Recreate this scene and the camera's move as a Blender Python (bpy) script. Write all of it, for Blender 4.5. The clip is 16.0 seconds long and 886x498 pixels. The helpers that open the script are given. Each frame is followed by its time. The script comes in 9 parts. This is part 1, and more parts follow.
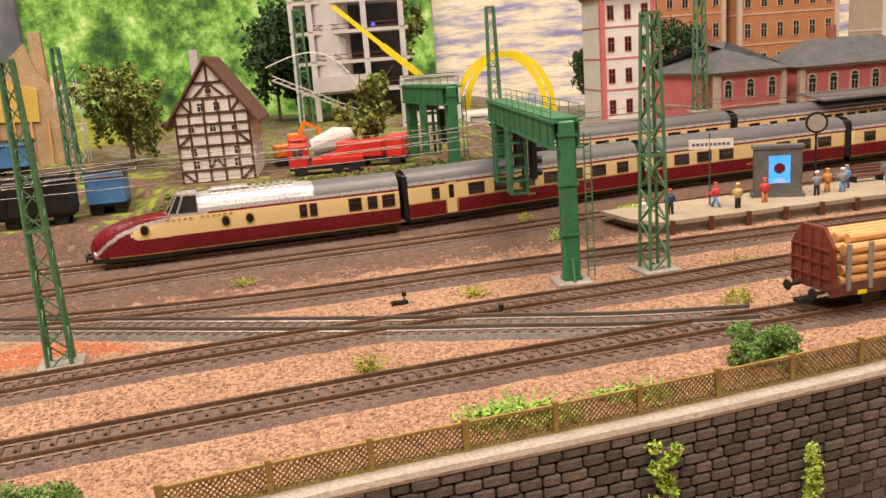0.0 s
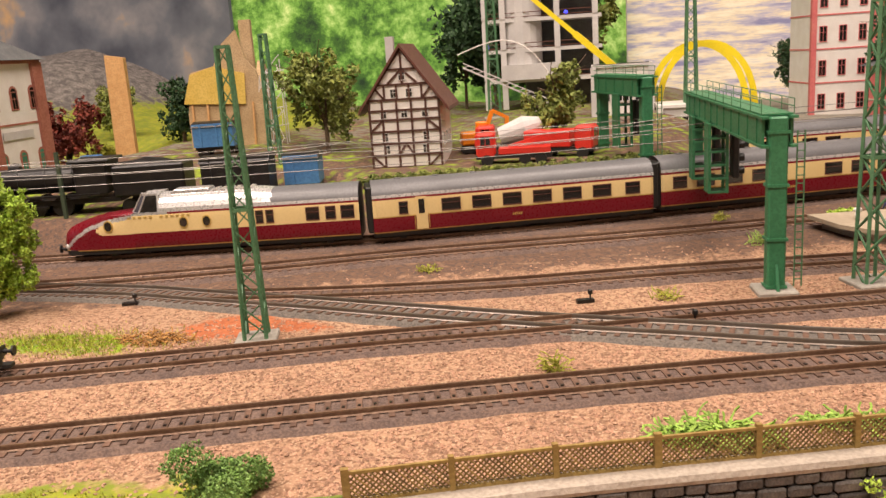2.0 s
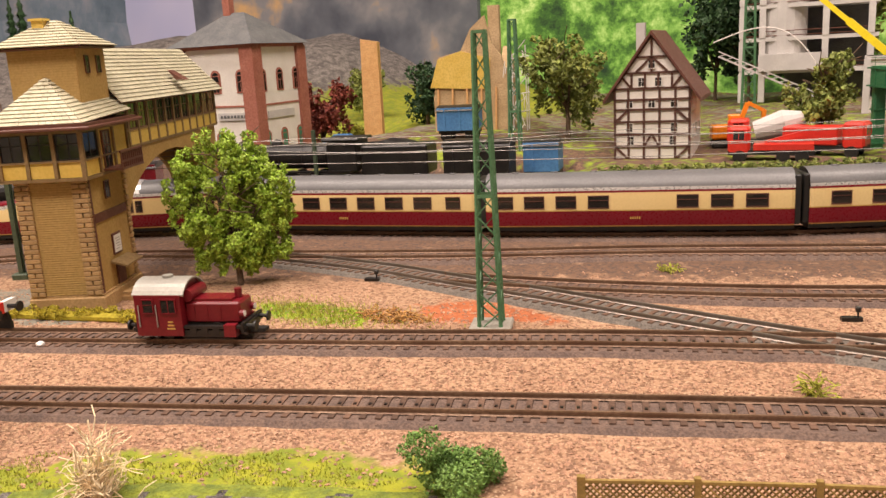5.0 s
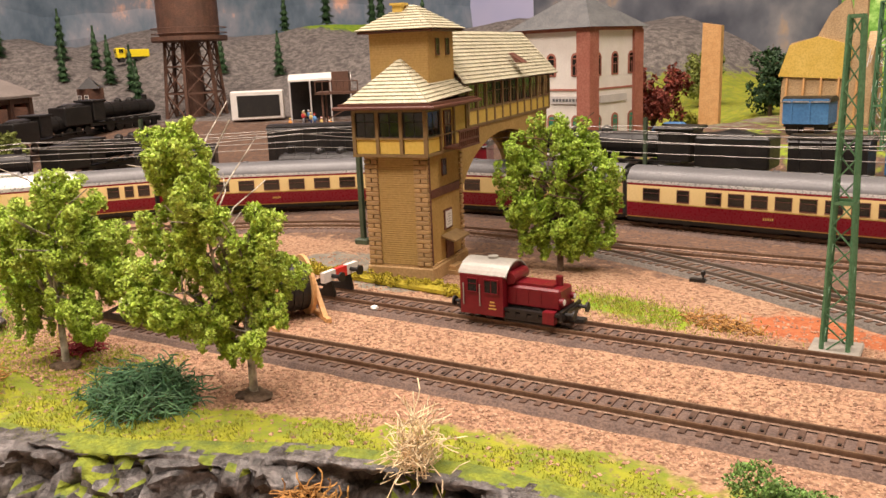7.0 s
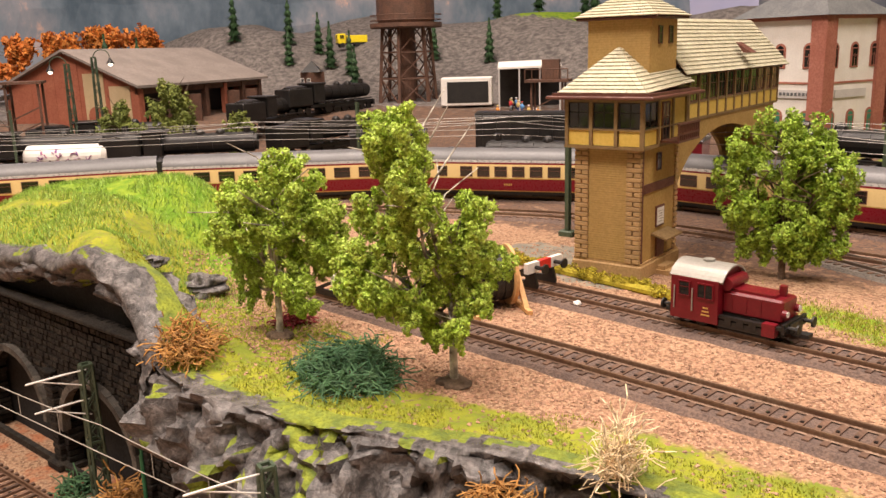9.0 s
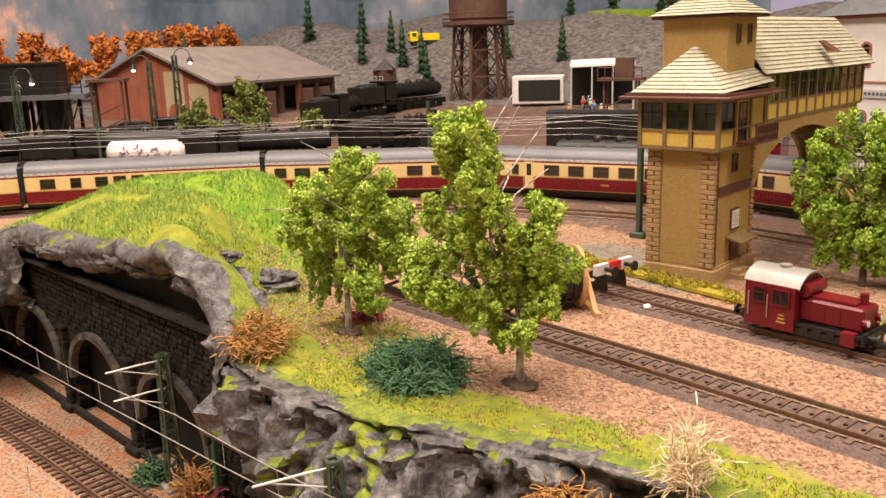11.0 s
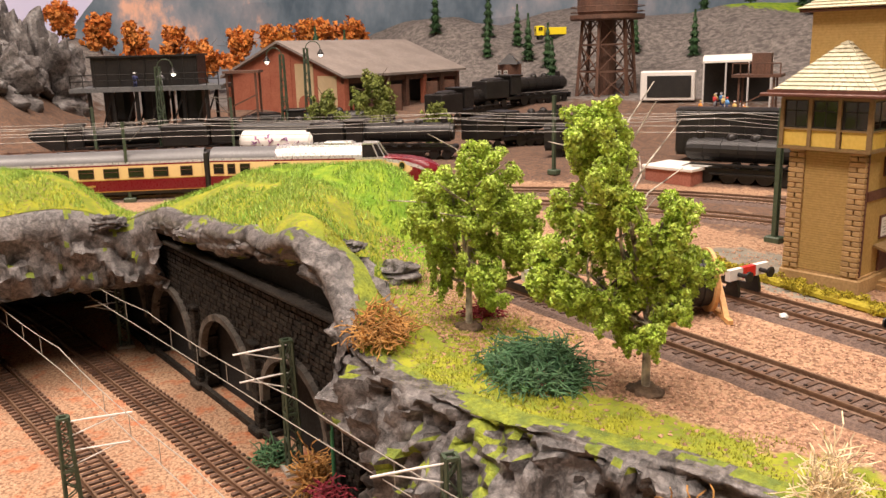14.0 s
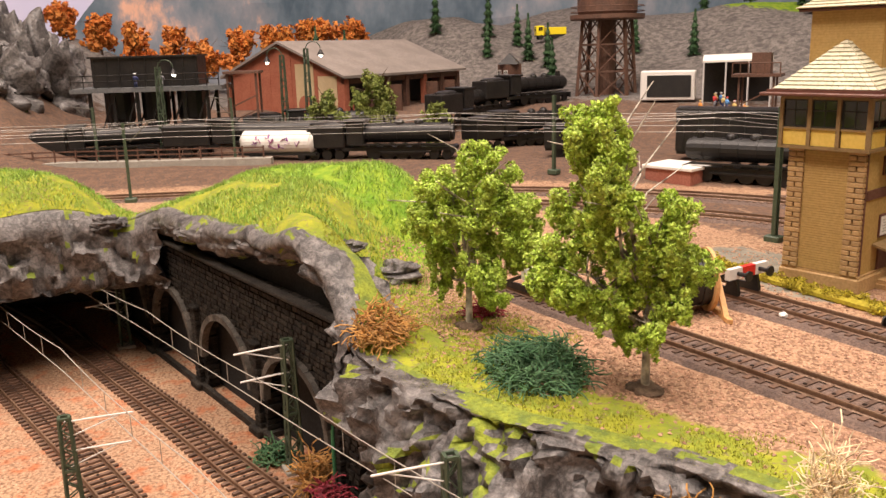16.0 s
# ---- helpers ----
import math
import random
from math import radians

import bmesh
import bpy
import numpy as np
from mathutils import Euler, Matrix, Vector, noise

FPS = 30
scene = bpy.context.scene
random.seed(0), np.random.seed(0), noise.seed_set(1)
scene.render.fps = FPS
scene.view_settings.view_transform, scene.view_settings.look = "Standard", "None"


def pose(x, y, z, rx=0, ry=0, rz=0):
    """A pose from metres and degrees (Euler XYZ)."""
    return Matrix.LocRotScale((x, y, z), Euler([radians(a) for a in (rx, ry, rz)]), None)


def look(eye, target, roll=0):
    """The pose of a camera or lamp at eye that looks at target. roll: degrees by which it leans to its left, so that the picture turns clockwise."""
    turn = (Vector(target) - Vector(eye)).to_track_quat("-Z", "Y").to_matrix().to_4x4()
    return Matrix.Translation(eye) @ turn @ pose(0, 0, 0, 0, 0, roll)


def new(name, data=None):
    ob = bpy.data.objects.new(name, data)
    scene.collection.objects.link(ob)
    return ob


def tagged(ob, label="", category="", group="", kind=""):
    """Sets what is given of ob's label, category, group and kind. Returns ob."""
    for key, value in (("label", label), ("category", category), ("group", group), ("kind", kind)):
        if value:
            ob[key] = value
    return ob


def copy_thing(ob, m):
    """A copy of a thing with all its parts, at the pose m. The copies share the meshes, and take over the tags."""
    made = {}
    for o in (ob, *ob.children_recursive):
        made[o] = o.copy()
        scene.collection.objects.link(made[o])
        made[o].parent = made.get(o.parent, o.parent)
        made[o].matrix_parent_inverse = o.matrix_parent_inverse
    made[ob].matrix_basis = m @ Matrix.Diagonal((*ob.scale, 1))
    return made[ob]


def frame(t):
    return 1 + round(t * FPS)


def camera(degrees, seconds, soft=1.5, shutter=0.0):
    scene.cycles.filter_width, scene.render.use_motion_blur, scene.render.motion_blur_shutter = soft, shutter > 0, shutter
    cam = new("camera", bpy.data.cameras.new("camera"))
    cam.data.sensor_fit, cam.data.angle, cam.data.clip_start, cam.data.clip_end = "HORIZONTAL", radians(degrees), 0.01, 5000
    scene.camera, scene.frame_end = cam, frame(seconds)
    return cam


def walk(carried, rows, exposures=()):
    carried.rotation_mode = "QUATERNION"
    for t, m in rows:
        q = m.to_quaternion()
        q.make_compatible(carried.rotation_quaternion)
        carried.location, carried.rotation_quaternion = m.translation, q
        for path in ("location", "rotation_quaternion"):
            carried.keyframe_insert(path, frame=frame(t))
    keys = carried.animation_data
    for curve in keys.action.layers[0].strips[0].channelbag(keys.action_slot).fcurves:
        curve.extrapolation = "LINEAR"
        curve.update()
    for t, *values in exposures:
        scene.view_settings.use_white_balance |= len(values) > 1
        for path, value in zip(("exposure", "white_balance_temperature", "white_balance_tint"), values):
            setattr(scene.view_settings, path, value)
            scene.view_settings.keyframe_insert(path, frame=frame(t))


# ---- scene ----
cam = camera(55.1, 16.0)
PATH = [
    (0, (0.146, 0.05, 0.14), (0.031, 1.996, -0.309), -4.4),
    (0.5, (0.145, 0.053, 0.139), (-0.093, 1.989, -0.305), -4.4),
    (1, (0.142, 0.056, 0.14), (-0.188, 1.977, -0.306), -4.2),
    (1.5, (0.139, 0.058, 0.141), (-0.288, 1.96, -0.307), -3.9),
    (2, (0.137, 0.06, 0.141), (-0.381, 1.94, -0.306), -3.9),
    (2.5, (0.137, 0.061, 0.139), (-0.45, 1.922, -0.297), -3.9),
    (3, (0.135, 0.063, 0.14), (-0.542, 1.893, -0.298), -3.8),
    (5.5, (0.121, 0.07, 0.142), (-1.018, 1.652, -0.303), -2.9),
    (6, (0.117, 0.072, 0.143), (-1.188, 1.521, -0.304), -2.6),
    (6.5, (0.111, 0.073, 0.142), (-1.32, 1.397, -0.304), -2.4),
    (7, (0.109, 0.074, 0.143), (-1.429, 1.271, -0.305), -2.4),
    (7.5, (0.104, 0.074, 0.142), (-1.522, 1.15, -0.306), -2.0),
    (8, (0.101, 0.074, 0.141), (-1.591, 1.042, -0.307), -1.9),
    (8.5, (0.097, 0.074, 0.142), (-1.644, 0.946, -0.312), -1.8),
    (11, (0.097, 0.074, 0.144), (-1.735, 0.731, -0.315), -1.8),
    (11.5, (0.096, 0.073, 0.145), (-1.76, 0.66, -0.317), -1.8),
    (12, (0.093, 0.072, 0.143), (-1.784, 0.588, -0.315), -1.7),
    (12.5, (0.092, 0.073, 0.144), (-1.799, 0.529, -0.319), -1.6),
    (13, (0.091, 0.072, 0.144), (-1.807, 0.496, -0.319), -1.6),
    (13.5, (0.091, 0.072, 0.144), (-1.813, 0.474, -0.319), -1.7),
    (14, (0.09, 0.072, 0.143), (-1.815, 0.466, -0.32), -1.5),
    (14.5, (0.091, 0.072, 0.143), (-1.815, 0.465, -0.32), -1.6),
    (15, (0.091, 0.072, 0.143), (-1.815, 0.464, -0.32), -1.6),
    (15.5, (0.091, 0.072, 0.143), (-1.815, 0.465, -0.32), -1.6),
    (16, (0.091, 0.072, 0.143), (-1.815, 0.465, -0.32), -1.6),
]
walk(cam, [(t, look(eye, target, roll)) for t, eye, target, roll in PATH], [(0, -0.04), (3, -0.06), (7, 0.03), (11, 0.1), (16, 0.11)])

# ==== light ====
# An exhibition hall at night: warm ceiling panels over the table.
world = bpy.data.worlds.new("world")
scene.world = world
world.use_nodes = True
world.node_tree.nodes["Background"].inputs[0].default_value = (1.0, 0.84, 0.74, 1)
world.node_tree.nodes["Background"].inputs[1].default_value = 0.25
LAMPS = [(-0.5, -0.75, 1.9), (0.5, -0.45, 1.9), (-0.8, 0.3, 1.9), (0.6, 0.8, 1.9)]
for lx, ly, lz in LAMPS:
    lamp = bpy.data.lights.new("ceiling_lamp", "AREA")
    lamp.shape, lamp.size, lamp.size_y = "RECTANGLE", 0.9, 0.5
    lamp.energy, lamp.color = (36.0 if lx < 0 else 31.0), (1.0, 0.83, 0.725)
    new("ceiling_lamp", lamp).matrix_basis = pose(lx, ly, lz - 0.03)
scene.view_settings.exposure = 0.0

# ==== mesh helpers: all sizes in centimetres of the real layout ====
U = 0.01


def mesh_of(name, bm, material, smooth=False):
    me = bpy.data.meshes.new(name)
    bmesh.ops.recalc_face_normals(bm, faces=bm.faces[:])
    bm.to_mesh(me)
    bm.free()
    me.transform(Matrix.Scale(U, 4))
    for m in material if isinstance(material, (list, tuple)) else [material]:
        me.materials.append(m)
    if smooth:
        me.polygons.foreach_set("use_smooth", [True] * len(me.polygons))
    return me


def part(name, bm, material, parent, label="", smooth=False):
    ob = new(name, mesh_of(name, bm, material, smooth))
    ob.parent = parent
    return tagged(ob, label)


def piece(name, me, parent, x, y, z, rz=0, rx=0, ry=0):
    ob = new(name, me)
    ob.parent = parent
    ob.matrix_basis = pose(x * U, y * U, z * U, rx, ry, rz)
    return ob


def solid(name, bm, material, label="", category="", kind="structure", smooth=False):
    return tagged(new(name, mesh_of(name, bm, material, smooth)), label, category, "", kind)


def thing(name, x, y, z, rz, label, category, group="", kind=""):
    ob = new(name)
    ob.empty_display_size = 0.01
    ob.matrix_basis = pose(x * U, y * U, z * U, 0, 0, rz)
    return tagged(ob, label, category, group, kind)


def at_cm(x, y, z, rz=0, rx=0, ry=0):
    return pose(x * U, y * U, z * U, rx, ry, rz)


def raw(name, verts, faces, material, parent=None, smooth=False, label="", category="", kind="", index=None):
    me = bpy.data.meshes.new(name)
    me.from_pydata([tuple(np.array(v) * U) for v in verts], [], faces)
    for m in material if isinstance(material, (list, tuple)) else [material]:
        me.materials.append(m)
    if smooth:
        me.polygons.foreach_set("use_smooth", [True] * len(me.polygons))
    if index is not None:
        me.polygons.foreach_set("material_index", index)
    ob = new(name, me)
    ob.parent = parent
    return tagged(ob, label, category, "", kind)


def box(bm, x, y, z, sx, sy, sz, rz=0.0, bev=0.0, m=0):
    """A box centred on x, y that stands on z."""
    r = bmesh.ops.create_cube(bm, size=1.0)
    vs = r["verts"]
    bmesh.ops.transform(bm, verts=vs, matrix=pose(x, y, z + sz / 2, 0, 0, rz) @ Matrix.Diagonal((sx, sy, sz, 1)))
    fs = list({f for v in vs for f in v.link_faces})
    for f in fs:
        f.material_index = m
    if bev:
        es = list({e for v in vs for e in v.link_edges})
        bmesh.ops.bevel(bm, geom=es, offset=bev, segments=1, affect="EDGES", profile=0.5)


def rod(bm, a, b, r, n=6, r2=None, m=0):
    """A round bar from a to b."""
    a, b = Vector(a), Vector(b)
    d = b - a
    if d.length < 1e-6:
        return
    q = d.to_track_quat("Z", "Y").to_matrix().to_4x4()
    k = bmesh.ops.create_cone(bm, cap_ends=True, segments=n, radius1=r, radius2=r if r2 is None else r2, depth=d.length,
                              matrix=Matrix.Translation((a + b) / 2) @ q)
    for f in {f for v in k["verts"] for f in v.link_faces}:
        f.material_index = m


def bar(bm, a, b, w, h, m=0):
    """A square bar from a to b."""
    a, b = Vector(a), Vector(b)
    d = b - a
    q = d.to_track_quat("Z", "Y").to_matrix().to_4x4()
    k = bmesh.ops.create_cube(bm, size=1.0, matrix=Matrix.Translation((a + b) / 2) @ q @ Matrix.Diagonal((w, h, d.length, 1)))
    for f in {f for v in k["verts"] for f in v.link_faces}:
        f.material_index = m


def poly(bm, pts, vec, m=0):
    """A flat polygon drawn out along vec."""
    vec = Vector(vec)
    lo = [bm.verts.new(p) for p in pts]
    hi = [bm.verts.new(Vector(p) + vec) for p in pts]
    fs = [bm.faces.new(lo[::-1]), bm.faces.new(hi)]
    for i in range(len(pts)):
        j = (i + 1) % len(pts)
        fs.append(bm.faces.new((lo[i], lo[j], hi[j], hi[i])))
    for f in fs:
        f.material_index = m


def lathe(bm, x, y, z, profile, n=16, m=0):
    """A round body about the upright axis: profile of (radius, height)."""
    rings = []
    for r, h in profile:
        rings.append([bm.verts.new((x + r * math.cos(2 * math.pi * i / n), y + r * math.sin(2 * math.pi * i / n), z + h)) for i in range(n)])
    for a, b in zip(rings, rings[1:]):
        for i in range(n):
            bm.faces.new((a[i], a[(i + 1) % n], b[(i + 1) % n], b[i])).material_index = m
    bm.faces.new(rings[0][::-1]).material_index = m
    bm.faces.new(rings[-1]).material_index = m


def ball(bm, x, y, z, r, sub=2, sq=(1, 1, 1), rough=0.0, m=0):
    k = bmesh.ops.create_icosphere(bm, subdivisions=sub, radius=r)
    for v in k["verts"]:
        d = 1 + rough * noise.noise(v.co * (2.2 / r) + Vector((x, y, z)))
        v.co = Vector((x, y, z)) + Vector((v.co.x * sq[0], v.co.y * sq[1], v.co.z * sq[2])) * d
        for f in v.link_faces:
            f.material_index = m


def spline(pts, step=1.0):
    """Points along a smooth line through pts, about step apart."""
    P = np.array(pts, float)
    out = []
    for i in range(len(P) - 1):
        p0, p1, p2, p3 = P[max(i - 1, 0)], P[i], P[i + 1], P[min(i + 2, len(P) - 1)]
        n = max(2, int(np.linalg.norm(p2 - p1) / step))
        for u in np.linspace(0, 1, n, endpoint=False):
            out.append(0.5 * (2 * p1 + (p2 - p0) * u + (2 * p0 - 5 * p1 + 4 * p2 - p3) * u * u + (3 * p1 - p0 - 3 * p2 + p3) * u ** 3))
    return np.array(out + [P[-1]])


class Line:
    """A smooth plan line, by its length."""

    def __init__(self, pts, step=0.5):
        self.c = spline(pts, step)
        self.s = np.r_[0, np.cumsum(np.linalg.norm(np.diff(self.c, axis=0), axis=1))]
        self.length = self.s[-1]

    def at(self, s):
        return np.array([np.interp(s, self.s, self.c[:, 0]), np.interp(s, self.s, self.c[:, 1])])

    def way(self, s):
        d = self.at(min(s + 0.3, self.length)) - self.at(max(s - 0.3, 0))
        return d / np.linalg.norm(d)

    def near(self, x, y):
        return float(np.min(np.hypot(self.c[:, 0] - x, self.c[:, 1] - y)))


# ==== materials ====
def material(name, color, rough=0.6, metal=0.0, color2=None, mix=0.5, scale=60.0, fine=600.0, amount=0.25, bump=0.0, bump_scale=None,
             random_by="", spread=0.4, emit=0.0, spec=0.5, transmission=0.0):
    """A surface with two scales of mottling; scales are per metre. random_by: 'object' or 'island' varies the shade."""
    m = bpy.data.materials.new(name)
    m.use_nodes = True
    nt = m.node_tree
    bs = nt.nodes["Principled BSDF"]
    bs.inputs["Roughness"].default_value = rough
    bs.inputs["Metallic"].default_value = metal
    bs.inputs["Specular IOR Level"].default_value = spec
    bs.inputs["Transmission Weight"].default_value = transmission
    co = nt.nodes.new("ShaderNodeTexCoord").outputs["Object"]

    def tex(sc, detail=4.0):
        n = nt.nodes.new("ShaderNodeTexNoise")
        n.inputs["Scale"].default_value = sc
        n.inputs["Detail"].default_value = detail
        nt.links.new(co, n.inputs["Vector"])
        return n.outputs["Fac"]

    def ramp(src, lo, hi, a, b):
        r = nt.nodes.new("ShaderNodeMapRange")
        r.inputs["From Min"].default_value, r.inputs["From Max"].default_value = lo, hi
        r.inputs["To Min"].default_value, r.inputs["To Max"].default_value = a, b
        nt.links.new(src, r.inputs["Value"])
        return r.outputs["Result"]

    def mixed(fac, a, b, mode="MIX"):
        x = nt.nodes.new("ShaderNodeMix")
        x.data_type, x.blend_type = "RGBA", mode
        if isinstance(fac, float):
            x.inputs[0].default_value = fac
        else:
            nt.links.new(fac, x.inputs[0])
        for s, v in ((6, a), (7, b)):
            if isinstance(v, tuple):
                x.inputs[s].default_value = (*v, 1)
            else:
                nt.links.new(v, x.inputs[s])
        return x.outputs[2]

    c2 = color2 or tuple(min(1, c * (1 + amount)) for c in color)
    big, small = tex(scale), tex(fine, 3.0)
    base = mixed(ramp(big, 0.5 - 0.22 * mix - 0.05, 0.5 + 0.22 * mix + 0.05, 0, 1), color, c2)
    dark = tuple(c * (1 - amount) for c in color)
    base = mixed(ramp(small, 0.42, 0.62, 0.0, 0.55), base, dark)
    if random_by:
        src = nt.nodes.new("ShaderNodeObjectInfo").outputs["Random"] if random_by == "object" else nt.nodes.new("ShaderNodeNewGeometry").outputs["Random Per Island"]
        h = nt.nodes.new("ShaderNodeHueSaturation")
        nt.links.new(ramp(src, 0, 1, 1 - spread, 1 + spread), h.inputs["Value"])
        nt.links.new(base, h.inputs["Color"])
        base = h.outputs["Color"]
    nt.links.new(base, bs.inputs["Base Color"])
    nt.links.new(ramp(small, 0.3, 0.7, max(0.02, rough - 0.08), min(1, rough + 0.08)), bs.inputs["Roughness"])
    if bump:
        b = nt.nodes.new("ShaderNodeBump")
        b.inputs["Strength"].default_value = bump
        b.inputs["Distance"].default_value = 0.001
        nt.links.new(tex(bump_scale or fine, 5.0), b.inputs["Height"])
        nt.links.new(b.outputs["Normal"], bs.inputs["Normal"])
    if emit:
        nt.links.new(base, bs.inputs["Emission Color"])
        bs.inputs["Emission Strength"].default_value = emit
    return m


M_RAIL = material("rail_steel", (0.16, 0.09, 0.055), 0.5, 0.35, (0.26, 0.17, 0.11), scale=40)
M_RAIL_BRIGHT = material("worn_rail_steel", (0.25, 0.22, 0.19), 0.45, 0.6, (0.2, 0.16, 0.12), scale=60)
M_SLEEPER = material("sleeper_brown", (0.105, 0.058, 0.038), 0.75, 0, (0.15, 0.085, 0.055), scale=200, random_by="object", bump=0.3)
M_STUD = material("stud_steel", (0.05, 0.04, 0.035), 0.4, 0.7)
M_BED = material("roadbed_ballast", (0.125, 0.085, 0.07), 0.85, 0, (0.19, 0.125, 0.095), scale=120, fine=900, amount=0.55, bump=1.0, bump_scale=700)
M_BED_GREY = material("roadbed_grey", (0.13, 0.115, 0.10), 0.85, 0, (0.2, 0.17, 0.14), scale=120, fine=900, amount=0.55, bump=1.0, bump_scale=700)
M_STONES = material("gravel_stones", (0.44, 0.27, 0.175), 0.9, 0, (0.36, 0.2, 0.13), scale=300, random_by="island")
M_MAROON = material("maroon_lacquer", (0.16, 0.006, 0.014), 0.3, 0, (0.19, 0.008, 0.018), scale=30, amount=0.1)
M_CREAM = material("cream_lacquer", (0.79, 0.6, 0.27), 0.35, 0, (0.82, 0.63, 0.30), scale=30, amount=0.06)
M_ROOFGREY = material("roof_grey", (0.13, 0.13, 0.135), 0.42, 0, (0.17, 0.17, 0.175), scale=25, amount=0.12)
M_SILVER = material("silver_paint", (0.62, 0.61, 0.6), 0.3, 0.55, (0.7, 0.69, 0.67), scale=25, amount=0.08)
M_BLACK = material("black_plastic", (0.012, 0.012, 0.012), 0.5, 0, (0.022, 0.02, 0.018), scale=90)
M_SOOT = material("sooty_black_metal", (0.011, 0.0105, 0.0105), 0.42, 0.2, (0.026, 0.023, 0.021), scale=60, bump=0.2)
M_GLASS = material("dark_window_glass", (0.015, 0.014, 0.013), 0.08, 0, scale=40, amount=0.3, spec=0.7)
M_GOLD = material("gold_line", (0.6, 0.42, 0.12), 0.35, 0.4)
M_GREEN = material("green_painted_steel", (0.075, 0.19, 0.09), 0.5, 0, (0.11, 0.25, 0.125), scale=70, amount=0.3, bump=0.15)
M_GREEN_DK = material("gantry_green", (0.035, 0.175, 0.075), 0.48, 0, (0.05, 0.22, 0.1), scale=50, amount=0.25)
M_CONCRETE = material("concrete", (0.4, 0.37, 0.32), 0.85, 0, (0.3, 0.28, 0.24), scale=90, amount=0.3, bump=0.4)
M_OLIVE = material("olive_steel", (0.05, 0.075, 0.045), 0.5, 0, (0.07, 0.1, 0.06), scale=80)
M_WIRE = material("contact_wire", (0.17, 0.16, 0.145), 0.4, 0.6)
M_OCHRE = material("ochre_brick", (0.46, 0.30, 0.10), 0.7, 0, (0.5, 0.33, 0.12), scale=90, amount=0.2)
M_OCHRE_WALL = material("ochre_render", (0.40, 0.25, 0.075), 0.75, 0, (0.47, 0.31, 0.10), scale=60, amount=0.2)
M_QUOIN = material("ochre_quoin", (0.36, 0.225, 0.095), 0.7, 0, (0.45, 0.29, 0.13), scale=120, amount=0.25, random_by="object", spread=0.13)
M_YELLOW_PANEL = material("yellow_panel", (0.68, 0.47, 0.09), 0.5, 0, (0.72, 0.52, 0.13), scale=50, amount=0.12)
M_BROWN_TRIM = material("brown_trim", (0.115, 0.04, 0.028), 0.5, 0, (0.15, 0.06, 0.04), scale=90)
M_OAK_TRIM = material("olive_brown_trim", (0.22, 0.14, 0.06), 0.6, 0, (0.27, 0.18, 0.08), scale=90)
M_TILE = material("pale_roof_tile", (0.5, 0.47, 0.33), 0.6, 0, (0.56, 0.53, 0.39), scale=100, amount=0.2, random_by="object", spread=0.1)
M_TILE_JOINED = material("pale_roof_tile_joined", (0.5, 0.47, 0.33), 0.6, 0, (0.56, 0.53, 0.39), scale=100, amount=0.2, random_by="island", spread=0.1)
M_WHITE = material("white_paint", (0.78, 0.76, 0.72), 0.5, 0, (0.72, 0.69, 0.64), scale=70, amount=0.1)
M_RED = material("signal_red", (0.62, 0.03, 0.02), 0.4, 0, scale=80, amount=0.2)
M_LOCO_RED = material("loco_red", (0.14, 0.005, 0.011), 0.36, 0, (0.18, 0.008, 0.015), scale=60, amount=0.18)
M_LOCO_ROOF = material("loco_roof_grey", (0.36, 0.35, 0.31), 0.4, 0.2, (0.3, 0.29, 0.26), scale=80)
M_YELLOW = material("bright_yellow", (0.85, 0.68, 0.02), 0.4, 0, scale=50, amount=0.08)
M_WOOD = material("pale_wood", (0.62, 0.34, 0.13), 0.6, 0, (0.7, 0.42, 0.18), scale=150, amount=0.25)
M_FENCE = material("weathered_fence_wood", (0.20, 0.13, 0.035), 0.75, 0, (0.28, 0.2, 0.06), scale=120, amount=0.35, random_by="island")
M_WALLSTONE = material("dark_wall_stone", (0.085, 0.075, 0.068), 0.8, 0, (0.14, 0.125, 0.11), scale=160, fine=1200, amount=0.4, bump=0.8, bump_scale=600, random_by="object")
M_WALLSTONE_JOINED = material("dark_wall_stone_far", (0.085, 0.075, 0.068), 0.8, 0, (0.14, 0.125, 0.11), scale=160, fine=1200, amount=0.4, bump=0.8, bump_scale=600, random_by="island")
# Dark stone; the colour also holds the shade of the overhanging lip.
M_ARCADE = material("dark_shaded_arcade_stone", (0.014, 0.012, 0.0105), 0.75, 0, (0.04, 0.034, 0.027), scale=160, fine=1200, amount=0.4, bump=0.8, bump_scale=600, random_by="island", spec=0.2)
# Near-black for dark wall joints, and for shade in arcade recesses and tunnel.
M_JOINT_SHADE = material("dark_joint_and_shade", (0.014, 0.013, 0.012), 0.9, 0, scale=100)
M_CAP = material("wall_cap_stone", (0.36, 0.31, 0.25), 0.8, 0, (0.44, 0.38, 0.31), scale=60, amount=0.3, bump=0.5)
M_BARK = material("birch_bark", (0.62, 0.57, 0.48), 0.8, 0, (0.10, 0.08, 0.06), mix=0.2, scale=160, amount=0.4, bump=0.5)
M_BARK_DK = material("dark_bark", (0.10, 0.065, 0.04), 0.85, 0, (0.16, 0.11, 0.07), scale=200, amount=0.4, bump=0.6)
M_LEAF = material("fresh_leaf", (0.38, 0.54, 0.06), 0.6, 0, (0.55, 0.71, 0.13), scale=60, amount=0.3, random_by="island")
M_LEAF_LIGHT = material("bright_leaf", (0.30, 0.46, 0.04), 0.6, 0, (0.42, 0.58, 0.08), scale=60, amount=0.3, random_by="island")
M_LEAF_MID = material("mid_green_leaf", (0.12, 0.24, 0.045), 0.6, 0, (0.19, 0.33, 0.07), scale=60, amount=0.3, random_by="island")
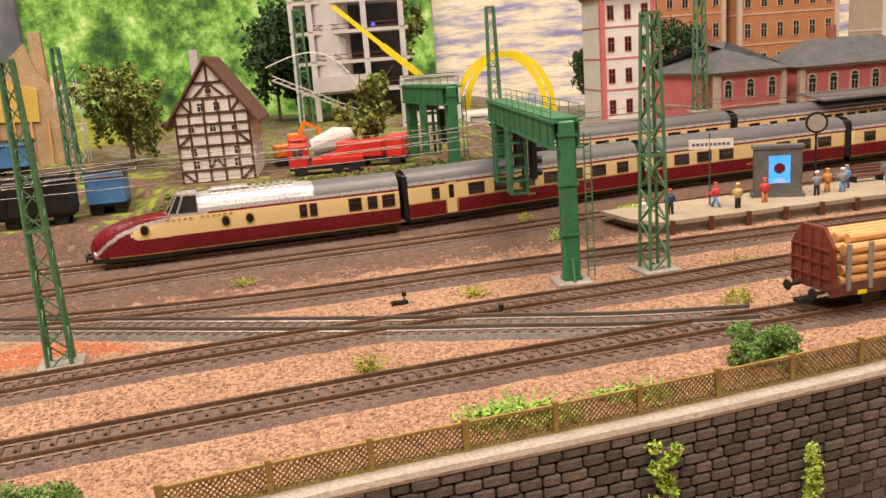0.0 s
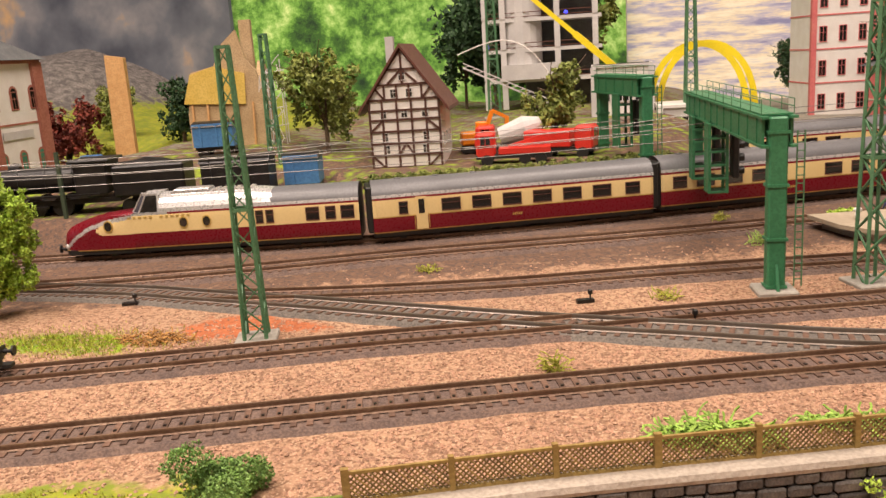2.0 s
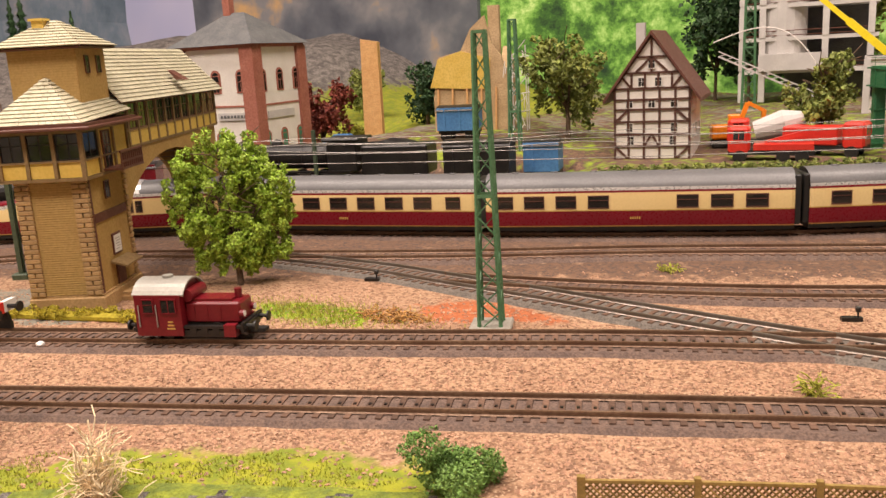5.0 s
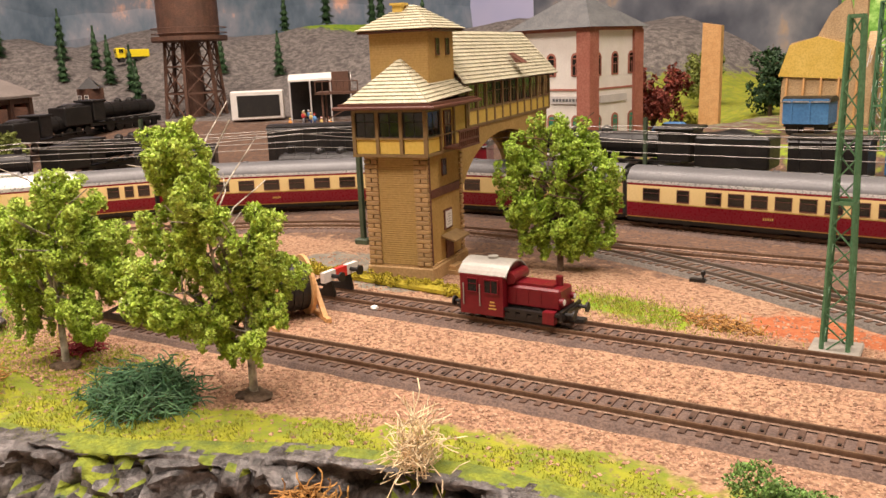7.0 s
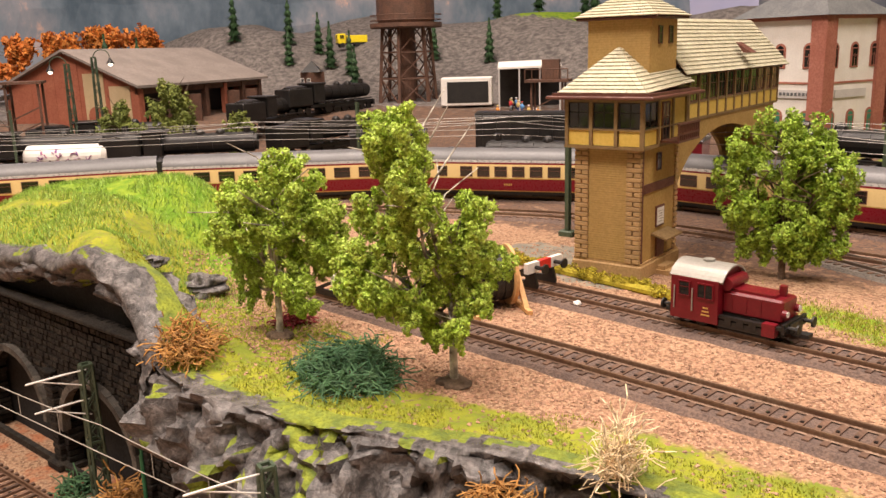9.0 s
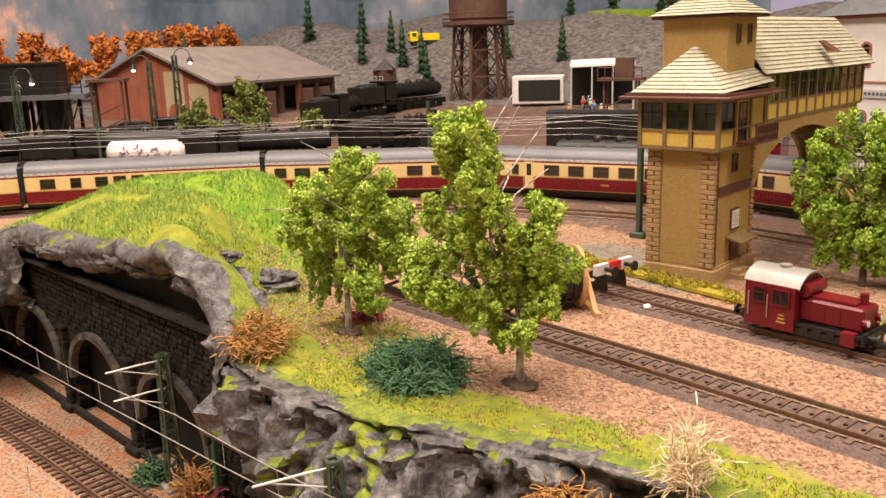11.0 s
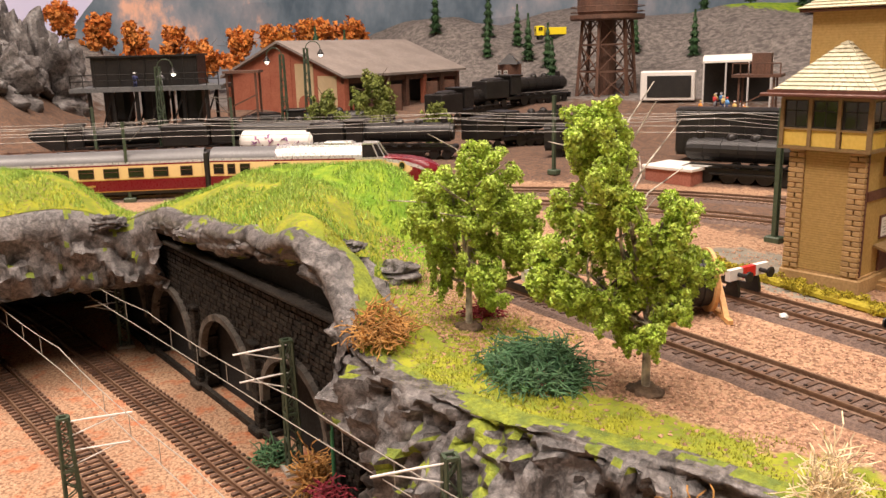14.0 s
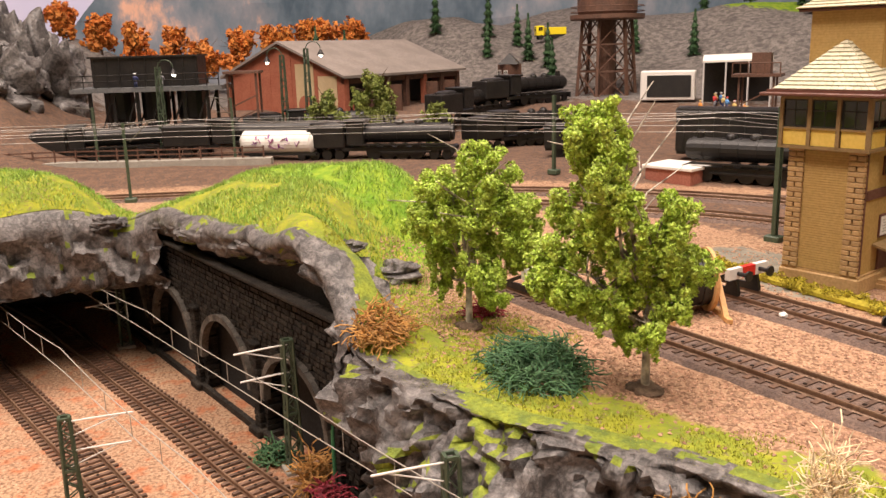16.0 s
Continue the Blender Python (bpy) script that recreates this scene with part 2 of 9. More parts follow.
M_LEAF_OLIVE = material("olive_leaf", (0.17, 0.22, 0.045), 0.65, 0, (0.27, 0.30, 0.06), scale=60, amount=0.35, random_by="island")
M_LEAF_DARK = material("dark_leaf", (0.028, 0.075, 0.028), 0.65, 0, (0.05, 0.11, 0.035), scale=60, amount=0.35, random_by="island")
M_LEAF_RED = material("autumn_red_leaf", (0.17, 0.03, 0.02), 0.65, 0, (0.28, 0.06, 0.03), scale=60, amount=0.35, random_by="island")
M_LEAF_ORANGE = material("autumn_orange_leaf", (0.6, 0.17, 0.03), 0.7, 0, (0.7, 0.3, 0.06), scale=20, amount=0.4, random_by="island")
M_LICHEN = material("green_lichen", (0.05, 0.14, 0.06), 0.7, 0, (0.09, 0.19, 0.075), scale=100, amount=0.3, random_by="island")
M_LICHEN_RED = material("crimson_lichen", (0.22, 0.012, 0.03), 0.7, 0, (0.3, 0.03, 0.04), scale=100, amount=0.35, random_by="island")
M_LICHEN_ORANGE = material("orange_brown_lichen", (0.36, 0.17, 0.04), 0.75, 0, (0.5, 0.28, 0.08), scale=100, amount=0.35, random_by="island")
M_STRAW = material("pale_straw", (0.74, 0.6, 0.38), 0.8, 0, (0.8, 0.68, 0.46), scale=100, amount=0.25, random_by="island")
M_GRASS = material("grass_fibre", (0.25, 0.42, 0.06), 0.7, 0, (0.38, 0.52, 0.11), scale=30, amount=0.3, random_by="island")
M_GRASS_YEL = material("yellow_grass_fibre", (0.34, 0.36, 0.035), 0.7, 0, (0.42, 0.42, 0.06), scale=30, amount=0.3, random_by="island")
M_HEDGE = material("hedge_flock", (0.40, 0.34, 0.02), 0.8, 0, (0.45, 0.37, 0.03), scale=200, amount=0.45, random_by="island")
M_SCREEN = material("lit_blue_screen", (0.05, 0.32, 0.85), 0.3, 0, (0.1, 0.45, 0.95), scale=40, amount=0.15, emit=0.8)
M_SLATE = material("slate_roof", (0.10, 0.105, 0.11), 0.6, 0, (0.15, 0.155, 0.155), scale=80, amount=0.3, bump=0.4)
M_FIGURE = [material("figure_" + n, c, 0.55) for n, c in (("navy", (0.03, 0.04, 0.12)), ("red", (0.55, 0.05, 0.05)), ("straw", (0.55, 0.42, 0.15)),
            ("orange", (0.6, 0.25, 0.05)), ("blue", (0.12, 0.3, 0.6)), ("grey", (0.25, 0.25, 0.27)), ("skin", (0.6, 0.36, 0.24)), ("white", (0.7, 0.7, 0.7)))]


# ==== plan: track lines and the edge of the table's upper level ====
TRACK_A = Line([(-38.5, 21.4), (-25, 26.9), (-7.1, 33.7), (7, 38.9), (17.7, 42.5), (32.3, 47.0), (60, 55.5), (120, 73)])
TRACK_B = Line([(-33.5, 32.7), (-28.9, 34.4), (-11.9, 40.6), (-1.4, 44.6), (6.5, 47.2), (15.3, 50.2), (25.2, 53.2), (39.2, 58), (120, 84)])
TRACK_C = Line([(-36, 52.4), (-28.8, 53.4), (-20.3, 53.0), (-15, 52.1), (-7.2, 50.8), (-0.4, 49.5), (8.5, 48), (15.2, 47.2), (21, 46.4), (27.5, 46.3)])
TRACK_D = Line([(-15, 52.1), (-7.8, 52.9), (-1.5, 54), (5, 55.6), (11.9, 57.8), (19.3, 59.9), (35.3, 64.2), (120, 88)])
TRACK_E = Line([(-72, 4), (-70, 18), (-64.5, 30.5), (-56.5, 40.6), (-49.5, 46.8), (-40.7, 50.7), (-31.2, 53.6), (-22.6, 56.3), (-14.8, 59.1), (-4.4, 63.4),
                (10.9, 68.6), (24, 73.6), (60, 87), (120, 108)])
TRACK_F = Line([(200, 152), (80, 104), (51, 92.5), (28.4, 84), (15, 78), (3.8, 72.6), (-5.5, 69.2), (-16, 66.2), (-26, 63.8), (-36, 61.4), (-46, 58),
                (-54, 54), (-59.5, 50), (-64.5, 44.5), (-70.5, 34.5), (-76.5, 20), (-80.5, 4), (-82.5, -15), (-83, -40), (-83, -220)])
LOW_1 = Line([(10, 29.5), (-25, 10.9), (-36, 4.9), (-44, 0.9), (-52, -3.3), (-62, -8.6), (-75, -16), (-100, -34)])
LOW_2 = Line([(10, 21.0), (-25, 3.3), (-38, -3.2), (-46, -7.5), (-56, -13.0), (-70, -21.3), (-95, -38.8)])
LOW = -9.3
EDGE = Line([(170, 91.5), (80, 58), (45, 45), (30.3, 39.0), (19.5, 34.9), (9.7, 31.5), (3, 28.8), (-4.7, 26.2), (-11, 23.6), (-16, 20.3), (-20, 16.4), (-25, 12.9),
             (-29, 11.2), (-33.5, 10.2), (-37.5, 8.2), (-42, 6.2), (-47, 3.9), (-52, 1.6), (-56.3, -1), (-57, -4), (-56, -8), (-53.5, -14), (-50, -22),
             (-48, -60), (-48, -150)], 0.6)


def smooth(a, b, x):
    u = min(1.0, max(0.0, (x - a) / (b - a)))
    return u * u * (3 - 2 * u)


F_DENSE = TRACK_F.c


def behind_f(x, y):
    """Distance beyond the main line, seen from the table's front."""
    i = int(np.argmin(np.hypot(F_DENSE[:, 0] - x, F_DENSE[:, 1] - y)))
    d = F_DENSE[min(i + 1, len(F_DENSE) - 1)] - F_DENSE[max(i - 1, 0)]
    v = np.array([x, y]) - F_DENSE[i]
    return float(np.hypot(*v)) * (1 if d[0] * v[1] - d[1] * v[0] < 0 else -1)


def ground_height(x, y):
    z = -0.14
    n = noise.noise(Vector((x * 0.09, y * 0.09, 0)))
    # the grass hill over the tunnel, and its neighbour
    u = math.hypot((x + 54.5) / 18.5, (y - 9.5) / 13.0)
    z += 5.7 * (1 - smooth(0.2, 1.1, u)) * (1 + 0.2 * n)
    u = math.hypot((x + 61) / 10.0, (y + 15.5) / 11.5)
    z += 5.6 * (1 - smooth(0.45, 1.15, u)) * (1 + 0.12 * n)
    u = math.hypot((x + 35.5) / 6.0, (y - 9.5) / 4.2)
    z += 2.3 * (1 - smooth(0.2, 1.1, u))
    u = math.hypot((x + 42) / 9, (y - 9.5) / 4.5)
    z += 1.7 * (1 - smooth(0.1, 1.1, u))
    # the saddle between the hills and the level crest towards the siding
    z += 2.2 * (1 - smooth(0.15, 1.1, math.hypot((x + 57.5) / 8.5, (y + 3.8) / 7.5)))
    z += 2.0 * (1 - smooth(0.1, 1.1, math.hypot((x + 50) / 8.0, (y - 17.5) / 5.5)))
    # the turf swells up over the rock lip above the arcade
    if -54 < x < -30:
        back = (y - 10.9 - (x + 31.2) * 0.466) * 0.906
        z += float(np.interp(x, [-54, -47, -42, -37.5, -35.5, -33.5, -31, -30], [0, 0.5, 1.7, 1.5, 1.6, 1.5, 1.0, 0])) * (1 - smooth(0.8, 6.0, back))
    b = behind_f(x, y)
    if b > 3:
        # the town and the depot stand higher than the station tracks
        level = 5.0 - 1.1 * smooth(-30, -18, x) - 3.3 * smooth(12, 24, x)
        near = 9.5 - 4.0 * smooth(-18, -12, x)
        shelf = 2.3 * smooth(4.5, 7, b) + (level - 2.3) * smooth(14, 17, b)
        right = smooth(-19, -13, x)
        town = shelf * (1 - right) + level * smooth(near, near + 5, b) * right + (0.6 + 1.0 * smooth(-20, -5, x)) * smooth(16, 34, b)
        depot = 1.0 * smooth(6, 14, b) + 4.0 * smooth(35, 62, b)
        w = smooth(-62, -44, x)
        z += town * w + depot * (1 - w)
        z += 10 * w * (1 - smooth(0.1, 1.0, math.hypot((x + 62) / 26, (y - 128) / 24)))
        # rocky slopes beyond the depot
        if x < -60:
            far = smooth(-62, -100, x) * smooth(98, 150, math.hypot(x + 60, y - 10)) * smooth(20, 60, y + (x + 140) * -0.15)
            z += 15 * far * (1 + 0.3 * noise.noise(Vector((x * 0.05, y * 0.05, 3))))
            left = smooth(92, 120, -x) * smooth(-14, -34, y)
            z += 11 * left * (1 + 0.5 * noise.noise(Vector((x * 0.1, y * 0.1, 7))))
        z += 0.5 * smooth(10, 30, b) * noise.noise(Vector((x * 0.12, y * 0.12, 5)))
    return z + 0.07 * noise.noise(Vector((x * 0.6, y * 0.6, 2)))


def zones(x, y, e):
    """grass, red soil, grey paving, dark ballast, rock and yellow moss, from 0 to 1; e: distance from the table's edge."""
    n = noise.noise(Vector((x * 0.22, y * 0.22, 9)))
    b = behind_f(x, y)
    grass = 0.0
    hill = max(1 - smooth(0.75, 1.05, math.hypot((x + 55) / 18, (y - 10.5) / 12.5)), 1 - smooth(0.7, 1.0, math.hypot((x + 63) / 12, (y + 15) / 14)))
    grass = max(grass, hill)
    reach = 6.5 * smooth(-23, -31, x)
    moss = (1 - smooth(2.6 + reach, 5.2 + reach, e + 1.6 * n)) * (1 - smooth(-3.5, 1.5, x)) if x < 2 else 0.0
    patch = 1 - smooth(0.6, 1.0, math.hypot((x + 18.5) / 5.5, (y - 43.8) / 2.2) + 0.25 * n)
    grass = max(grass, patch * 0.75)
    red = 1 - smooth(0.5, 1.0, math.hypot((x + 9) / 6.0, (y - 47.4) / 2.6) + 0.3 * n)
    grey = 1 - smooth(0.7, 1.0, math.hypot((x + 37.5) / 9, (y - 38.6) / 3.6) + 0.15 * n)
    dark = smooth(0, 6, min(y - (0.33 * x + 54.5), 40)) * 0.75 if b < 3 else 0.2
    rock = 0.0
    if b > 3:
        if x > -62:
            green = smooth(5.5, 8, b) * (0.5 + 0.5 * smooth(-0.2, 0.2, n)) * (1 - smooth(18, 30, x))
            grass = max(grass, green * 0.46)
            dark = 0.75
            grey = max(grey, smooth(20, 32, b) * (0.8 - 0.5 * green))
        else:
            rock = smooth(70, 105, math.hypot(x + 60, y - 10)) * smooth(-62, -72, x)
            dark = smooth(4, 10, b)
            meadow = 1 - smooth(0.8, 1.05, math.hypot((x + 182) / 26, (y - 122) / 17) + 0.2 * n)
            grass = max(grass, meadow)
    # olive meadow on the slope behind the station house
    slope = (1 - smooth(0.7, 1.05, math.hypot((x + 58) / 30, (y - 128) / 30) + 0.15 * n)) if b > 20 else 0.0
    moss = max(moss, 0.85 * slope)
    return grass, max(0, red), max(0, grey), dark, rock, moss


def attribute(me, name, values):
    a = me.attributes.new(name, "FLOAT", "POINT")
    a.data.foreach_set("value", np.array(values, dtype=np.float32))


def ground_material():
    m = bpy.data.materials.new("ground_cover")
    m.use_nodes = True
    nt = m.node_tree
    bs = nt.nodes["Principled BSDF"]
    bs.inputs["Roughness"].default_value = 0.92
    bs.inputs["Specular IOR Level"].default_value = 0.2
    co = nt.nodes.new("ShaderNodeTexCoord").outputs["Object"]

    def tex(sc, detail=4.0):
        n = nt.nodes.new("ShaderNodeTexNoise")
        n.inputs["Scale"].default_value, n.inputs["Detail"].default_value = sc, detail
        nt.links.new(co, n.inputs["Vector"])
        return n.outputs["Fac"]

    def ramp(src, lo, hi, a=0.0, b=1.0):
        r = nt.nodes.new("ShaderNodeMapRange")
        for k, v in (("From Min", lo), ("From Max", hi), ("To Min", a), ("To Max", b)):
            r.inputs[k].default_value = v
        nt.links.new(src, r.inputs["Value"])
        return r.outputs["Result"]

    def mixed(fac, a, b):
        x = nt.nodes.new("ShaderNodeMix")
        x.data_type = "RGBA"
        nt.links.new(fac, x.inputs[0])
        for s, v in ((6, a), (7, b)):
            if isinstance(v, tuple):
                x.inputs[s].default_value = (*v, 1)
            else:
                nt.links.new(v, x.inputs[s])
        return x.outputs[2]

    def zone(name, wobble):
        a = nt.nodes.new("ShaderNodeAttribute")
        a.attribute_name = name
        s = nt.nodes.new("ShaderNodeMath")
        s.operation = "ADD"
        nt.links.new(a.outputs["Fac"], s.inputs[0])
        nt.links.new(ramp(wobble, 0.3, 0.7, -0.3, 0.3), s.inputs[1])
        return ramp(s.outputs[0], 0.35, 0.65)

    coarse, mid, fine, grain = tex(12), tex(90), tex(420, 5), tex(900, 3)
    gravel = mixed(ramp(coarse, 0.35, 0.65), (0.43, 0.275, 0.17), (0.34, 0.2, 0.125))
    gravel = mixed(ramp(fine, 0.45, 0.62), gravel, (0.19, 0.105, 0.065))
    gravel = mixed(ramp(grain, 0.56, 0.7), gravel, (0.54, 0.39, 0.26))
    dark = mixed(ramp(mid, 0.4, 0.6), (0.125, 0.078, 0.055), (0.175, 0.105, 0.07))
    dark = mixed(ramp(fine, 0.5, 0.66), dark, (0.075, 0.06, 0.055))
    red = mixed(ramp(fine, 0.4, 0.65), (0.44, 0.15, 0.065), (0.32, 0.1, 0.045))
    grey = mixed(ramp(mid, 0.4, 0.62), (0.27, 0.25, 0.2), (0.2, 0.185, 0.15))
    grass = mixed(ramp(mid, 0.38, 0.62), (0.13, 0.25, 0.02), (0.25, 0.34, 0.03))
    moss = mixed(ramp(mid, 0.4, 0.6), (0.30, 0.315, 0.03), (0.19, 0.235, 0.03))
    moss = mixed(ramp(fine, 0.56, 0.66), moss, (0.2, 0.17, 0.07))
    rock = mixed(ramp(mid, 0.35, 0.65), (0.10, 0.09, 0.085), (0.25, 0.225, 0.205))
    rock = mixed(ramp(fine, 0.5, 0.66), rock, (0.09, 0.08, 0.075))
    base = mixed(zone("zone_dark", mid), gravel, dark)
    base = mixed(zone("zone_grey", mid), base, grey)
    base = mixed(zone("zone_red", mid), base, red)
    base = mixed(zone("zone_rock", mid), base, rock)
    base = mixed(zone("zone_grass", mid), base, grass)
    base = mixed(zone("zone_moss", mid), base, moss)
    nt.links.new(base, bs.inputs["Base Color"])
    b = nt.nodes.new("ShaderNodeBump")
    b.inputs["Strength"].default_value, b.inputs["Distance"].default_value = 1.0, 0.0012
    nt.links.new(fine, b.inputs["Height"])
    nt.links.new(b.outputs["Normal"], bs.inputs["Normal"])
    return m


M_GROUND = ground_material()


def build_ground():
    back = Line([(230, 260), (120, 260), (40, 260), (-40, 260), (-120, 260), (-215, 220), (-240, 150), (-240, 90), (-240, 40), (-240, 0), (-240, -40), (-240, -150)], 2.0)
    n = len(EDGE.c)
    # far ends of the rows: fan out evenly by the turn of the edge
    keys = [(0, 0.0), (EDGE.near_index(30.3, 39.0), 0.19), (EDGE.near_index(3, 28.8), 0.33), (EDGE.near_index(-16, 20.3), 0.50),
            (EDGE.near_index(-33.5, 10.2), 0.66), (EDGE.near_index(-56.3, -1), 0.80), (EDGE.near_index(-53.5, -14), 0.86), (n - 1, 1.0)]
    f = np.interp(np.arange(n), [k[0] for k in keys], [k[1] for k in keys])
    steps = [0.0]
    while steps[-1] < 1.0:
        d = steps[-1]
        steps.append(d + 0.0028 + 0.018 * d)
    steps[-1] = 1.0
    verts, zs = [], []
    for i in range(n):
        a, b = EDGE.c[i], back.at(f[i] * back.length)
        for d in steps:
            x, y = a + (b - a) * d
            verts.append((x, y, ground_height(x, y)))
            zs.append(zones(x, y, d * float(np.linalg.norm(b - a))))
    k = len(steps)
    faces = [(i * k + j, i * k + j + 1, (i + 1) * k + j + 1, (i + 1) * k + j) for i in range(n - 1) for j in range(k - 1)]
    ob = raw("ground", verts, faces, M_GROUND, None, True, "tan gravel, moss and grass of the layout's upper level", "ground", "structure")
    for q, nm in enumerate(("grass", "red", "grey", "dark", "rock", "moss")):
        attribute(ob.data, "zone_" + nm, [z[q] for z in zs])
    # the lower level
    verts, faces = [], []
    nx, ny = 90, 70
    for i in range(nx + 1):
        for j in range(ny + 1):
            x, y = -150 + 330 * i / nx, -150 + 215 * j / ny
            verts.append((x, y, LOW + 0.05 * noise.noise(Vector((x * 0.5, y * 0.5, 1)))))
    faces = [(i * (ny + 1) + j, (i + 1) * (ny + 1) + j, (i + 1) * (ny + 1) + j + 1, i * (ny + 1) + j + 1) for i in range(nx) for j in range(ny)]
    ob = raw("ground_low", verts, faces, M_GROUND, None, True, "orange-tan gravel of the lower tracks", "ground", "structure")
    for nm in ("grass", "red", "grey", "dark", "rock", "moss"):
        attribute(ob.data, "zone_" + nm, [0.3 if nm == "red" else 0.0] * len(verts))


def near_index(self, x, y):
    return int(np.argmin(np.hypot(self.c[:, 0] - x, self.c[:, 1] - y)))


Line.near_index = near_index
build_ground()


# ==== tracks ====
TZ = -0.25
def sweep(bm, line, s0, s1, section, step, z0=0.0, m=0):
    """A section of (sideways, height) drawn along a line."""
    n = max(2, int((s1 - s0) / step) + 1)
    rings = []
    for s in np.linspace(s0, s1, n):
        p, d = line.at(s), line.way(s)
        rings.append([bm.verts.new((p[0] - d[1] * o, p[1] + d[0] * o, z0 + h)) for o, h in section])
    k = len(section)
    for a, b in zip(rings, rings[1:]):
        for i in range(k):
            bm.faces.new((a[i], b[i], b[(i + 1) % k], a[(i + 1) % k])).material_index = m
    bm.faces.new(rings[0]).material_index = m
    bm.faces.new(rings[-1][::-1]).material_index = m


def sleeper_mesh():
    bm = bmesh.new()
    box(bm, 0, 0, -0.08, 0.26, 2.75, 0.2)
    box(bm, 0, 0, 0.12, 0.12, 0.14, 0.05, m=1)
    return mesh_of("sleeper", bm, [M_SLEEPER, M_STUD])


SLEEPER = sleeper_mesh()
SLEEPER_STEP = 0.66


def build_track(name, line, s0, s1, z, label, bed=True, single=(0, 0), bright=False, mat_bed=None):
    t = thing(name, 0, 0, 0, 0, label, "railway track", "", "structure")
    bm = bmesh.new()
    if bed:
        sweep(bm, line, s0, s1, [(-2.0, -0.3), (-2.0, 0.02), (-1.65, 0.3), (1.65, 0.3), (2.0, 0.02), (2.0, -0.3)], 1.5, z)
        part("roadbed", bm, mat_bed or M_BED, t)
    top = z + (0.36 if bed else 0.2)
    for side in (-0.87, 0.87):
        bm = bmesh.new()
        sweep(bm, line, s0, s1, [(side - 0.1, 0), (side - 0.04, 0.05), (side - 0.06, 0.2), (side - 0.05, 0.26), (side + 0.05, 0.26), (side + 0.06, 0.2),
                                 (side + 0.04, 0.05), (side + 0.1, 0)], 1.5, top)
        part("rail", bm, M_RAIL_BRIGHT if bright else M_RAIL, t)
    rest = bmesh.new()
    s = s0 + 0.3
    while s < s1:
        p, d = line.at(s), line.way(s)
        rz = math.degrees(math.atan2(d[1], d[0]))
        if single[0] <= s <= single[1]:
            piece("sleeper", SLEEPER, t, p[0], p[1], top - 0.12, rz)
        else:
            box(rest, p[0], p[1], top - 0.2, 0.26, 2.75, 0.2, rz)
        s += SLEEPER_STEP
    if rest.verts:
        tagged(part("sleepers", rest, M_SLEEPER, t), kind="stuff")
    else:
        rest.free()
    return t


build_track("railway_track", TRACK_A, 0, 150, TZ, "brown siding track with centre studs on moulded ballast", single=(0, 78))
build_track("railway_track", TRACK_B, 0, 150, TZ, "brown siding track ending at a buffer stop", single=(0, 75))
build_track("railway_track", TRACK_C, 0, TRACK_C.length, TZ + 0.004, "crossing track with worn bright rails", bright=True, mat_bed=M_BED_GREY)
build_track("railway_track", TRACK_D, 0, 130, TZ + 0.002, "station track beside the platform")
build_track("railway_track", TRACK_E, 0, 190, TZ - 0.002, "through track beside the main line")
build_track("railway_track", TRACK_F, 60, TRACK_F.length, TZ, "main line track in a wide curve", mat_bed=M_BED)
build_track("railway_track", LOW_1, 20, 118, LOW - 0.05, "lower-level track running into the tunnel", bed=False, single=(20, 118))
build_track("railway_track", LOW_2, 20, 118, LOW - 0.05, "lower-level track beside the catenary mast", bed=False, single=(20, 118))


# ==== the diesel express ====
def loft(bm, rings, mat_of, closed=False):
    vs = [[bm.verts.new(p) for p in r] for r in rings]
    k = len(rings[0])
    for a, b in zip(vs, vs[1:]):
        for i in range(k if closed else k - 1):
            j = (i + 1) % k
            f = bm.faces.new((a[i], b[i], b[j], a[j]))
            f.material_index = mat_of(f.calc_center_median())
    return vs


SIDE = [(1.40, 0.62), (1.50, 0.86), (1.54, 0.93), (1.56, 1.3), (1.56, 1.78), (1.56, 1.84), (1.56, 2.1), (1.55, 2.5), (1.53, 2.84), (1.51, 2.96)]
ROOF = [(1.51, 2.96), (1.47, 3.14), (1.36, 3.38), (1.12, 3.62), (0.75, 3.80), (0.35, 3.88), (0, 3.9)]
M_BODY = [M_MAROON, M_CREAM, M_GOLD, M_BLACK, M_SILVER]


def band(z):
    return 3 if z < 0.86 else 2 if z < 0.93 else 0 if z < 1.78 else 2 if z < 1.84 else 1 if z < 2.84 else 0


def car_window(parent, x, side, z0, w, h):
    """A pane with a thin proud frame on the car's side."""
    y = side * 1.56
    bm = bmesh.new()
    for dx, dz, sx, sz in ((0, -0.05, w + 0.1, 0.05), (0, h, w + 0.1, 0.05), (-w / 2 - 0.025, 0, 0.05, h), (w / 2 + 0.025, 0, 0.05, h), (0, h * 0.62, w, 0.03)):
        box(bm, x + dx, y, z0 + dz, sx, 0.09, sz)
    ob = part("window", bm, M_BROWN_TRIM, parent)
    bm = bmesh.new()
    box(bm, x, y, z0, w, 0.05, h)
    part("pane", bm, M_GLASS, ob)


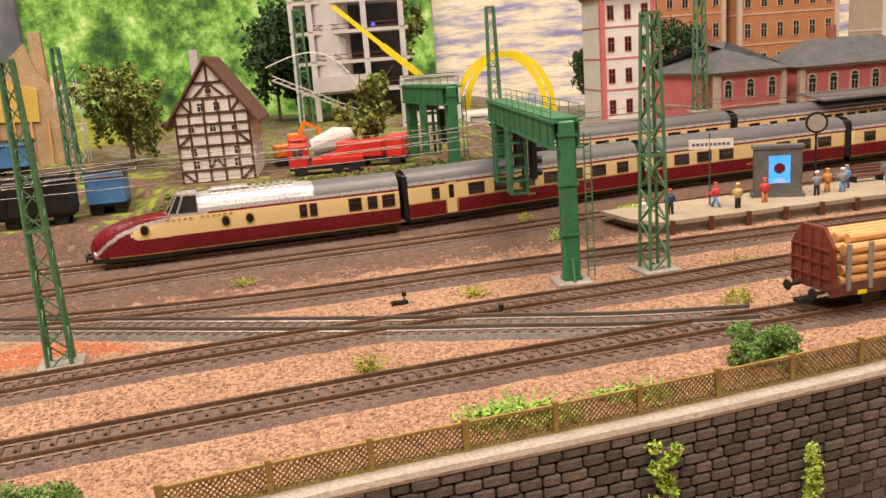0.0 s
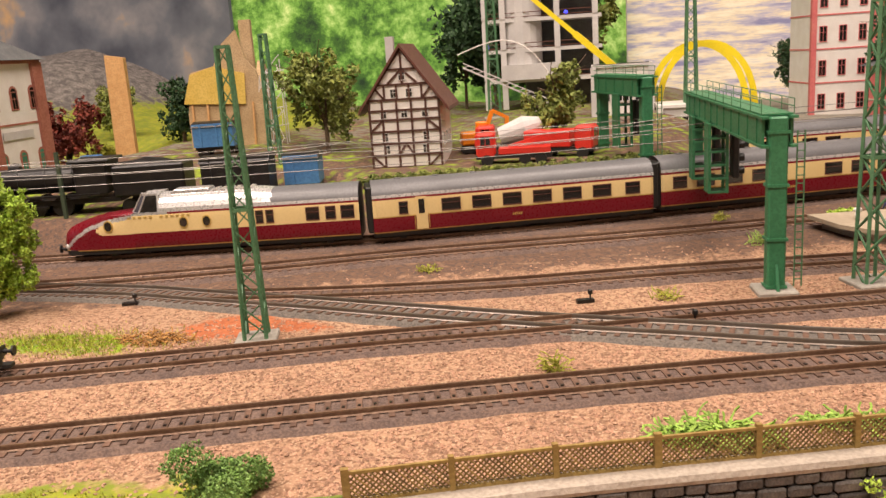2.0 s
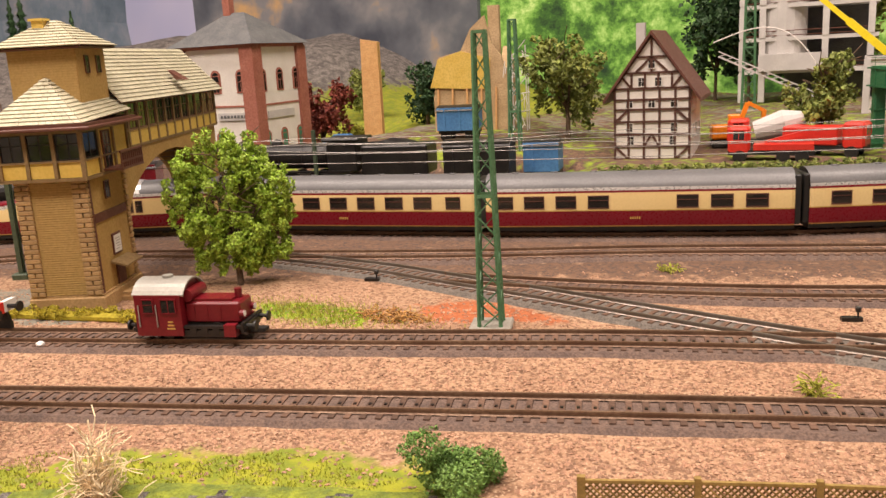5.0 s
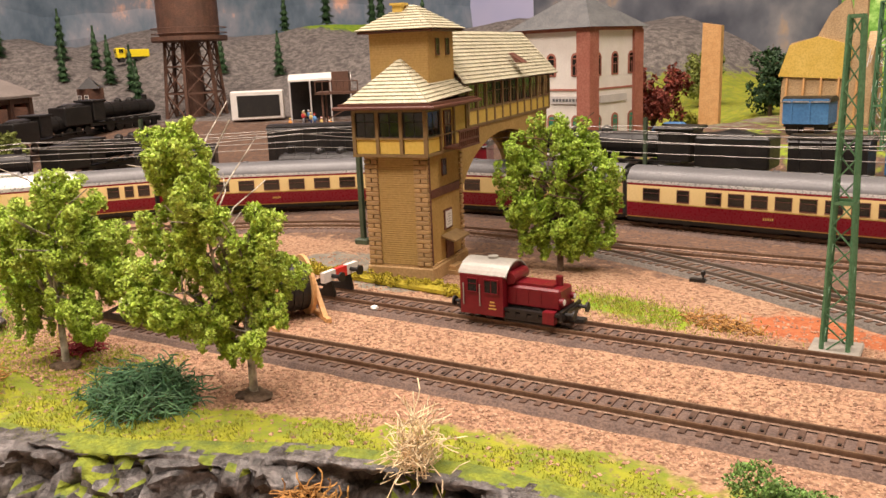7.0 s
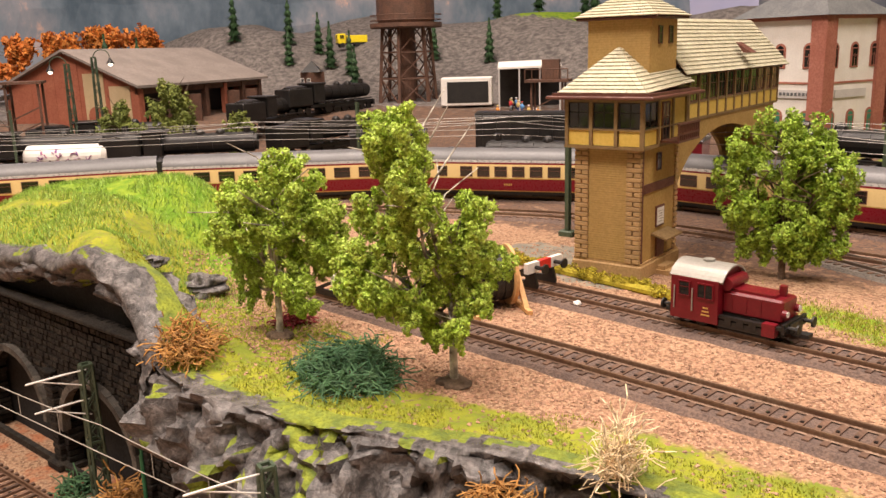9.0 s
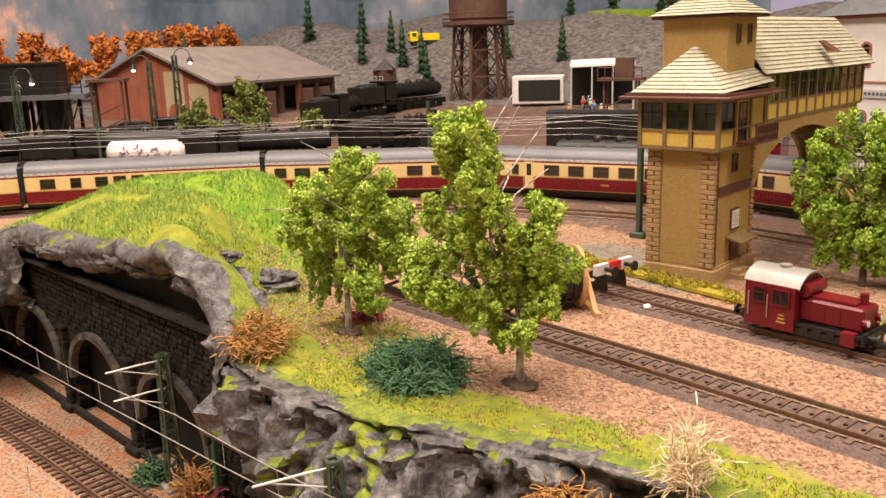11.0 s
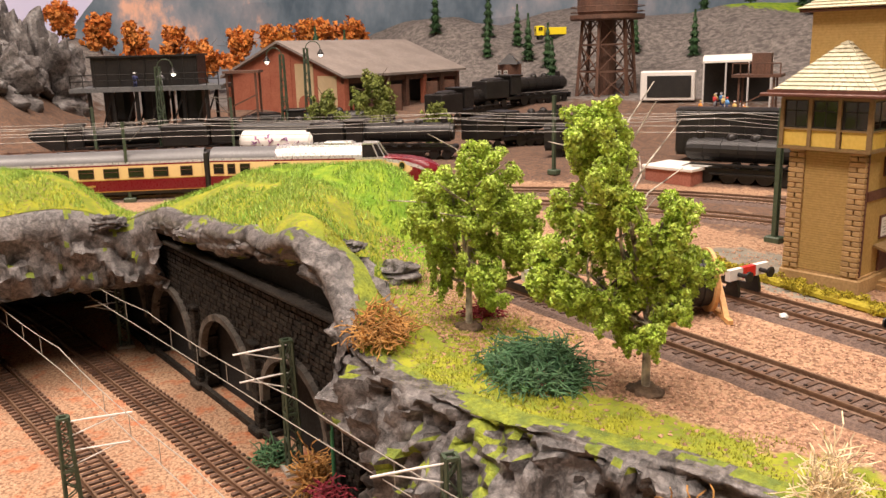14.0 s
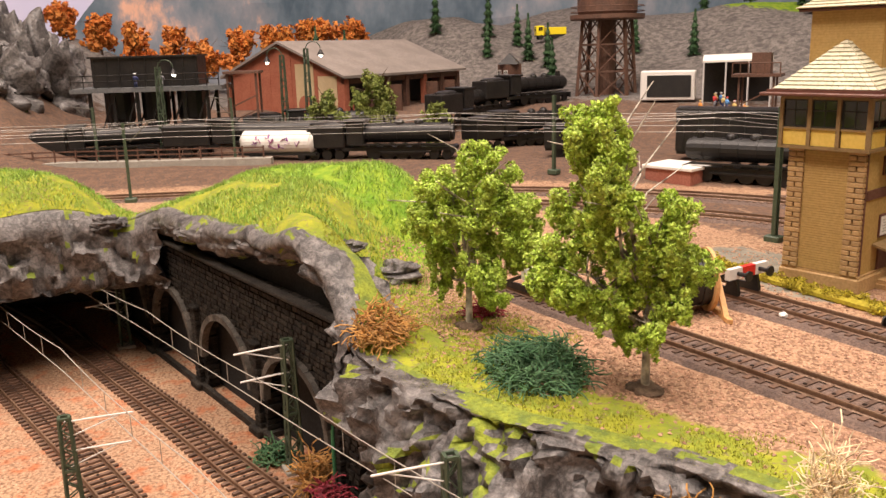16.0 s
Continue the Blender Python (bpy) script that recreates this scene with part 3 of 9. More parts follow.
def add_bogie(parent, x):
    bm = bmesh.new()
    box(bm, 0, 0, 0.75, 4.4, 1.9, 0.25)
    for sy in (-1.02, 1.02):
        box(bm, 0, sy, 0.8, 3.8, 0.16, 0.3)
        for sx in (-1.3, 1.3):
            box(bm, sx, sy, 0.62, 0.5, 0.22, 0.5)
    b = part("bogie", bm, M_BLACK, parent)
    b.location.x = x * U
    for sx in (-1.3, 1.3):
        for sy in (-0.86, 0.86):
            bm = bmesh.new()
            rod(bm, (0, -0.12, 0), (0, 0.12, 0), 0.53, 16)
            rod(bm, (0, -0.16, 0), (0, 0.16, 0), 0.42, 12)
            w = part("wheel", bm, M_SOOT, b)
            w.location = (sx * U, sy * U, 1.15 * U)


def saloon_car(kind):
    t = thing("railcar", 0, 0, 0, 0, "cream and maroon express coach with grey roof", "train car", "cars of the express train")
    L = 22.3
    bm = bmesh.new()
    xs = [-L / 2, -L / 2 + 0.25, L / 2 - 0.25, L / 2]
    for side in (-1, 1):
        loft(bm, [[(x, side * (w - (0.12 if abs(x) > L / 2 - 0.1 else 0)), z) for w, z in SIDE] for x in xs], lambda c: band(c.z))
    for x in (xs[0], xs[-1]):
        pts = [(x, w - 0.12, z) for w, z in SIDE + ROOF[1:]] + [(x, -(w - 0.12), z) for w, z in (SIDE + ROOF[1:])[::-1][1:]]
        bm.faces.new([bm.verts.new(p) for p in pts]).material_index = 3
    part("body", bm, M_BODY, t)
    bm = bmesh.new()
    arc = [(w, z) for w, z in ROOF] + [(-w, z) for w, z in ROOF[::-1][1:]]
    loft(bm, [[(x, w, z) for w, z in arc] for x in xs], lambda c: 1 if c.z < 3.2 else 0)
    for x in np.arange(-9, 10, 3.0):
        box(bm, x, 0, 3.88, 0.5, 0.35, 0.06)
    part("roof", bm, [M_ROOFGREY, M_SILVER], t, smooth=True)
    bm = bmesh.new()
    box(bm, 0, 0, 0.62, L - 0.2, 2.6, 0.3)
    for x in (-3.4, 0.2, 3.1):
        box(bm, x, 0, 0.5, 2.2, 2.4, 0.3)
    part("underframe", bm, M_BLACK, t)
    if kind == "wide":
        wins = [(-8.6, 1.45), (-6.2, 1.45), (-3.8, 1.45), (2.6, 1.45), (5.0, 1.45), (7.4, 1.45), (9.6, 1.1)]
    elif kind == "dining":
        wins = [(-9.6, 1.0), (-7.9, 1.1), (-6.2, 1.1), (-4.5, 1.1), (-2.8, 1.1), (-1.1, 1.1), (0.6, 1.1), (2.3, 1.1), (4.0, 1.1), (6.4, 0.9), (9.0, 1.3)]
    else:
        wins = [(-9.4, 1.1), (-6.9, 1.4), (-4.5, 1.4), (-2.1, 1.4), (0.3, 1.4), (2.7, 1.4), (5.1, 1.4), (8.8, 0.6)]
    for side in (-1, 1):
        for x, w in wins:
            car_window(t, side * x, side, 1.98, w, 0.66)
        if kind == "side":
            bm = bmesh.new()
            box(bm, side * 7.4, side * 1.56, 0.95, 0.9, 0.05, 1.95, m=0)
            box(bm, side * 7.4, side * 1.57, 1.9, 0.45, 0.06, 0.85, m=1)
            for dx in (-0.55, 0.55):
                rod(bm, (side * 7.4 + dx, side * 1.63, 1.0), (side * 7.4 + dx, side * 1.63, 1.9), 0.03, 5, m=2)
            part("door", bm, [M_CREAM, M_GLASS, M_GOLD], t)
        bm = bmesh.new()
        for k in range(5):
            box(bm, side * -0.4 + k * 0.16, side * 1.57, 1.3, 0.1, 0.02, 0.14)
        part("lettering", bm, M_GOLD, t)
    for x in (-L / 2 - 0.2, L / 2 + 0.2):
        bm = bmesh.new()
        box(bm, x, 0, 0.9, 0.44, 2.75, 2.75, bev=0.07)
        part("bellows", bm, M_BLACK, t)
    add_bogie(t, -7.6)
    add_bogie(t, 7.6)
    return t


def power_car():
    """Nose towards +x; the tip at x = 12."""
    t = thing("power_car", 0, 0, 0, 0, "maroon and cream power car with rounded nose and silver engine roof", "train car", "cars of the express train")
    L = 23.6
    tip = 12.0
    nose = [(0.0, 0.25, 1.55), (0.12, 0.55, 1.75), (0.35, 0.82, 2.0), (0.8, 1.08, 2.28), (1.4, 1.27, 2.5), (2.2, 1.41, 2.68), (3.2, 1.5, 2.82), (4.2, 1.54, 2.9),
            (5.2, 1.56, 2.95), (5.9, 1.56, 2.96)]
    bm = bmesh.new()
    n = 40
    stations = []
    for i in range(n + 1):
        d = 6.0 * (i / n) ** 1.7
        w = np.interp(d, [q[0] for q in nose], [q[1] for q in nose])
        h = np.interp(d, [q[0] for q in nose], [q[2] for q in nose])
        stations.append((d, w, h))

    def tone(c):
        d = tip - c.x
        if c.z < 0.86:
            return 3
        if c.z < 0.93:
            return 2
        # the silver sweep that rises from the lamps, and the pointed cream field behind it
        edge = 0.95 + 2.0 * (1 - math.exp(-max(d - 0.3, 0) / 2.3))
        if abs(c.z - edge) < 0.12 and 0.25 < d < 9.0 and c.z < 2.97:
            return 4
        if c.z < edge and 1.78 < c.z < 2.84 and d > 3.0 + 1.6 * abs(c.z - 2.05):
            return 1
        return 0

    prof = [(0.90, 0.62), (0.96, 0.86), (0.985, 0.93)] + [(1.0, z) for z in np.arange(1.0, 2.001, 0.06)]
    rings = []
    for d, w, h in stations:
        right = []
        for z in list(np.arange(0.62, 2.97, 0.06)):
            # side wall that closes in towards the hood's top
            u = min(1.0, max(0.0, (z - 0.62) / max(0.3, h - 0.62)))
            ww = w * (1 - max(0, u - 0.55) ** 2.2 * 2.4 * max(0.0, 1 - d / 6.0) - (0.06 if z < 0.8 else 0))
            right.append((tip - d, max(0.02, ww), min(z, h)))
        rings.append(right + [(x, -y, z) for x, y, z in right[::-1]])
    loft(bm, rings, tone)
    # plain side behind the nose
    for side in (-1, 1):
        loft(bm, [[(x, side * w, z) for w, z in SIDE] for x in np.arange(tip - 6.0, -11.61, -0.4)], tone)
    pts = [(-11.6, w, z) for w, z in SIDE + ROOF[1:]] + [(-11.6, -w, z) for w, z in (SIDE + ROOF[1:])[::-1][1:]]
    bm.faces.new([bm.verts.new(p) for p in pts]).material_index = 3
    bm.faces.new([bm.verts.new(p) for p in [(tip, y, z) for y, z in ((0.25, 0.62), (0.25, 1.55), (-0.25, 1.55), (-0.25, 0.62))]]).material_index = 0
    part("body", bm, M_BODY, t, smooth=True)
    # hood top between the cab and the tip is closed by the loft; engine roof behind the cab
    bm = bmesh.new()
    arc = [(w, z) for w, z in ROOF] + [(-w, z) for w, z in ROOF[::-1][1:]]
    loft(bm, [[(x, w, z) for w, z in arc] for x in (-4.8, -11.6)], lambda c: 1 if c.z < 3.2 else 0)
    part("roof", bm, [M_ROOFGREY, M_SILVER], t, smooth=True)
    bm = bmesh.new()
    arc2 = [(1.51, 2.96), (1.46, 3.2), (1.3, 3.5), (1.1, 3.78), (0.7, 3.95), (0, 4.02)]
    arc2 = arc2 + [(-w, z) for w, z in arc2[::-1][1:]]
    arc3 = [(w, 2.96 + (z - 2.96) * 0.9) for w, z in arc2]
    loft(bm, [[(3.9, w, z) for w, z in arc2], [(-3.6, w, z) for w, z in arc2], [(-4.9, w, z) for w, z in arc3]], lambda c: 0)
    for x in np.arange(-3.2, 3.4, 0.55):
        box(bm, x, 0, 3.93, 0.3, 1.5, 0.12)
    part("engine_roof", bm, M_SILVER, t, "silver louvred engine roof")
    bm = bmesh.new()
    box(bm, 1.4, 0, 4.0, 2.8, 1.4, 0.16, bev=0.05)
    part("roof_grille", bm, M_SILVER, t)
    # the raised cab
    bm = bmesh.new()
    lo, hi = 2.94, 4.0
    foot = [(6.4, 0.0), (6.1, 0.8), (5.5, 1.3), (3.9, 1.48)]
    head = [(5.5, 0.0), (5.35, 0.6), (4.9, 1.0), (3.9, 1.18)]
    foot = foot + [(x, -y) for x, y in foot[::-1] if y > 0]
    head = head + [(x, -y) for x, y in head[::-1] if y > 0]
    a = [bm.verts.new((x, y, lo)) for x, y in foot]
    b = [bm.verts.new((x, y, hi)) for x, y in head]
    for i in range(len(a) - 1):
        bm.faces.new((a[i], a[i + 1], b[i + 1], b[i])).material_index = 0
    bm.faces.new(b).material_index = 1
    for i in range(len(a)):
        bar(bm, a[i].co, b[i].co, 0.1, 0.1, m=1)
    for q in (a, b):
        for i in range(len(q) - 1):
            bar(bm, q[i].co, q[i + 1].co, 0.1, 0.1, m=1)
    part("cab", bm, [M_GLASS, M_SILVER], t, "glazed driver's cab with silver frame")
    for side in (-1, 1):
        for x in (7.9, 2.0, 0.2):
            bm = bmesh.new()
            rod(bm, (x, side * 1.5, 2.3), (x, side * 1.6, 2.3), 0.36, 18, m=1)
            rod(bm, (x, side * 1.5, 2.3), (x, side * 1.615, 2.3), 0.28, 18, m=0)
            part("porthole", bm, [M_GLASS, M_GOLD], t)
        for x, w in ((-3.9, 0.5), (-4.7, 0.5), (-8.0, 0.95), (-9.4, 0.7), (-10.7, 0.95)):
            car_window(t, x, side, 1.98, w, 0.7)
        bm = bmesh.new()
        for k in range(12):
            if k not in (5,):
                box(bm, 6.2 - k * 0.42, side * 1.555, 2.66, 0.22, 0.03, 0.12)
        part("lettering", bm, M_GOLD, t)
        bm = bmesh.new()
        rod(bm, (11.5, side * 0.75, 1.12), (11.72, side * 0.72, 1.12), 0.17, 12)
        part("headlight", bm, M_WHITE, t)
    bm = bmesh.new()
    box(bm, 0, 0, 0.62, L - 1, 2.5, 0.3)
    box(bm, 12.0, 0, 0.75, 0.5, 0.5, 0.2)
    for sy in (-0.55, 0.55):
        rod(bm, (11.6, sy, 0.95), (12.3, sy, 0.95), 0.09, 8)
        rod(bm, (12.3, sy, 0.95), (12.38, sy, 0.95), 0.24, 12)
    part("underframe", bm, M_BLACK, t)
    add_bogie(t, 6.6)
    add_bogie(t, -7.8)
    return t


def full_height(car):
    """Bodies stand tall over the rails; wheels keep their round."""
    for ob in car.children_recursive:
        if ob.name.split(".")[0] not in ("bogie", "wheel"):
            for v in ob.data.vertices:
                v.co.z = v.co.z * 1.296 + 0.095 * U
                v.co.y *= 1.07
    return car


HEAD = full_height(power_car())
TAIL = copy_thing(HEAD, Matrix())
SALOONS = [full_height(saloon_car(k)) for k in ("side", "wide", "dining", "wide", "side")]
# arc length is counted from the point (80, 104) of the main line
F_ZERO = TRACK_F.s[TRACK_F.near_index(80, 104)]
HEAD_S = [(0, 103.0), (3, 129.4), (3.6, 134.9), (4.2, 141.5), (4.8, 149.8), (5.5, 161.8), (6, 171.4), (6.5, 181.6), (7, 192.0), (11, 279.0), (12.5, 311.5), (16, 386.5)]


def head_at(t):
    return float(np.interp(t, [q[0] for q in HEAD_S], [q[1] for q in HEAD_S])) + F_ZERO


def pose_on(line, s, z, flip=False):
    a, b = line.at(s - 7), line.at(s + 7)
    d = b - a
    c = (a + b) / 2
    return at_cm(c[0], c[1], z, math.degrees(math.atan2(d[1], d[0])) + (180 if flip else 0))


def train_rows(offset, flip=False):
    return [(t, pose_on(TRACK_F, head_at(t) - offset, TZ, flip)) for t in [q * 0.5 for q in range(33)]]


CAR_PITCH = 23.1


# ==== the front: retaining wall, fence, cliff, arcade ====
G = -0.14


def block_mesh(name, l, d, h, mat, bev):
    bm = bmesh.new()
    box(bm, 0, 0, -h / 2, l, d, h, bev=bev)
    return mesh_of(name, bm, mat)


def build_retaining_wall():
    s0, s1 = EDGE.near_index(150, 84), EDGE.near_index(2.2, 28.5)
    line = Line([tuple(p) for p in EDGE.c[s1:s0:-1][::6]], 0.6)
    t = thing("retaining_wall", 0, 0, 0, 0, "dark grey coursed stone retaining wall with pale cap", "wall", "", "structure")
    bm = bmesh.new()
    sweep(bm, line, 0, line.length, [(-0.05, -10), (-0.05, -0.05), (0.9, -0.05), (0.9, -10)], 2.0)
    part("joint_bed", bm, M_JOINT_SHADE, t)
    bm = bmesh.new()
    sweep(bm, line, 0, line.length, [(-0.3, -0.4), (-0.34, -0.25), (-0.26, -0.06), (0.7, 0.0), (0.7, -0.4)], 1.0)
    part("wall_cap", bm, M_CAP, t)
    meshes = [block_mesh("stone", l, 0.3, 0.4, M_WALLSTONE, 0.07) for l in (0.68, 0.85, 1.0)]
    far = bmesh.new()
    rnd = random.Random(4)
    n = 0
    for row in range(20):
        s = rnd.random() * 0.6
        z = -0.62 - row * 0.46
        while s < min(line.length - 1, 62):
            k = rnd.randrange(3)
            l = (0.68, 0.85, 1.0)[k]
            p, d = line.at(s + l / 2), line.way(s + l / 2)
            o = -0.1 - rnd.random() * 0.07
            x, y, rz = p[0] - d[1] * o, p[1] + d[0] * o, math.degrees(math.atan2(d[1], d[0]))
            if row < 9 and 8 < s < 34 and n < 300:
                piece("stone", meshes[k], t, x, y, z, rz, rnd.uniform(-1.5, 1.5))
                n += 1
            else:
                box(far, x, y, z - 0.2, l - 0.02, 0.3, 0.4, rz)
            s += l + 0.06
    tagged(part("stones", far, M_WALLSTONE_JOINED, t), kind="stuff")


build_retaining_wall()


def build_fence():
    """Low lattice panels between posts along the wall's cap."""
    s1 = EDGE.near_index(3.5, 29)
    line = Line([tuple(p) for p in EDGE.c[s1:EDGE.near_index(90, 62):-1][::6]], 0.6)
    step = 3.5
    rnd = random.Random(2)
    for i in range(13):
        a, b = line.at(i * step), line.at((i + 1) * step)
        d = (b - a) / np.linalg.norm(b - a)
        o = 0.45
        a, b = a + np.array([-d[1], d[0]]) * o, b + np.array([-d[1], d[0]]) * o
        f = thing("lattice_fence_panel", a[0], a[1], -0.1, math.degrees(math.atan2(d[1], d[0])), "low weathered wooden lattice fence panel on the wall",
                  "fence", "fence panels along the wall")
        L = float(np.linalg.norm(b - a))
        bm = bmesh.new()
        box(bm, 0, 0, 0, 0.2 if i % 3 else 0.26, 0.2, 1.32)
        part("post", bm, M_FENCE, f)
        for z in (0.08, 1.1):
            bm = bmesh.new()
            box(bm, L / 2, 0, z, L, 0.12, 0.1)
            part("fence_rail", bm, M_FENCE, f)
        for way in (1, -1):
            bm = bmesh.new()
            for k in np.arange(-1.0, L, 0.2):
                x0, x1 = (k, k + 1.0) if way > 0 else (k + 1.0, k)
                za, zb = 0.1, 1.12
                if x0 < 0:
                    za, x0 = za + (0 - x0) * 1.02, 0
                if x1 > L:
                    zb, x1 = zb - (x1 - L) * 1.02, L
                if x1 < 0:
                    zb, x1 = zb - (0 - x1) * 1.02, 0
                if x0 > L:
                    za, x0 = za + (x0 - L) * 1.02, L
                bar(bm, (x0, 0.03 * way, za), (x1, 0.03 * way, zb), 0.05, 0.045)
            tagged(part("lattice", bm, M_FENCE, f), kind="stuff")


build_fence()


def rock_material():
    """Plaster rock under two washes: dark grey with pale drybrushed streaks, and a brown-grey stain."""
    m = material("painted_plaster_rock", (0.034, 0.031, 0.030), 0.42, 0, (0.23, 0.21, 0.20), mix=0.4, scale=110, fine=330, amount=0.65, bump=1.0, bump_scale=260, spec=0.6)
    nt = m.node_tree
    for n in nt.nodes:
        if n.type == "TEX_NOISE":
            n.inputs["Distortion"].default_value = 1.2
            n.inputs["Roughness"].default_value = 0.68
    return m


M_ROCK = rock_material()
M_MOSS = material("rock_moss", (0.27, 0.32, 0.03), 0.95, 0, (0.12, 0.17, 0.03), mix=0.45, scale=150, fine=700, amount=0.6, bump=1.0, bump_scale=700)
M_ARCH = material("worn_arch_stone", (0.13, 0.115, 0.095), 0.8, 0, (0.05, 0.043, 0.036), scale=200, fine=1200, amount=0.5, bump=0.8, bump_scale=600, random_by="island")


def rock_skin(name, path, rows, label, amp=1.0, turf=0.15):
    """A rough rock face: for each point of the path a column of (outward, height)."""
    n = len(path)
    verts = []
    for i in range(n):
        d = path[min(i + 1, n - 1)] - path[max(i - 1, 0)]
        d = d / np.linalg.norm(d)
        out = np.array([-d[1], d[0]])
        prof = rows(i, path[i])
        gap = 0.45 if len(prof) < 8 else 0.6
        prof = spline(prof, gap)
        k = 60
        u = np.linspace(0, len(prof) - 1, k)
        for q in u:
            o = np.interp(q, np.arange(len(prof)), prof[:, 0])
            z = np.interp(q, np.arange(len(prof)), prof[:, 1])
            p = path[i] + out * o
            v = Vector((p[0], p[1], z))
            edge = min(1.0, max(0.0, q * gap - 2.8) / 1.7)
            warp = Vector((v.x, v.y, v.z * 0.8)) + 1.6 * noise.noise_vector(v * 0.3)
            big = noise.noise(Vector((v.x * 0.2, v.y * 0.2, v.z * 0.17)))
            flow = abs(noise.noise(Vector((warp.x * 0.34 + v.z * 0.1, warp.y * 0.34, warp.z * 0.17))))
            fold = abs(noise.noise(Vector((warp.x * 0.7, warp.y * 0.7, warp.z * 0.55 + 6))))
            shelf = noise.noise(Vector((warp.x * 0.25, warp.y * 0.25, warp.z * 0.9 + 3)))
            knob = noise.noise(warp * 1.5)
            fine = noise.noise(v * 3.3) * 0.16 + noise.noise(v * 7.1) * 0.07
            dist, pts = noise.voronoi(Vector((warp.x * 0.55 + 0.3 * warp.z, warp.y * 0.55, warp.z * 0.4)))
            slab = 0.5 * noise.noise(pts[0] * 7.3) - 0.5 * (1 - smooth(0.0, 0.14, dist[1] - dist[0]))
            dist, pts = noise.voronoi(warp * 1.6)
            chip = 0.22 * noise.noise(pts[0] * 5.1) - 0.2 * (1 - smooth(0.0, 0.2, dist[1] - dist[0]))
            k2 = (0.9 * big + 2.2 * (0.16 - flow) + 1.0 * (0.14 - fold) + 0.7 * shelf + 0.3 * knob + slab + chip + fine - 0.25) * edge * amp
            k2 = max(k2, -2.0 * edge ** 4)
            verts.append((v.x + out[0] * k2, v.y + out[1] * k2, v.z + (0.5 * shelf + 0.3 * knob + 0.5 * chip + fine) * edge * amp))
    k = 60
    faces = [(i * k + j, i * k + j + 1, (i + 1) * k + j + 1, (i + 1) * k + j) for i in range(n - 1) for j in range(k - 1)]
    # moss lies on the ledges and hangs over the rim
    index = []
    for f in faces:
        a, b, c = (Vector(verts[q]) for q in (f[0], f[1], f[3]))
        nrm = (b - a).cross(c - a)
        up = abs(nrm.z) / max(nrm.length, 1e-6)
        u = (f[0] % k) / k
        wet = noise.noise(a * 0.35) + 0.5 * noise.noise(a * 1.3) + 0.4 * noise.noise(a * 4.0)
        index.append(1 if (up > 0.62 and wet > 0.36 and u < 0.85) or u < turf * (1 + 0.9 * wet) else 0)
    ob = raw(name, verts, faces, [M_ROCK, M_MOSS], None, True, label, "rock", "structure", index)
    ob.modifiers.new("split", "EDGE_SPLIT").split_angle = radians(46)


def edge_path(a, b):
    i, j = EDGE.near_index(*a), EDGE.near_index(*b)
    return Line([tuple(p) for p in EDGE.c[i:j + 1]], 0.24).c


def cliff_rows(i, p):
    z = ground_height(p[0], p[1])
    w = smooth(-30.5, -22, p[0])
    flare = 1.0 + 4.5 * w
    return [(-2.2, z - 0.5), (-1.2, z + 0.06), (-0.2, z + 0.09), (0.25, z + 0.05), (0.9, z - 0.5), (1.3 + 0.3 * w, z - 1.3), (1.0 + flare * 0.25, -3.2), (flare * 0.55, -5.0), (flare * 0.8, -7.0),
            (flare, LOW - 0.3)]


def lip_rows(i, p):
    z = ground_height(p[0], p[1])
    return [(-1.8, z - 0.25), (-0.8, z + 0.12), (0.2, z + 0.07), (0.8, z - 0.6), (1.1, z - 1.2), (0.7, z - 1.75), (-0.6, z - 1.95), (-2.6, z - 1.95)]


def portal_rows(i, p):
    z = ground_height(p[0], p[1])
    return [(-1.4, z - 0.2), (-0.5, z + 0.14), (0.3, z - 0.3), (1.0, z * 0.5), (1.5, -0.5), (1.2, -2.4), (-1.0, -3.0), (-4, -3.0), (-9, -3.2), (-16, -3.4)]


rock_skin("cliff", edge_path((3.5, 29), (-30.4, 10.9)), cliff_rows, "grey weathered rock face below the mossy bank")
rock_skin("rock_lip", edge_path((-30.0, 11.0), (-56, -0.8)), lip_rows, "overhanging rock edge under the grass hill", 0.7)
rock_skin("tunnel_rock", edge_path((-55.5, -0.4), (-48, -70)), portal_rows, "grey rock arch over the lower tracks", 0.9, 0.07)

# the arcade below the hill
ARC_A, ARC_B = np.array([-31.2, 10.9]), np.array([-75.0, -9.5])


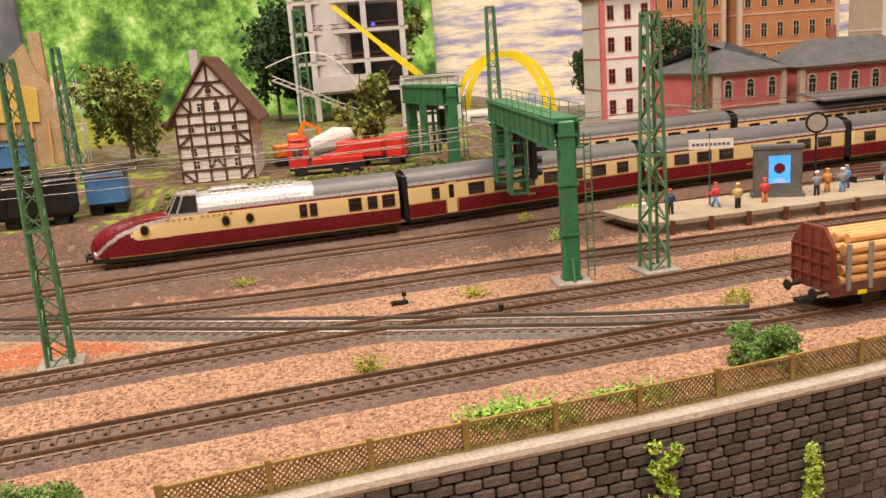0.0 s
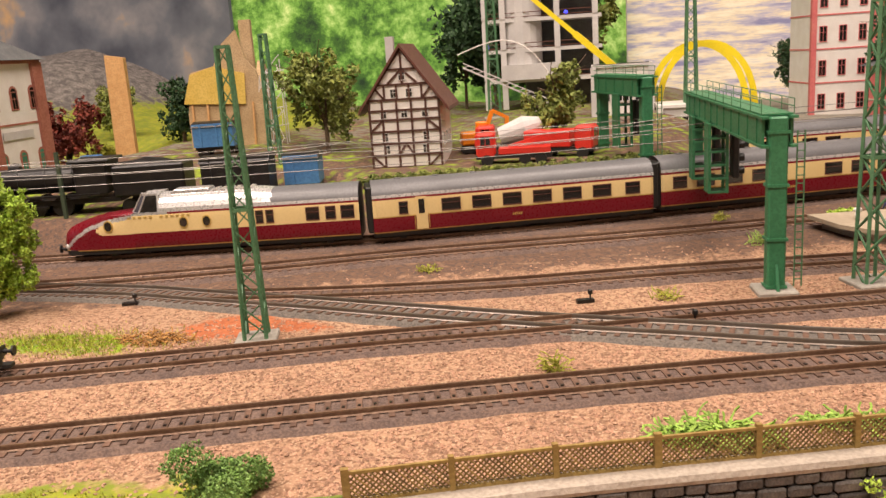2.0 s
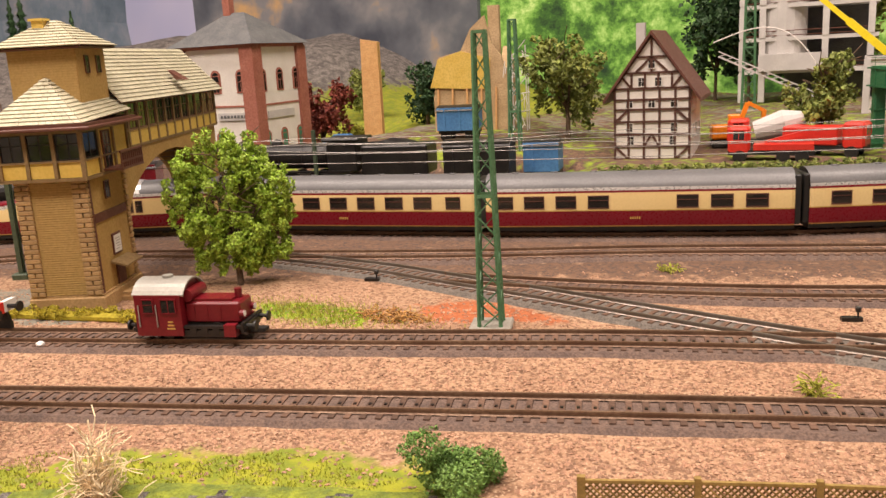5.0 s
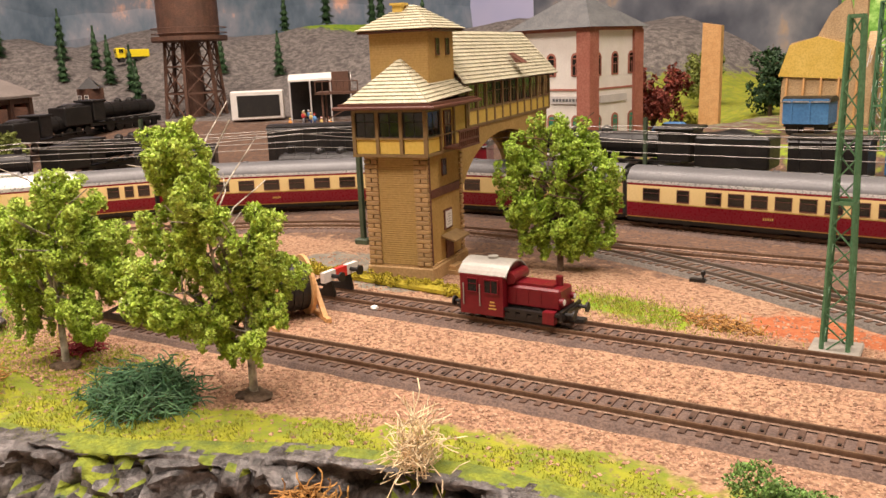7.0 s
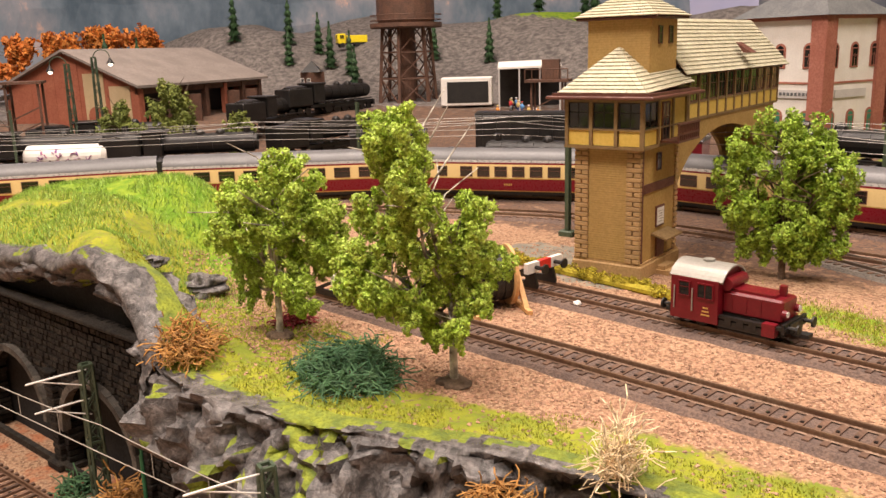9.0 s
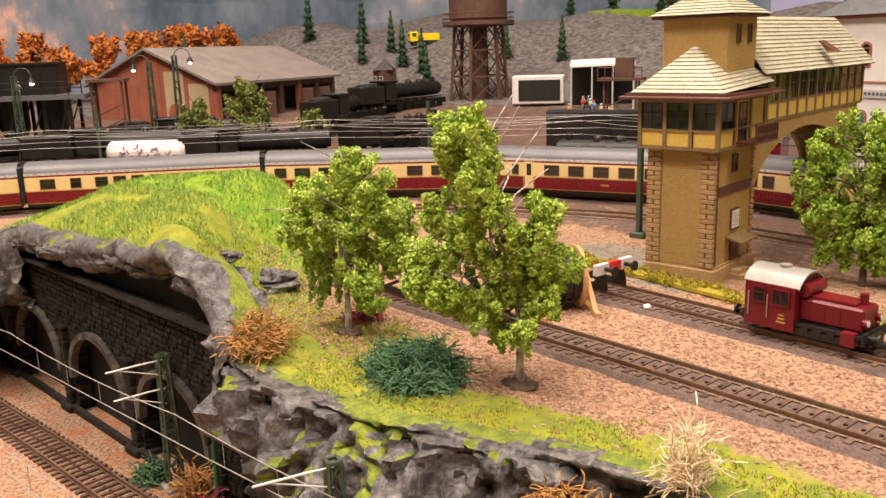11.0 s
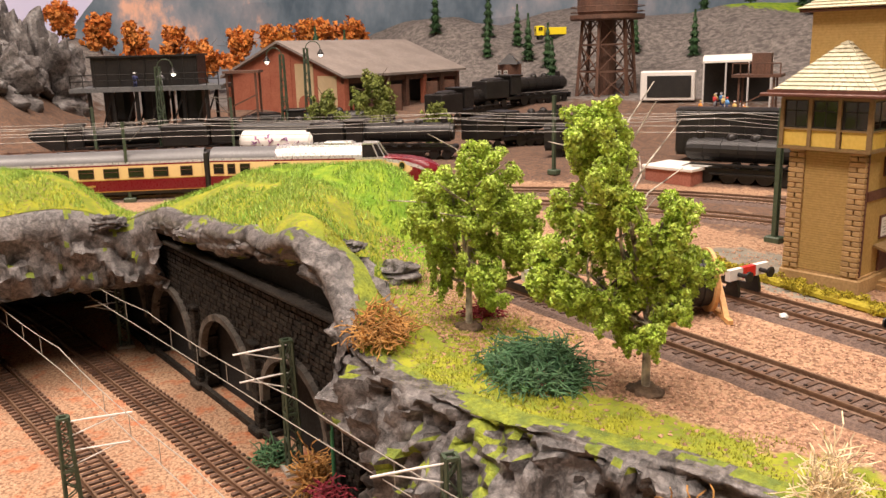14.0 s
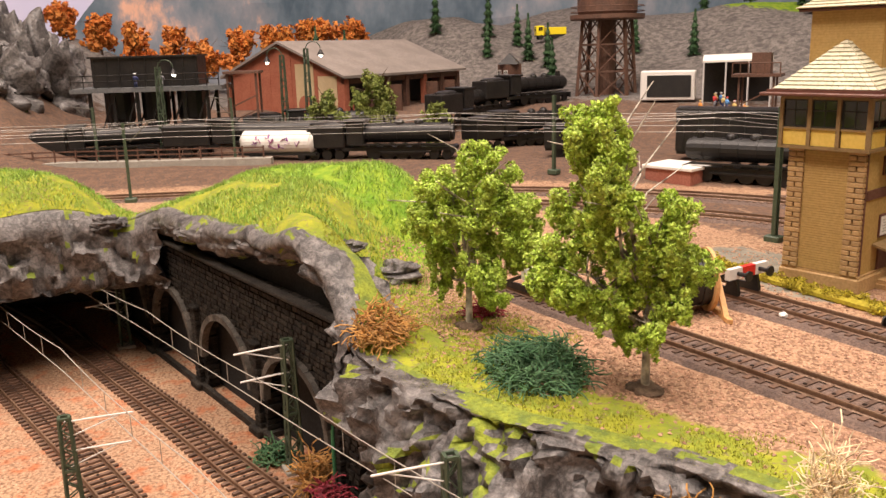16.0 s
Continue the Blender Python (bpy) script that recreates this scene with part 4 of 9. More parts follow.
def build_arcade():
    d = ARC_B - ARC_A
    L = float(np.linalg.norm(d))
    t = thing("arcade_wall", ARC_A[0], ARC_A[1], LOW, math.degrees(math.atan2(d[1], d[0])), "dark stone arcade wall with blind arches, lip's shade in its colour", "wall", "", "structure")
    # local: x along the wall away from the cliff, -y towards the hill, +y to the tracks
    # Back wall in near-black: its colour holds the shade under lip and arches.
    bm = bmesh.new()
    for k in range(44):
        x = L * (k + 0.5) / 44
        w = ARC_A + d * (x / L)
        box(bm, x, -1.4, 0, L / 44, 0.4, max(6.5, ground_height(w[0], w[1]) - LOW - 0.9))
    part("back_wall", bm, M_JOINT_SHADE, t)
    pitch, first = 10.0, 2.2
    bays = 4
    bm = bmesh.new()
    rnd = random.Random(8)
    # coursed stones of the face, left open in the arches
    for row in range(28):
        z = 0.1 + row * 0.37
        x = rnd.random() * 0.5
        while x < L - 1:
            l = rnd.uniform(0.42, 0.7)
            c = x + l / 2
            k = (c - first) % pitch - pitch / 2
            inside = abs(k) < 3.95 and z < 2.7 + 3.5 * math.sqrt(max(0, 1 - (k / 3.95) ** 2)) if first < c < first + bays * pitch else False
            w = ARC_A + d * (c / L)
            if not inside and z < 9.9:
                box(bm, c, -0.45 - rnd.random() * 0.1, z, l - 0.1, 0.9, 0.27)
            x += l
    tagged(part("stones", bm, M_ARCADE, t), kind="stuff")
    for b in range(bays + 1):
        x = first + b * pitch
        bm = bmesh.new()
        rows = 15
        for r in range(rows):
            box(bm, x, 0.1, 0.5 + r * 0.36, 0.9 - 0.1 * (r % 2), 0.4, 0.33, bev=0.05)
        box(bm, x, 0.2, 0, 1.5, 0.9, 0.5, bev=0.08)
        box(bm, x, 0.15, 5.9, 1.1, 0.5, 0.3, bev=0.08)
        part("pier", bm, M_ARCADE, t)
        if b < bays:
            bm = bmesh.new()
            for q in range(17):
                a = math.pi * (q + 0.5) / 17
                cx, cz = x + pitch / 2 + 4.0 * math.cos(a), 2.7 + 3.7 * math.sin(a)
                k = bmesh.ops.create_cube(bm, size=1.0, matrix=pose(cx, 0.05, cz, 0, 90 - math.degrees(a), 0) @ Matrix.Diagonal((0.72, 0.5, 0.42, 1)))
            part("arch_ring", bm, M_ARCH, t, "pale worn arch stones")
            bm = bmesh.new()
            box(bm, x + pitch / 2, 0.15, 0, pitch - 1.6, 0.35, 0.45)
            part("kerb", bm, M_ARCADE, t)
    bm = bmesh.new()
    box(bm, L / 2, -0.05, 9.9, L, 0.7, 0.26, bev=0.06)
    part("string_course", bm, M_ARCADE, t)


build_arcade()
# Near-black block added to stand for the darkness inside the tunnel.
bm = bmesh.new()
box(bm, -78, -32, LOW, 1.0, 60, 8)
solid("tunnel_end_wall", bm, M_JOINT_SHADE, "near-black block standing for the darkness in the tunnel", "wall")


# ==== plants ====
def leaf_cloud(name, clumps, count, size, mat, parent, seed=1, flat=0.35):
    """A crown of small bent leaves about the given (x, y, z, radius) clumps."""
    rnd = np.random.RandomState(seed)
    w = np.array([c[3] ** 2 for c in clumps], float)
    pick = rnd.choice(len(clumps), count, p=w / w.sum())
    cl = np.array(clumps, float)[pick]
    v = rnd.normal(size=(count, 3))
    v /= np.linalg.norm(v, axis=1)[:, None]
    r = cl[:, 3] * rnd.uniform(0.45, 1.0, count) ** 0.5 * (1 + 0.22 * np.sin(v[:, 0] * 5 + cl[:, 0] * 3) * np.cos(v[:, 2] * 6 + cl[:, 1]))
    p = cl[:, :3] + v * r[:, None] * np.array([1, 1, 0.8])
    a = rnd.normal(size=(count, 3))
    a /= np.linalg.norm(a, axis=1)[:, None]
    b = np.cross(a, v + rnd.normal(size=(count, 3)) * 0.5)
    b /= np.linalg.norm(b, axis=1)[:, None] + 1e-9
    s = size * rnd.uniform(0.6, 1.4, count)[:, None]
    n = np.cross(a, b)
    verts = np.empty((count, 4, 3))
    verts[:, 0] = p - a * s
    verts[:, 1] = p + b * s * 0.7 + n * s * flat
    verts[:, 2] = p + a * s
    verts[:, 3] = p - b * s * 0.7 + n * s * flat
    faces = [(4 * i, 4 * i + 1, 4 * i + 2, 4 * i + 3) for i in range(count)]
    return raw(name, verts.reshape(-1, 3), faces, mat, parent)


def branchy(bm, a, b, r, rnd, depth, tips, m=0):
    """A limb from a to b with a bend, and forks on it."""
    a, b = Vector(a), Vector(b)
    mid = (a + b) / 2 + Vector((rnd.uniform(-1, 1), rnd.uniform(-1, 1), rnd.uniform(-0.3, 0.5))) * (b - a).length * 0.1
    rod(bm, a, mid, r, 7, r * 0.8, m)
    rod(bm, mid, b, r * 0.8, 7, r * 0.5, m)
    tips.append(b)
    if depth:
        for k in range(3):
            q = mid.lerp(b, rnd.uniform(0.1, 0.9))
            d = Vector((rnd.uniform(-1, 1), rnd.uniform(-1, 1), rnd.uniform(0.0, 0.9))).normalized()
            branchy(bm, q, q + d * (b - a).length * rnd.uniform(0.45, 0.7), r * 0.5, rnd, depth - 1, tips, m)


def broad_tree(x, y, z, h, trunk_h, clumps, leaves, size, mat, bark, label, seed, r=0.18, group="", name="tree", soil=False):
    t = thing(name, x, y, z, 0, label, "tree", group)
    clumps = [(cx, cy, cz * 1.07, cr * 1.05) for cx, cy, cz, cr in clumps]
    rnd = random.Random(seed)
    bm = bmesh.new()
    tips = []
    rod(bm, (0, 0, -0.1), (rnd.uniform(-0.1, 0.1), rnd.uniform(-0.1, 0.1), trunk_h), r, 9, r * 0.75)
    for c in clumps:
        branchy(bm, (0, 0, trunk_h * rnd.uniform(0.8, 1.3)), (c[0] * 0.8, c[1] * 0.8, c[2]), r * 0.45, rnd, 1, tips)
    part("trunk", bm, bark, t)
    fine = []
    for c in clumps:
        for k in range(26):
            d = Vector((rnd.gauss(0, 1), rnd.gauss(0, 1), rnd.gauss(0, 1))).normalized() * c[3] * rnd.uniform(0.25, 1.1)
            r0 = c[3] * rnd.uniform(0.12, 0.33)
            # each spray hangs down in a short tassel
            for q in range(3):
                fine.append((c[0] + d.x + rnd.uniform(-0.4, 0.4) * r0, c[1] + d.y + rnd.uniform(-0.4, 0.4) * r0, c[2] + d.z * 0.9 - q * r0 * 0.9, r0 * (1 - 0.2 * q)))
    leaf_cloud("crown", fine, leaves, size, mat, t, seed)
    if soil:
        bm = bmesh.new()
        ball(bm, 0, 0, 0.02, 0.85, 3, (1, 0.8, 0.28), 0.5)
        part("root_soil", bm, M_BARK_DK, t, "dark mound of soil", True)
    return t


def tangle(name, x, y, z, size, strands, mat, label, seed, thick=0.045, up=0.6, category="bush"):
    """A springy cushion of twisted strands."""
    t = thing(name, x, y, z, 0, label, category)
    rnd = random.Random(seed)
    bm = bmesh.new()
    sx, sy, sz = size
    for k in range(strands):
        a, u = rnd.uniform(0, 2 * math.pi), math.sqrt(rnd.random())
        p = Vector((sx * u * math.cos(a), sy * u * math.sin(a), rnd.uniform(0, sz) * (1 - 0.75 * u * u)))
        d = Vector((rnd.uniform(-1, 1), rnd.uniform(-1, 1), rnd.uniform(-0.3, up)))
        for q in range(4):
            e = p + d.normalized() * rnd.uniform(0.14, 0.34) * (sz ** 0.4)
            rod(bm, p, e, thick, 4, thick * 0.8)
            p = e
            d += Vector((rnd.uniform(-1, 1), rnd.uniform(-1, 1), rnd.uniform(-0.9, 0.6)))
    tagged(part("cushion", bm, mat, t), kind="stuff")
    return t


broad_tree(-22.3, 22.3, G, 12, 3.2, [(-0.2, -2.3, 10.7, 1.2), (-0.7, -1.9, 9.4, 1.5), (0.5, -2.0, 7.8, 1.6), (1.3, 0.0, 7.0, 1.4), (-1.2, -2.2, 7.0, 1.6), (-2.2, -3.3, 5.2, 1.4), (-1.0, -3.4, 4.4, 1.2),
           (-1.2, 0.2, 4.2, 1.2), (1.5, 0.6, 3.9, 0.7), (1.2, -0.5, 2.8, 0.8), (-0.9, -0.6, 2.4, 0.8), (0.6, 0.8, 5.4, 1.3), (-0.6, -0.8, 5.3, 1.4), (-0.2, -1.6, 3.5, 1.0), (0.4, 0.3, 4.2, 1.1), (0.8, 0.9, 5.2, 0.8), (-1.6, -2.0, 3.6, 0.9)], 76000, 0.082, M_LEAF, M_BARK,
           "young birch with light green foliage and pale trunk", 11, 0.2, "birches on the bank", "birch_tree", True)
broad_tree(-32.6, 17.1, G, 10, 2.6, [(0.2, 0.8, 8.3, 1.2), (-0.6, -0.7, 7.1, 1.5), (0.8, 1.6, 6.9, 1.5), (-1.0, -2.1, 5.8, 1.6), (0.2, 0.2, 5.6, 1.8), (1.1, 2.4, 5.2, 1.5), (0.6, 1.6, 3.9, 1.3),
           (-1.7, -0.6, 3.6, 1.2), (1.2, 0.5, 3.2, 1.2), (-1.4, -0.7, 2.2, 0.9), (1.6, 0.8, 2.0, 0.8)], 62000, 0.082, M_LEAF, M_BARK,
           "young birch with light green foliage and pale trunk", 12, 0.2, "birches on the bank", "birch_tree", True)
broad_tree(-27.6, 47.2, G, 10, 2.2, [(-0.6, -0.3, 8.6, 1.3), (0.9, 0.7, 7.7, 1.6), (-2.2, -1.0, 7.2, 1.5), (2.5, 1.4, 6.6, 1.3), (0.2, 0.2, 5.8, 1.7), (-2.9, -1.4, 6.0, 1.2),
           (-1.2, -0.6, 4.0, 1.4), (1.5, 0.8, 4.2, 1.6), (0.6, 0.2, 2.8, 1.7), (-1.4, -0.8, 2.2, 1.3), (1.9, 1.2, 2.4, 1.3), (0.6, 0.6, 1.6, 1.1), (2.6, 1.8, 4.8, 1.3), (-2.2, -1.6, 4.2, 1.3)], 44000, 0.105, M_LEAF_LIGHT, M_BARK_DK,
           "bright green leafy tree beside the signal box", 13, 0.24)
# trees in front of the depot
broad_tree(-110.2, 15.6, 1.0, 8, 2.0, [(0, 0, 5.5, 1.8), (-1.2, -1.2, 4.2, 1.8), (0.8, 1.4, 4.0, 1.9), (0, -0.4, 2.6, 1.6), (0.3, 0.5, 6.6, 1.1)], 5200, 0.2, M_LEAF_OLIVE, M_BARK_DK,
           "olive green tree before the engine depot", 14, 0.25, "trees before the depot")
broad_tree(-112, 22.8, 1.0, 9, 2.4, [(0, 0, 8.4, 1.6), (0.5, 1.2, 6.8, 1.9), (-0.4, -1.5, 6.2, 2.0), (0.3, 1.6, 4.6, 1.8), (0, -1.0, 4.0, 1.8), (0, 0.4, 3.0, 1.5)], 6400, 0.2, M_LEAF_OLIVE,
           M_BARK_DK, "olive green tree before the engine depot", 15, 0.25, "trees before the depot")
broad_tree(-101.5, 29.6, 0.6, 6, 1.2, [(0, 0, 5.4, 1.3), (0.3, 1.0, 4.2, 1.5), (-0.3, -1.2, 3.8, 1.5), (0, 0.2, 2.4, 1.6)], 4200, 0.2, M_LEAF_OLIVE, M_BARK_DK,
           "fruit tree with yellow fruit before the depot", 16, 0.2, "trees before the depot")


# bushes and lichen
tangle("green_bush", -25.2, 18.4, G, (2.7, 2.2, 1.7), 850, M_LICHEN, "springy dark green lichen bush on the bank", 21, 0.034, 0.45)
tangle("orange_bush", -30.9, 12.0, 0.3, (1.5, 1.4, 1.7), 440, M_LICHEN_ORANGE, "orange-brown lichen bush over the rock edge", 22, 0.038)
tangle("crimson_bush", -21.4, 14.6, -6.0, (1.5, 1.5, 1.7), 380, M_LICHEN_RED, "crimson lichen bush at the foot of the rock", 23, 0.034)
tangle("brown_bush", -13.8, 19.9, -1.6, (1.3, 1.1, 1.2), 240, M_LICHEN_ORANGE, "rusty brown lichen bush on the rock", 24, 0.034)
tangle("red_undergrowth", -34.2, 18.4, G, (0.9, 0.8, 0.9), 110, M_LICHEN_RED, "reddish undergrowth below the birch", 26, 0.045)
tangle("straw_tuft", -11.6, 23.4, G, (0.55, 0.5, 2.3), 210, M_STRAW, "pale straw tuft at the bank's edge", 25, 0.024, 1.8)
tangle("yellow_shrub", -34.3, 8.6, LOW, (0.9, 0.8, 2.4), 150, M_LICHEN_ORANGE, "yellow-brown shrub before the arcade", 27, 0.05, 1.0)
tangle("grey_green_bush", -38.3, 6.3, LOW, (1.1, 0.9, 1.1), 150, M_LICHEN, "grey-green bush at the mast's foot", 28, 0.045)
tangle("crimson_undergrowth", -31.9, 9.2, LOW, (1.0, 0.9, 1.6), 130, M_LICHEN_RED, "crimson undergrowth at the cliff's foot", 29, 0.05)
tangle("dry_branches", -13.6, 44.6, G, (2.2, 0.9, 0.5), 150, M_LICHEN_ORANGE, "heap of dry yellow branches", 30, 0.04, 0.2)


def leafy_bush(x, y, z, r, mat, label, seed, count=1500, size=0.13, sq=0.7):
    t = thing("bush", x, y, z, 0, label, "bush")
    rnd = random.Random(seed)
    cl = [(rnd.gauss(0, r * 0.42), rnd.gauss(0, r * 0.42), abs(rnd.gauss(0.35, 0.28)) * r * sq + 0.1, r * rnd.uniform(0.25, 0.5)) for k in range(14)]
    leaf_cloud("foliage", cl, count, size, mat, t, seed)
    bm = bmesh.new()
    for k in range(7):
        c = cl[k]
        rod(bm, (0, 0, -0.1), c[:3], 0.05, 5, 0.02)
    part("stems", bm, M_BARK_DK, t)


leafy_bush(-0.9, 29.4, G, 1.6, M_LEAF_MID, "dense green bush at the fence's end", 31, 9000, 0.062, 0.95)
leafy_bush(25.9, 40.2, G, 1.4, M_LEAF_MID, "rounded green bush behind the fence", 32, 8000, 0.062, 1.15)
tangle("yellow_green_bush", 15.2, 35.6, G, (2.3, 0.8, 0.9), 260, M_GRASS, "yellow-green low bush behind the fence", 33, 0.05, 0.4)
tangle("yellow_green_bush", 19.8, 37.4, G, (1.6, 0.6, 0.5), 120, M_GRASS, "yellow-green low bush behind the fence", 34, 0.05, 0.4)
leafy_bush(26.5, 75.0, G, 1.0, M_LEAF, "green bush at the platform's end", 35, 700, 0.14)
def creeper(x, y, z0, z1, mat, label, seed):
    t = thing("creeper", x, y, 0, 18, label, "creeper")
    rnd = random.Random(seed)
    cl = [(rnd.gauss(0, 0.22), rnd.uniform(-0.1, 0.15), z0 + (z1 - z0) * k / 16, rnd.uniform(0.16, 0.34)) for k in range(17)]
    leaf_cloud("foliage", cl, 900, 0.075, mat, t, seed)
    bm = bmesh.new()
    for a, b in zip(cl, cl[1:]):
        rod(bm, a[:3], b[:3], 0.04, 5)
    part("stem", bm, M_BARK_DK, t)


creeper(20.5, 34.4, -0.9, -4.2, M_LEAF_LIGHT, "yellow-green creeper hanging on the wall", 36)
creeper(26.9, 36.7, -2.4, -4.6, M_LEAF, "green creeper on the wall", 37)
for k, (x, y, r, m, s) in enumerate([(8.6, 41.9, 0.45, M_GRASS_YEL, 1.4), (-2.1, 59.2, 0.7, M_GRASS_YEL, 0.5), (13.4, 53.4, 0.8, M_GRASS_YEL, 0.7), (27.5, 49.2, 0.8, M_GRASS_YEL, 1.2),
                                     (19.6, 66.6, 0.8, M_GRASS, 1.0), (17.5, 75.2, 0.6, M_GRASS_YEL, 0.8), (30.4, 57.0, 2.0, M_GRASS_YEL, 0.5), (-52, 4.2, 0.6, M_LICHEN, 0.7)]):
    tangle("grass_tuft", x, y, LOW if k == 7 else G, (r, r * 0.6, s * 0.5), 46, m, "small tuft of yellow-green grass in the gravel", 40 + k, 0.03, 1.6, "grass tuft")


def grass_fibres(name, region, count, length, mat, seed, label):
    rnd = np.random.RandomState(seed)
    verts, faces = [], []
    while len(faces) < count:
        x, y = region(rnd)
        if x is None:
            continue
        z = ground_height(x, y)
        a = rnd.uniform(0, 2 * math.pi)
        h = length * rnd.uniform(0.5, 1.3)
        w = 0.035
        lx, ly = rnd.normal(0, 0.4, 2) * h
        i = len(verts)
        verts += [(x - w * math.cos(a), y - w * math.sin(a), z - 0.02), (x + w * math.cos(a), y + w * math.sin(a), z - 0.02), (x + lx, y + ly, z + h)]
        faces.append((i, i + 1, i + 2))
    raw(name, verts, faces, mat, None, False, label, "grass", "stuff")


EDGE_NEAR = EDGE.c[::3]


def edge_gap(x, y):
    return float(np.min(np.hypot(EDGE_NEAR[:, 0] - x, EDGE_NEAR[:, 1] - y)))


def on_top(x, y):
    """True behind the table's upper edge."""
    i = int(np.argmin(np.hypot(EDGE.c[:, 0] - x, EDGE.c[:, 1] - y)))
    d = EDGE.c[min(i + 1, len(EDGE.c) - 1)] - EDGE.c[max(i - 1, 0)]
    v = np.array([x, y]) - EDGE.c[i]
    return d[0] * v[1] - d[1] * v[0] < 0


def hill_spot(rnd):
    x, y = rnd.uniform(-74, -38), rnd.uniform(-28, 23)
    if math.hypot((x + 55) / 18, (y - 10.5) / 12.5) > 1.0 and math.hypot((x + 62) / 12, (y + 15) / 14) > 0.95:
        return None, None
    if noise.noise(Vector((x * 0.3, y * 0.3, 4))) < -0.28:
        return None, None
    return (x, y) if on_top(x, y) else (None, None)


def bank_spot(rnd):
    x, y = rnd.uniform(-42, 1), rnd.uniform(10, 29)
    e = edge_gap(x, y)
    if e > 3.6 + 6.5 * smooth(-23, -31, x) + 1.5 * noise.noise(Vector((x * 0.3, y * 0.3, 1))) or noise.noise(Vector((x * 0.5, y * 0.5, 2))) < -0.2:
        return None, None
    return (x, y) if on_top(x, y) else (None, None)


def patch_spot(rnd):
    x, y = rnd.normal(-18.5, 3.0), rnd.normal(43.8, 1.1)
    return x, y


grass_fibres("hill_grass", hill_spot, 44000, 0.3, M_GRASS, 51, "bright green static grass on the hill")
grass_fibres("bank_grass", bank_spot, 15000, 0.13, M_GRASS_YEL, 52, "yellow-green moss fibres on the bank")
grass_fibres("meadow_grass", patch_spot, 2500, 0.22, M_GRASS_YEL, 53, "yellowish grass patch beside the track")


def gravel_stones():
    rnd = np.random.RandomState(77)
    base = np.array([(1, 0, 0), (-1, 0, 0), (0, 1, 0), (0, -1, 0), (0, 0, 1), (0, 0, -1)], float)
    tri = [(0, 2, 4), (2, 1, 4), (1, 3, 4), (3, 0, 4), (2, 0, 5), (1, 2, 5), (3, 1, 5), (0, 3, 5)]
    tracks = [t.c[::2] for t in (TRACK_A, TRACK_B, TRACK_C, TRACK_D)]
    verts, faces = [], []
    n = 0
    while n < 26000:
        x = rnd.uniform(-44, 44)
        lo = np.interp(x, [-44, -30, -10, 10, 40], [14, 13, 24, 32, 43])
        y = lo + 34 * rnd.beta(1.0, 2.2)
        if any(np.min(np.hypot(t[:, 0] - x, t[:, 1] - y)) < 2.15 for t in tracks) or not on_top(x, y):
            continue
        if x < 1 and edge_gap(x, y) < 4.2 and rnd.rand() < 0.9:
            continue
        r = rnd.uniform(0.05, 0.12)
        v = base * r * rnd.uniform(0.6, 1.3, (6, 1)) * np.array([1, 1, 0.7])
        a = rnd.uniform(0, 6.3)
        c, s = math.cos(a), math.sin(a)
        v = np.c_[v[:, 0] * c - v[:, 1] * s, v[:, 0] * s + v[:, 1] * c, v[:, 2] + v[:, 0] * 0.3]
        z = ground_height(x, y)
        verts.extend((v + np.array([x, y, z + r * 0.15])).tolist())
        faces.extend([(a + 6 * n, b + 6 * n, c2 + 6 * n) for a, b, c2 in tri])
        n += 1
    raw("gravel", verts, faces, M_STONES, None, False, "loose tan gravel between the tracks", "gravel", "stuff")


gravel_stones()


# grey rock that breaks through the grass of the hill
def rock_outcrop(x, y, sx, sy, sz, seed, label="grey jagged rock outcrop in the hill's grass"):
    verts, faces = [], []
    n = 16 if sz < 3 else 44
    for i in range(n + 1):
        th = math.pi * 0.62 * i / n
        for j in range(2 * n):
            a = math.pi * j / n
            v = Vector((math.sin(th) * math.cos(a), math.sin(th) * math.sin(a), math.cos(th)))
            dist, pts = noise.voronoi(v * 1.15 + Vector((seed, 0, 0)))
            k = 0.9 + 0.3 * noise.noise(pts[0] * 5) - 0.25 * (1 - smooth(0, 0.2, dist[1] - dist[0])) + 0.3 * noise.noise(v * 2.3 + Vector((0, seed, 0))) + 0.1 * noise.noise(v * 6) + (0.12 * noise.noise(v * 4.3) + 0.07 * noise.noise(v * 11) if sz > 3 else 0)
            verts.append((x + v.x * sx * k, y + v.y * sy * k, ground_height(x, y) - 0.25 * sz + v.z * sz * k))
    for i in range(n):
        for j in range(2 * n):
            q = (j + 1) % (2 * n)
            faces.append((i * 2 * n + j, (i + 1) * 2 * n + j, (i + 1) * 2 * n + q, i * 2 * n + q))
    ob = raw("rock_outcrop", verts, faces, M_ROCK, None, True, label, "rock")
    ob.modifiers.new("split", "EDGE_SPLIT").split_angle = radians(50)


for k, (x, y, sx, sy, sz) in enumerate([(-40.5, 14.5, 1.3, 1.9, 0.9), (-38.6, 11.4, 1.0, 1.2, 0.5), (-56.5, -4.6, 1.2, 1.8, 0.8)]):
    rock_outcrop(x, y, sx, sy, sz, k * 3.7)


for k, (x, y, sx, sy, sz) in enumerate([(-136, -27, 9, 8, 12), (-124, -31, 7, 8, 9), (-150, -34, 10, 9, 15)]):
    rock_outcrop(x, y, sx, sy, sz, 11 + k * 2.3, "grey craggy rock at the depot's edge")


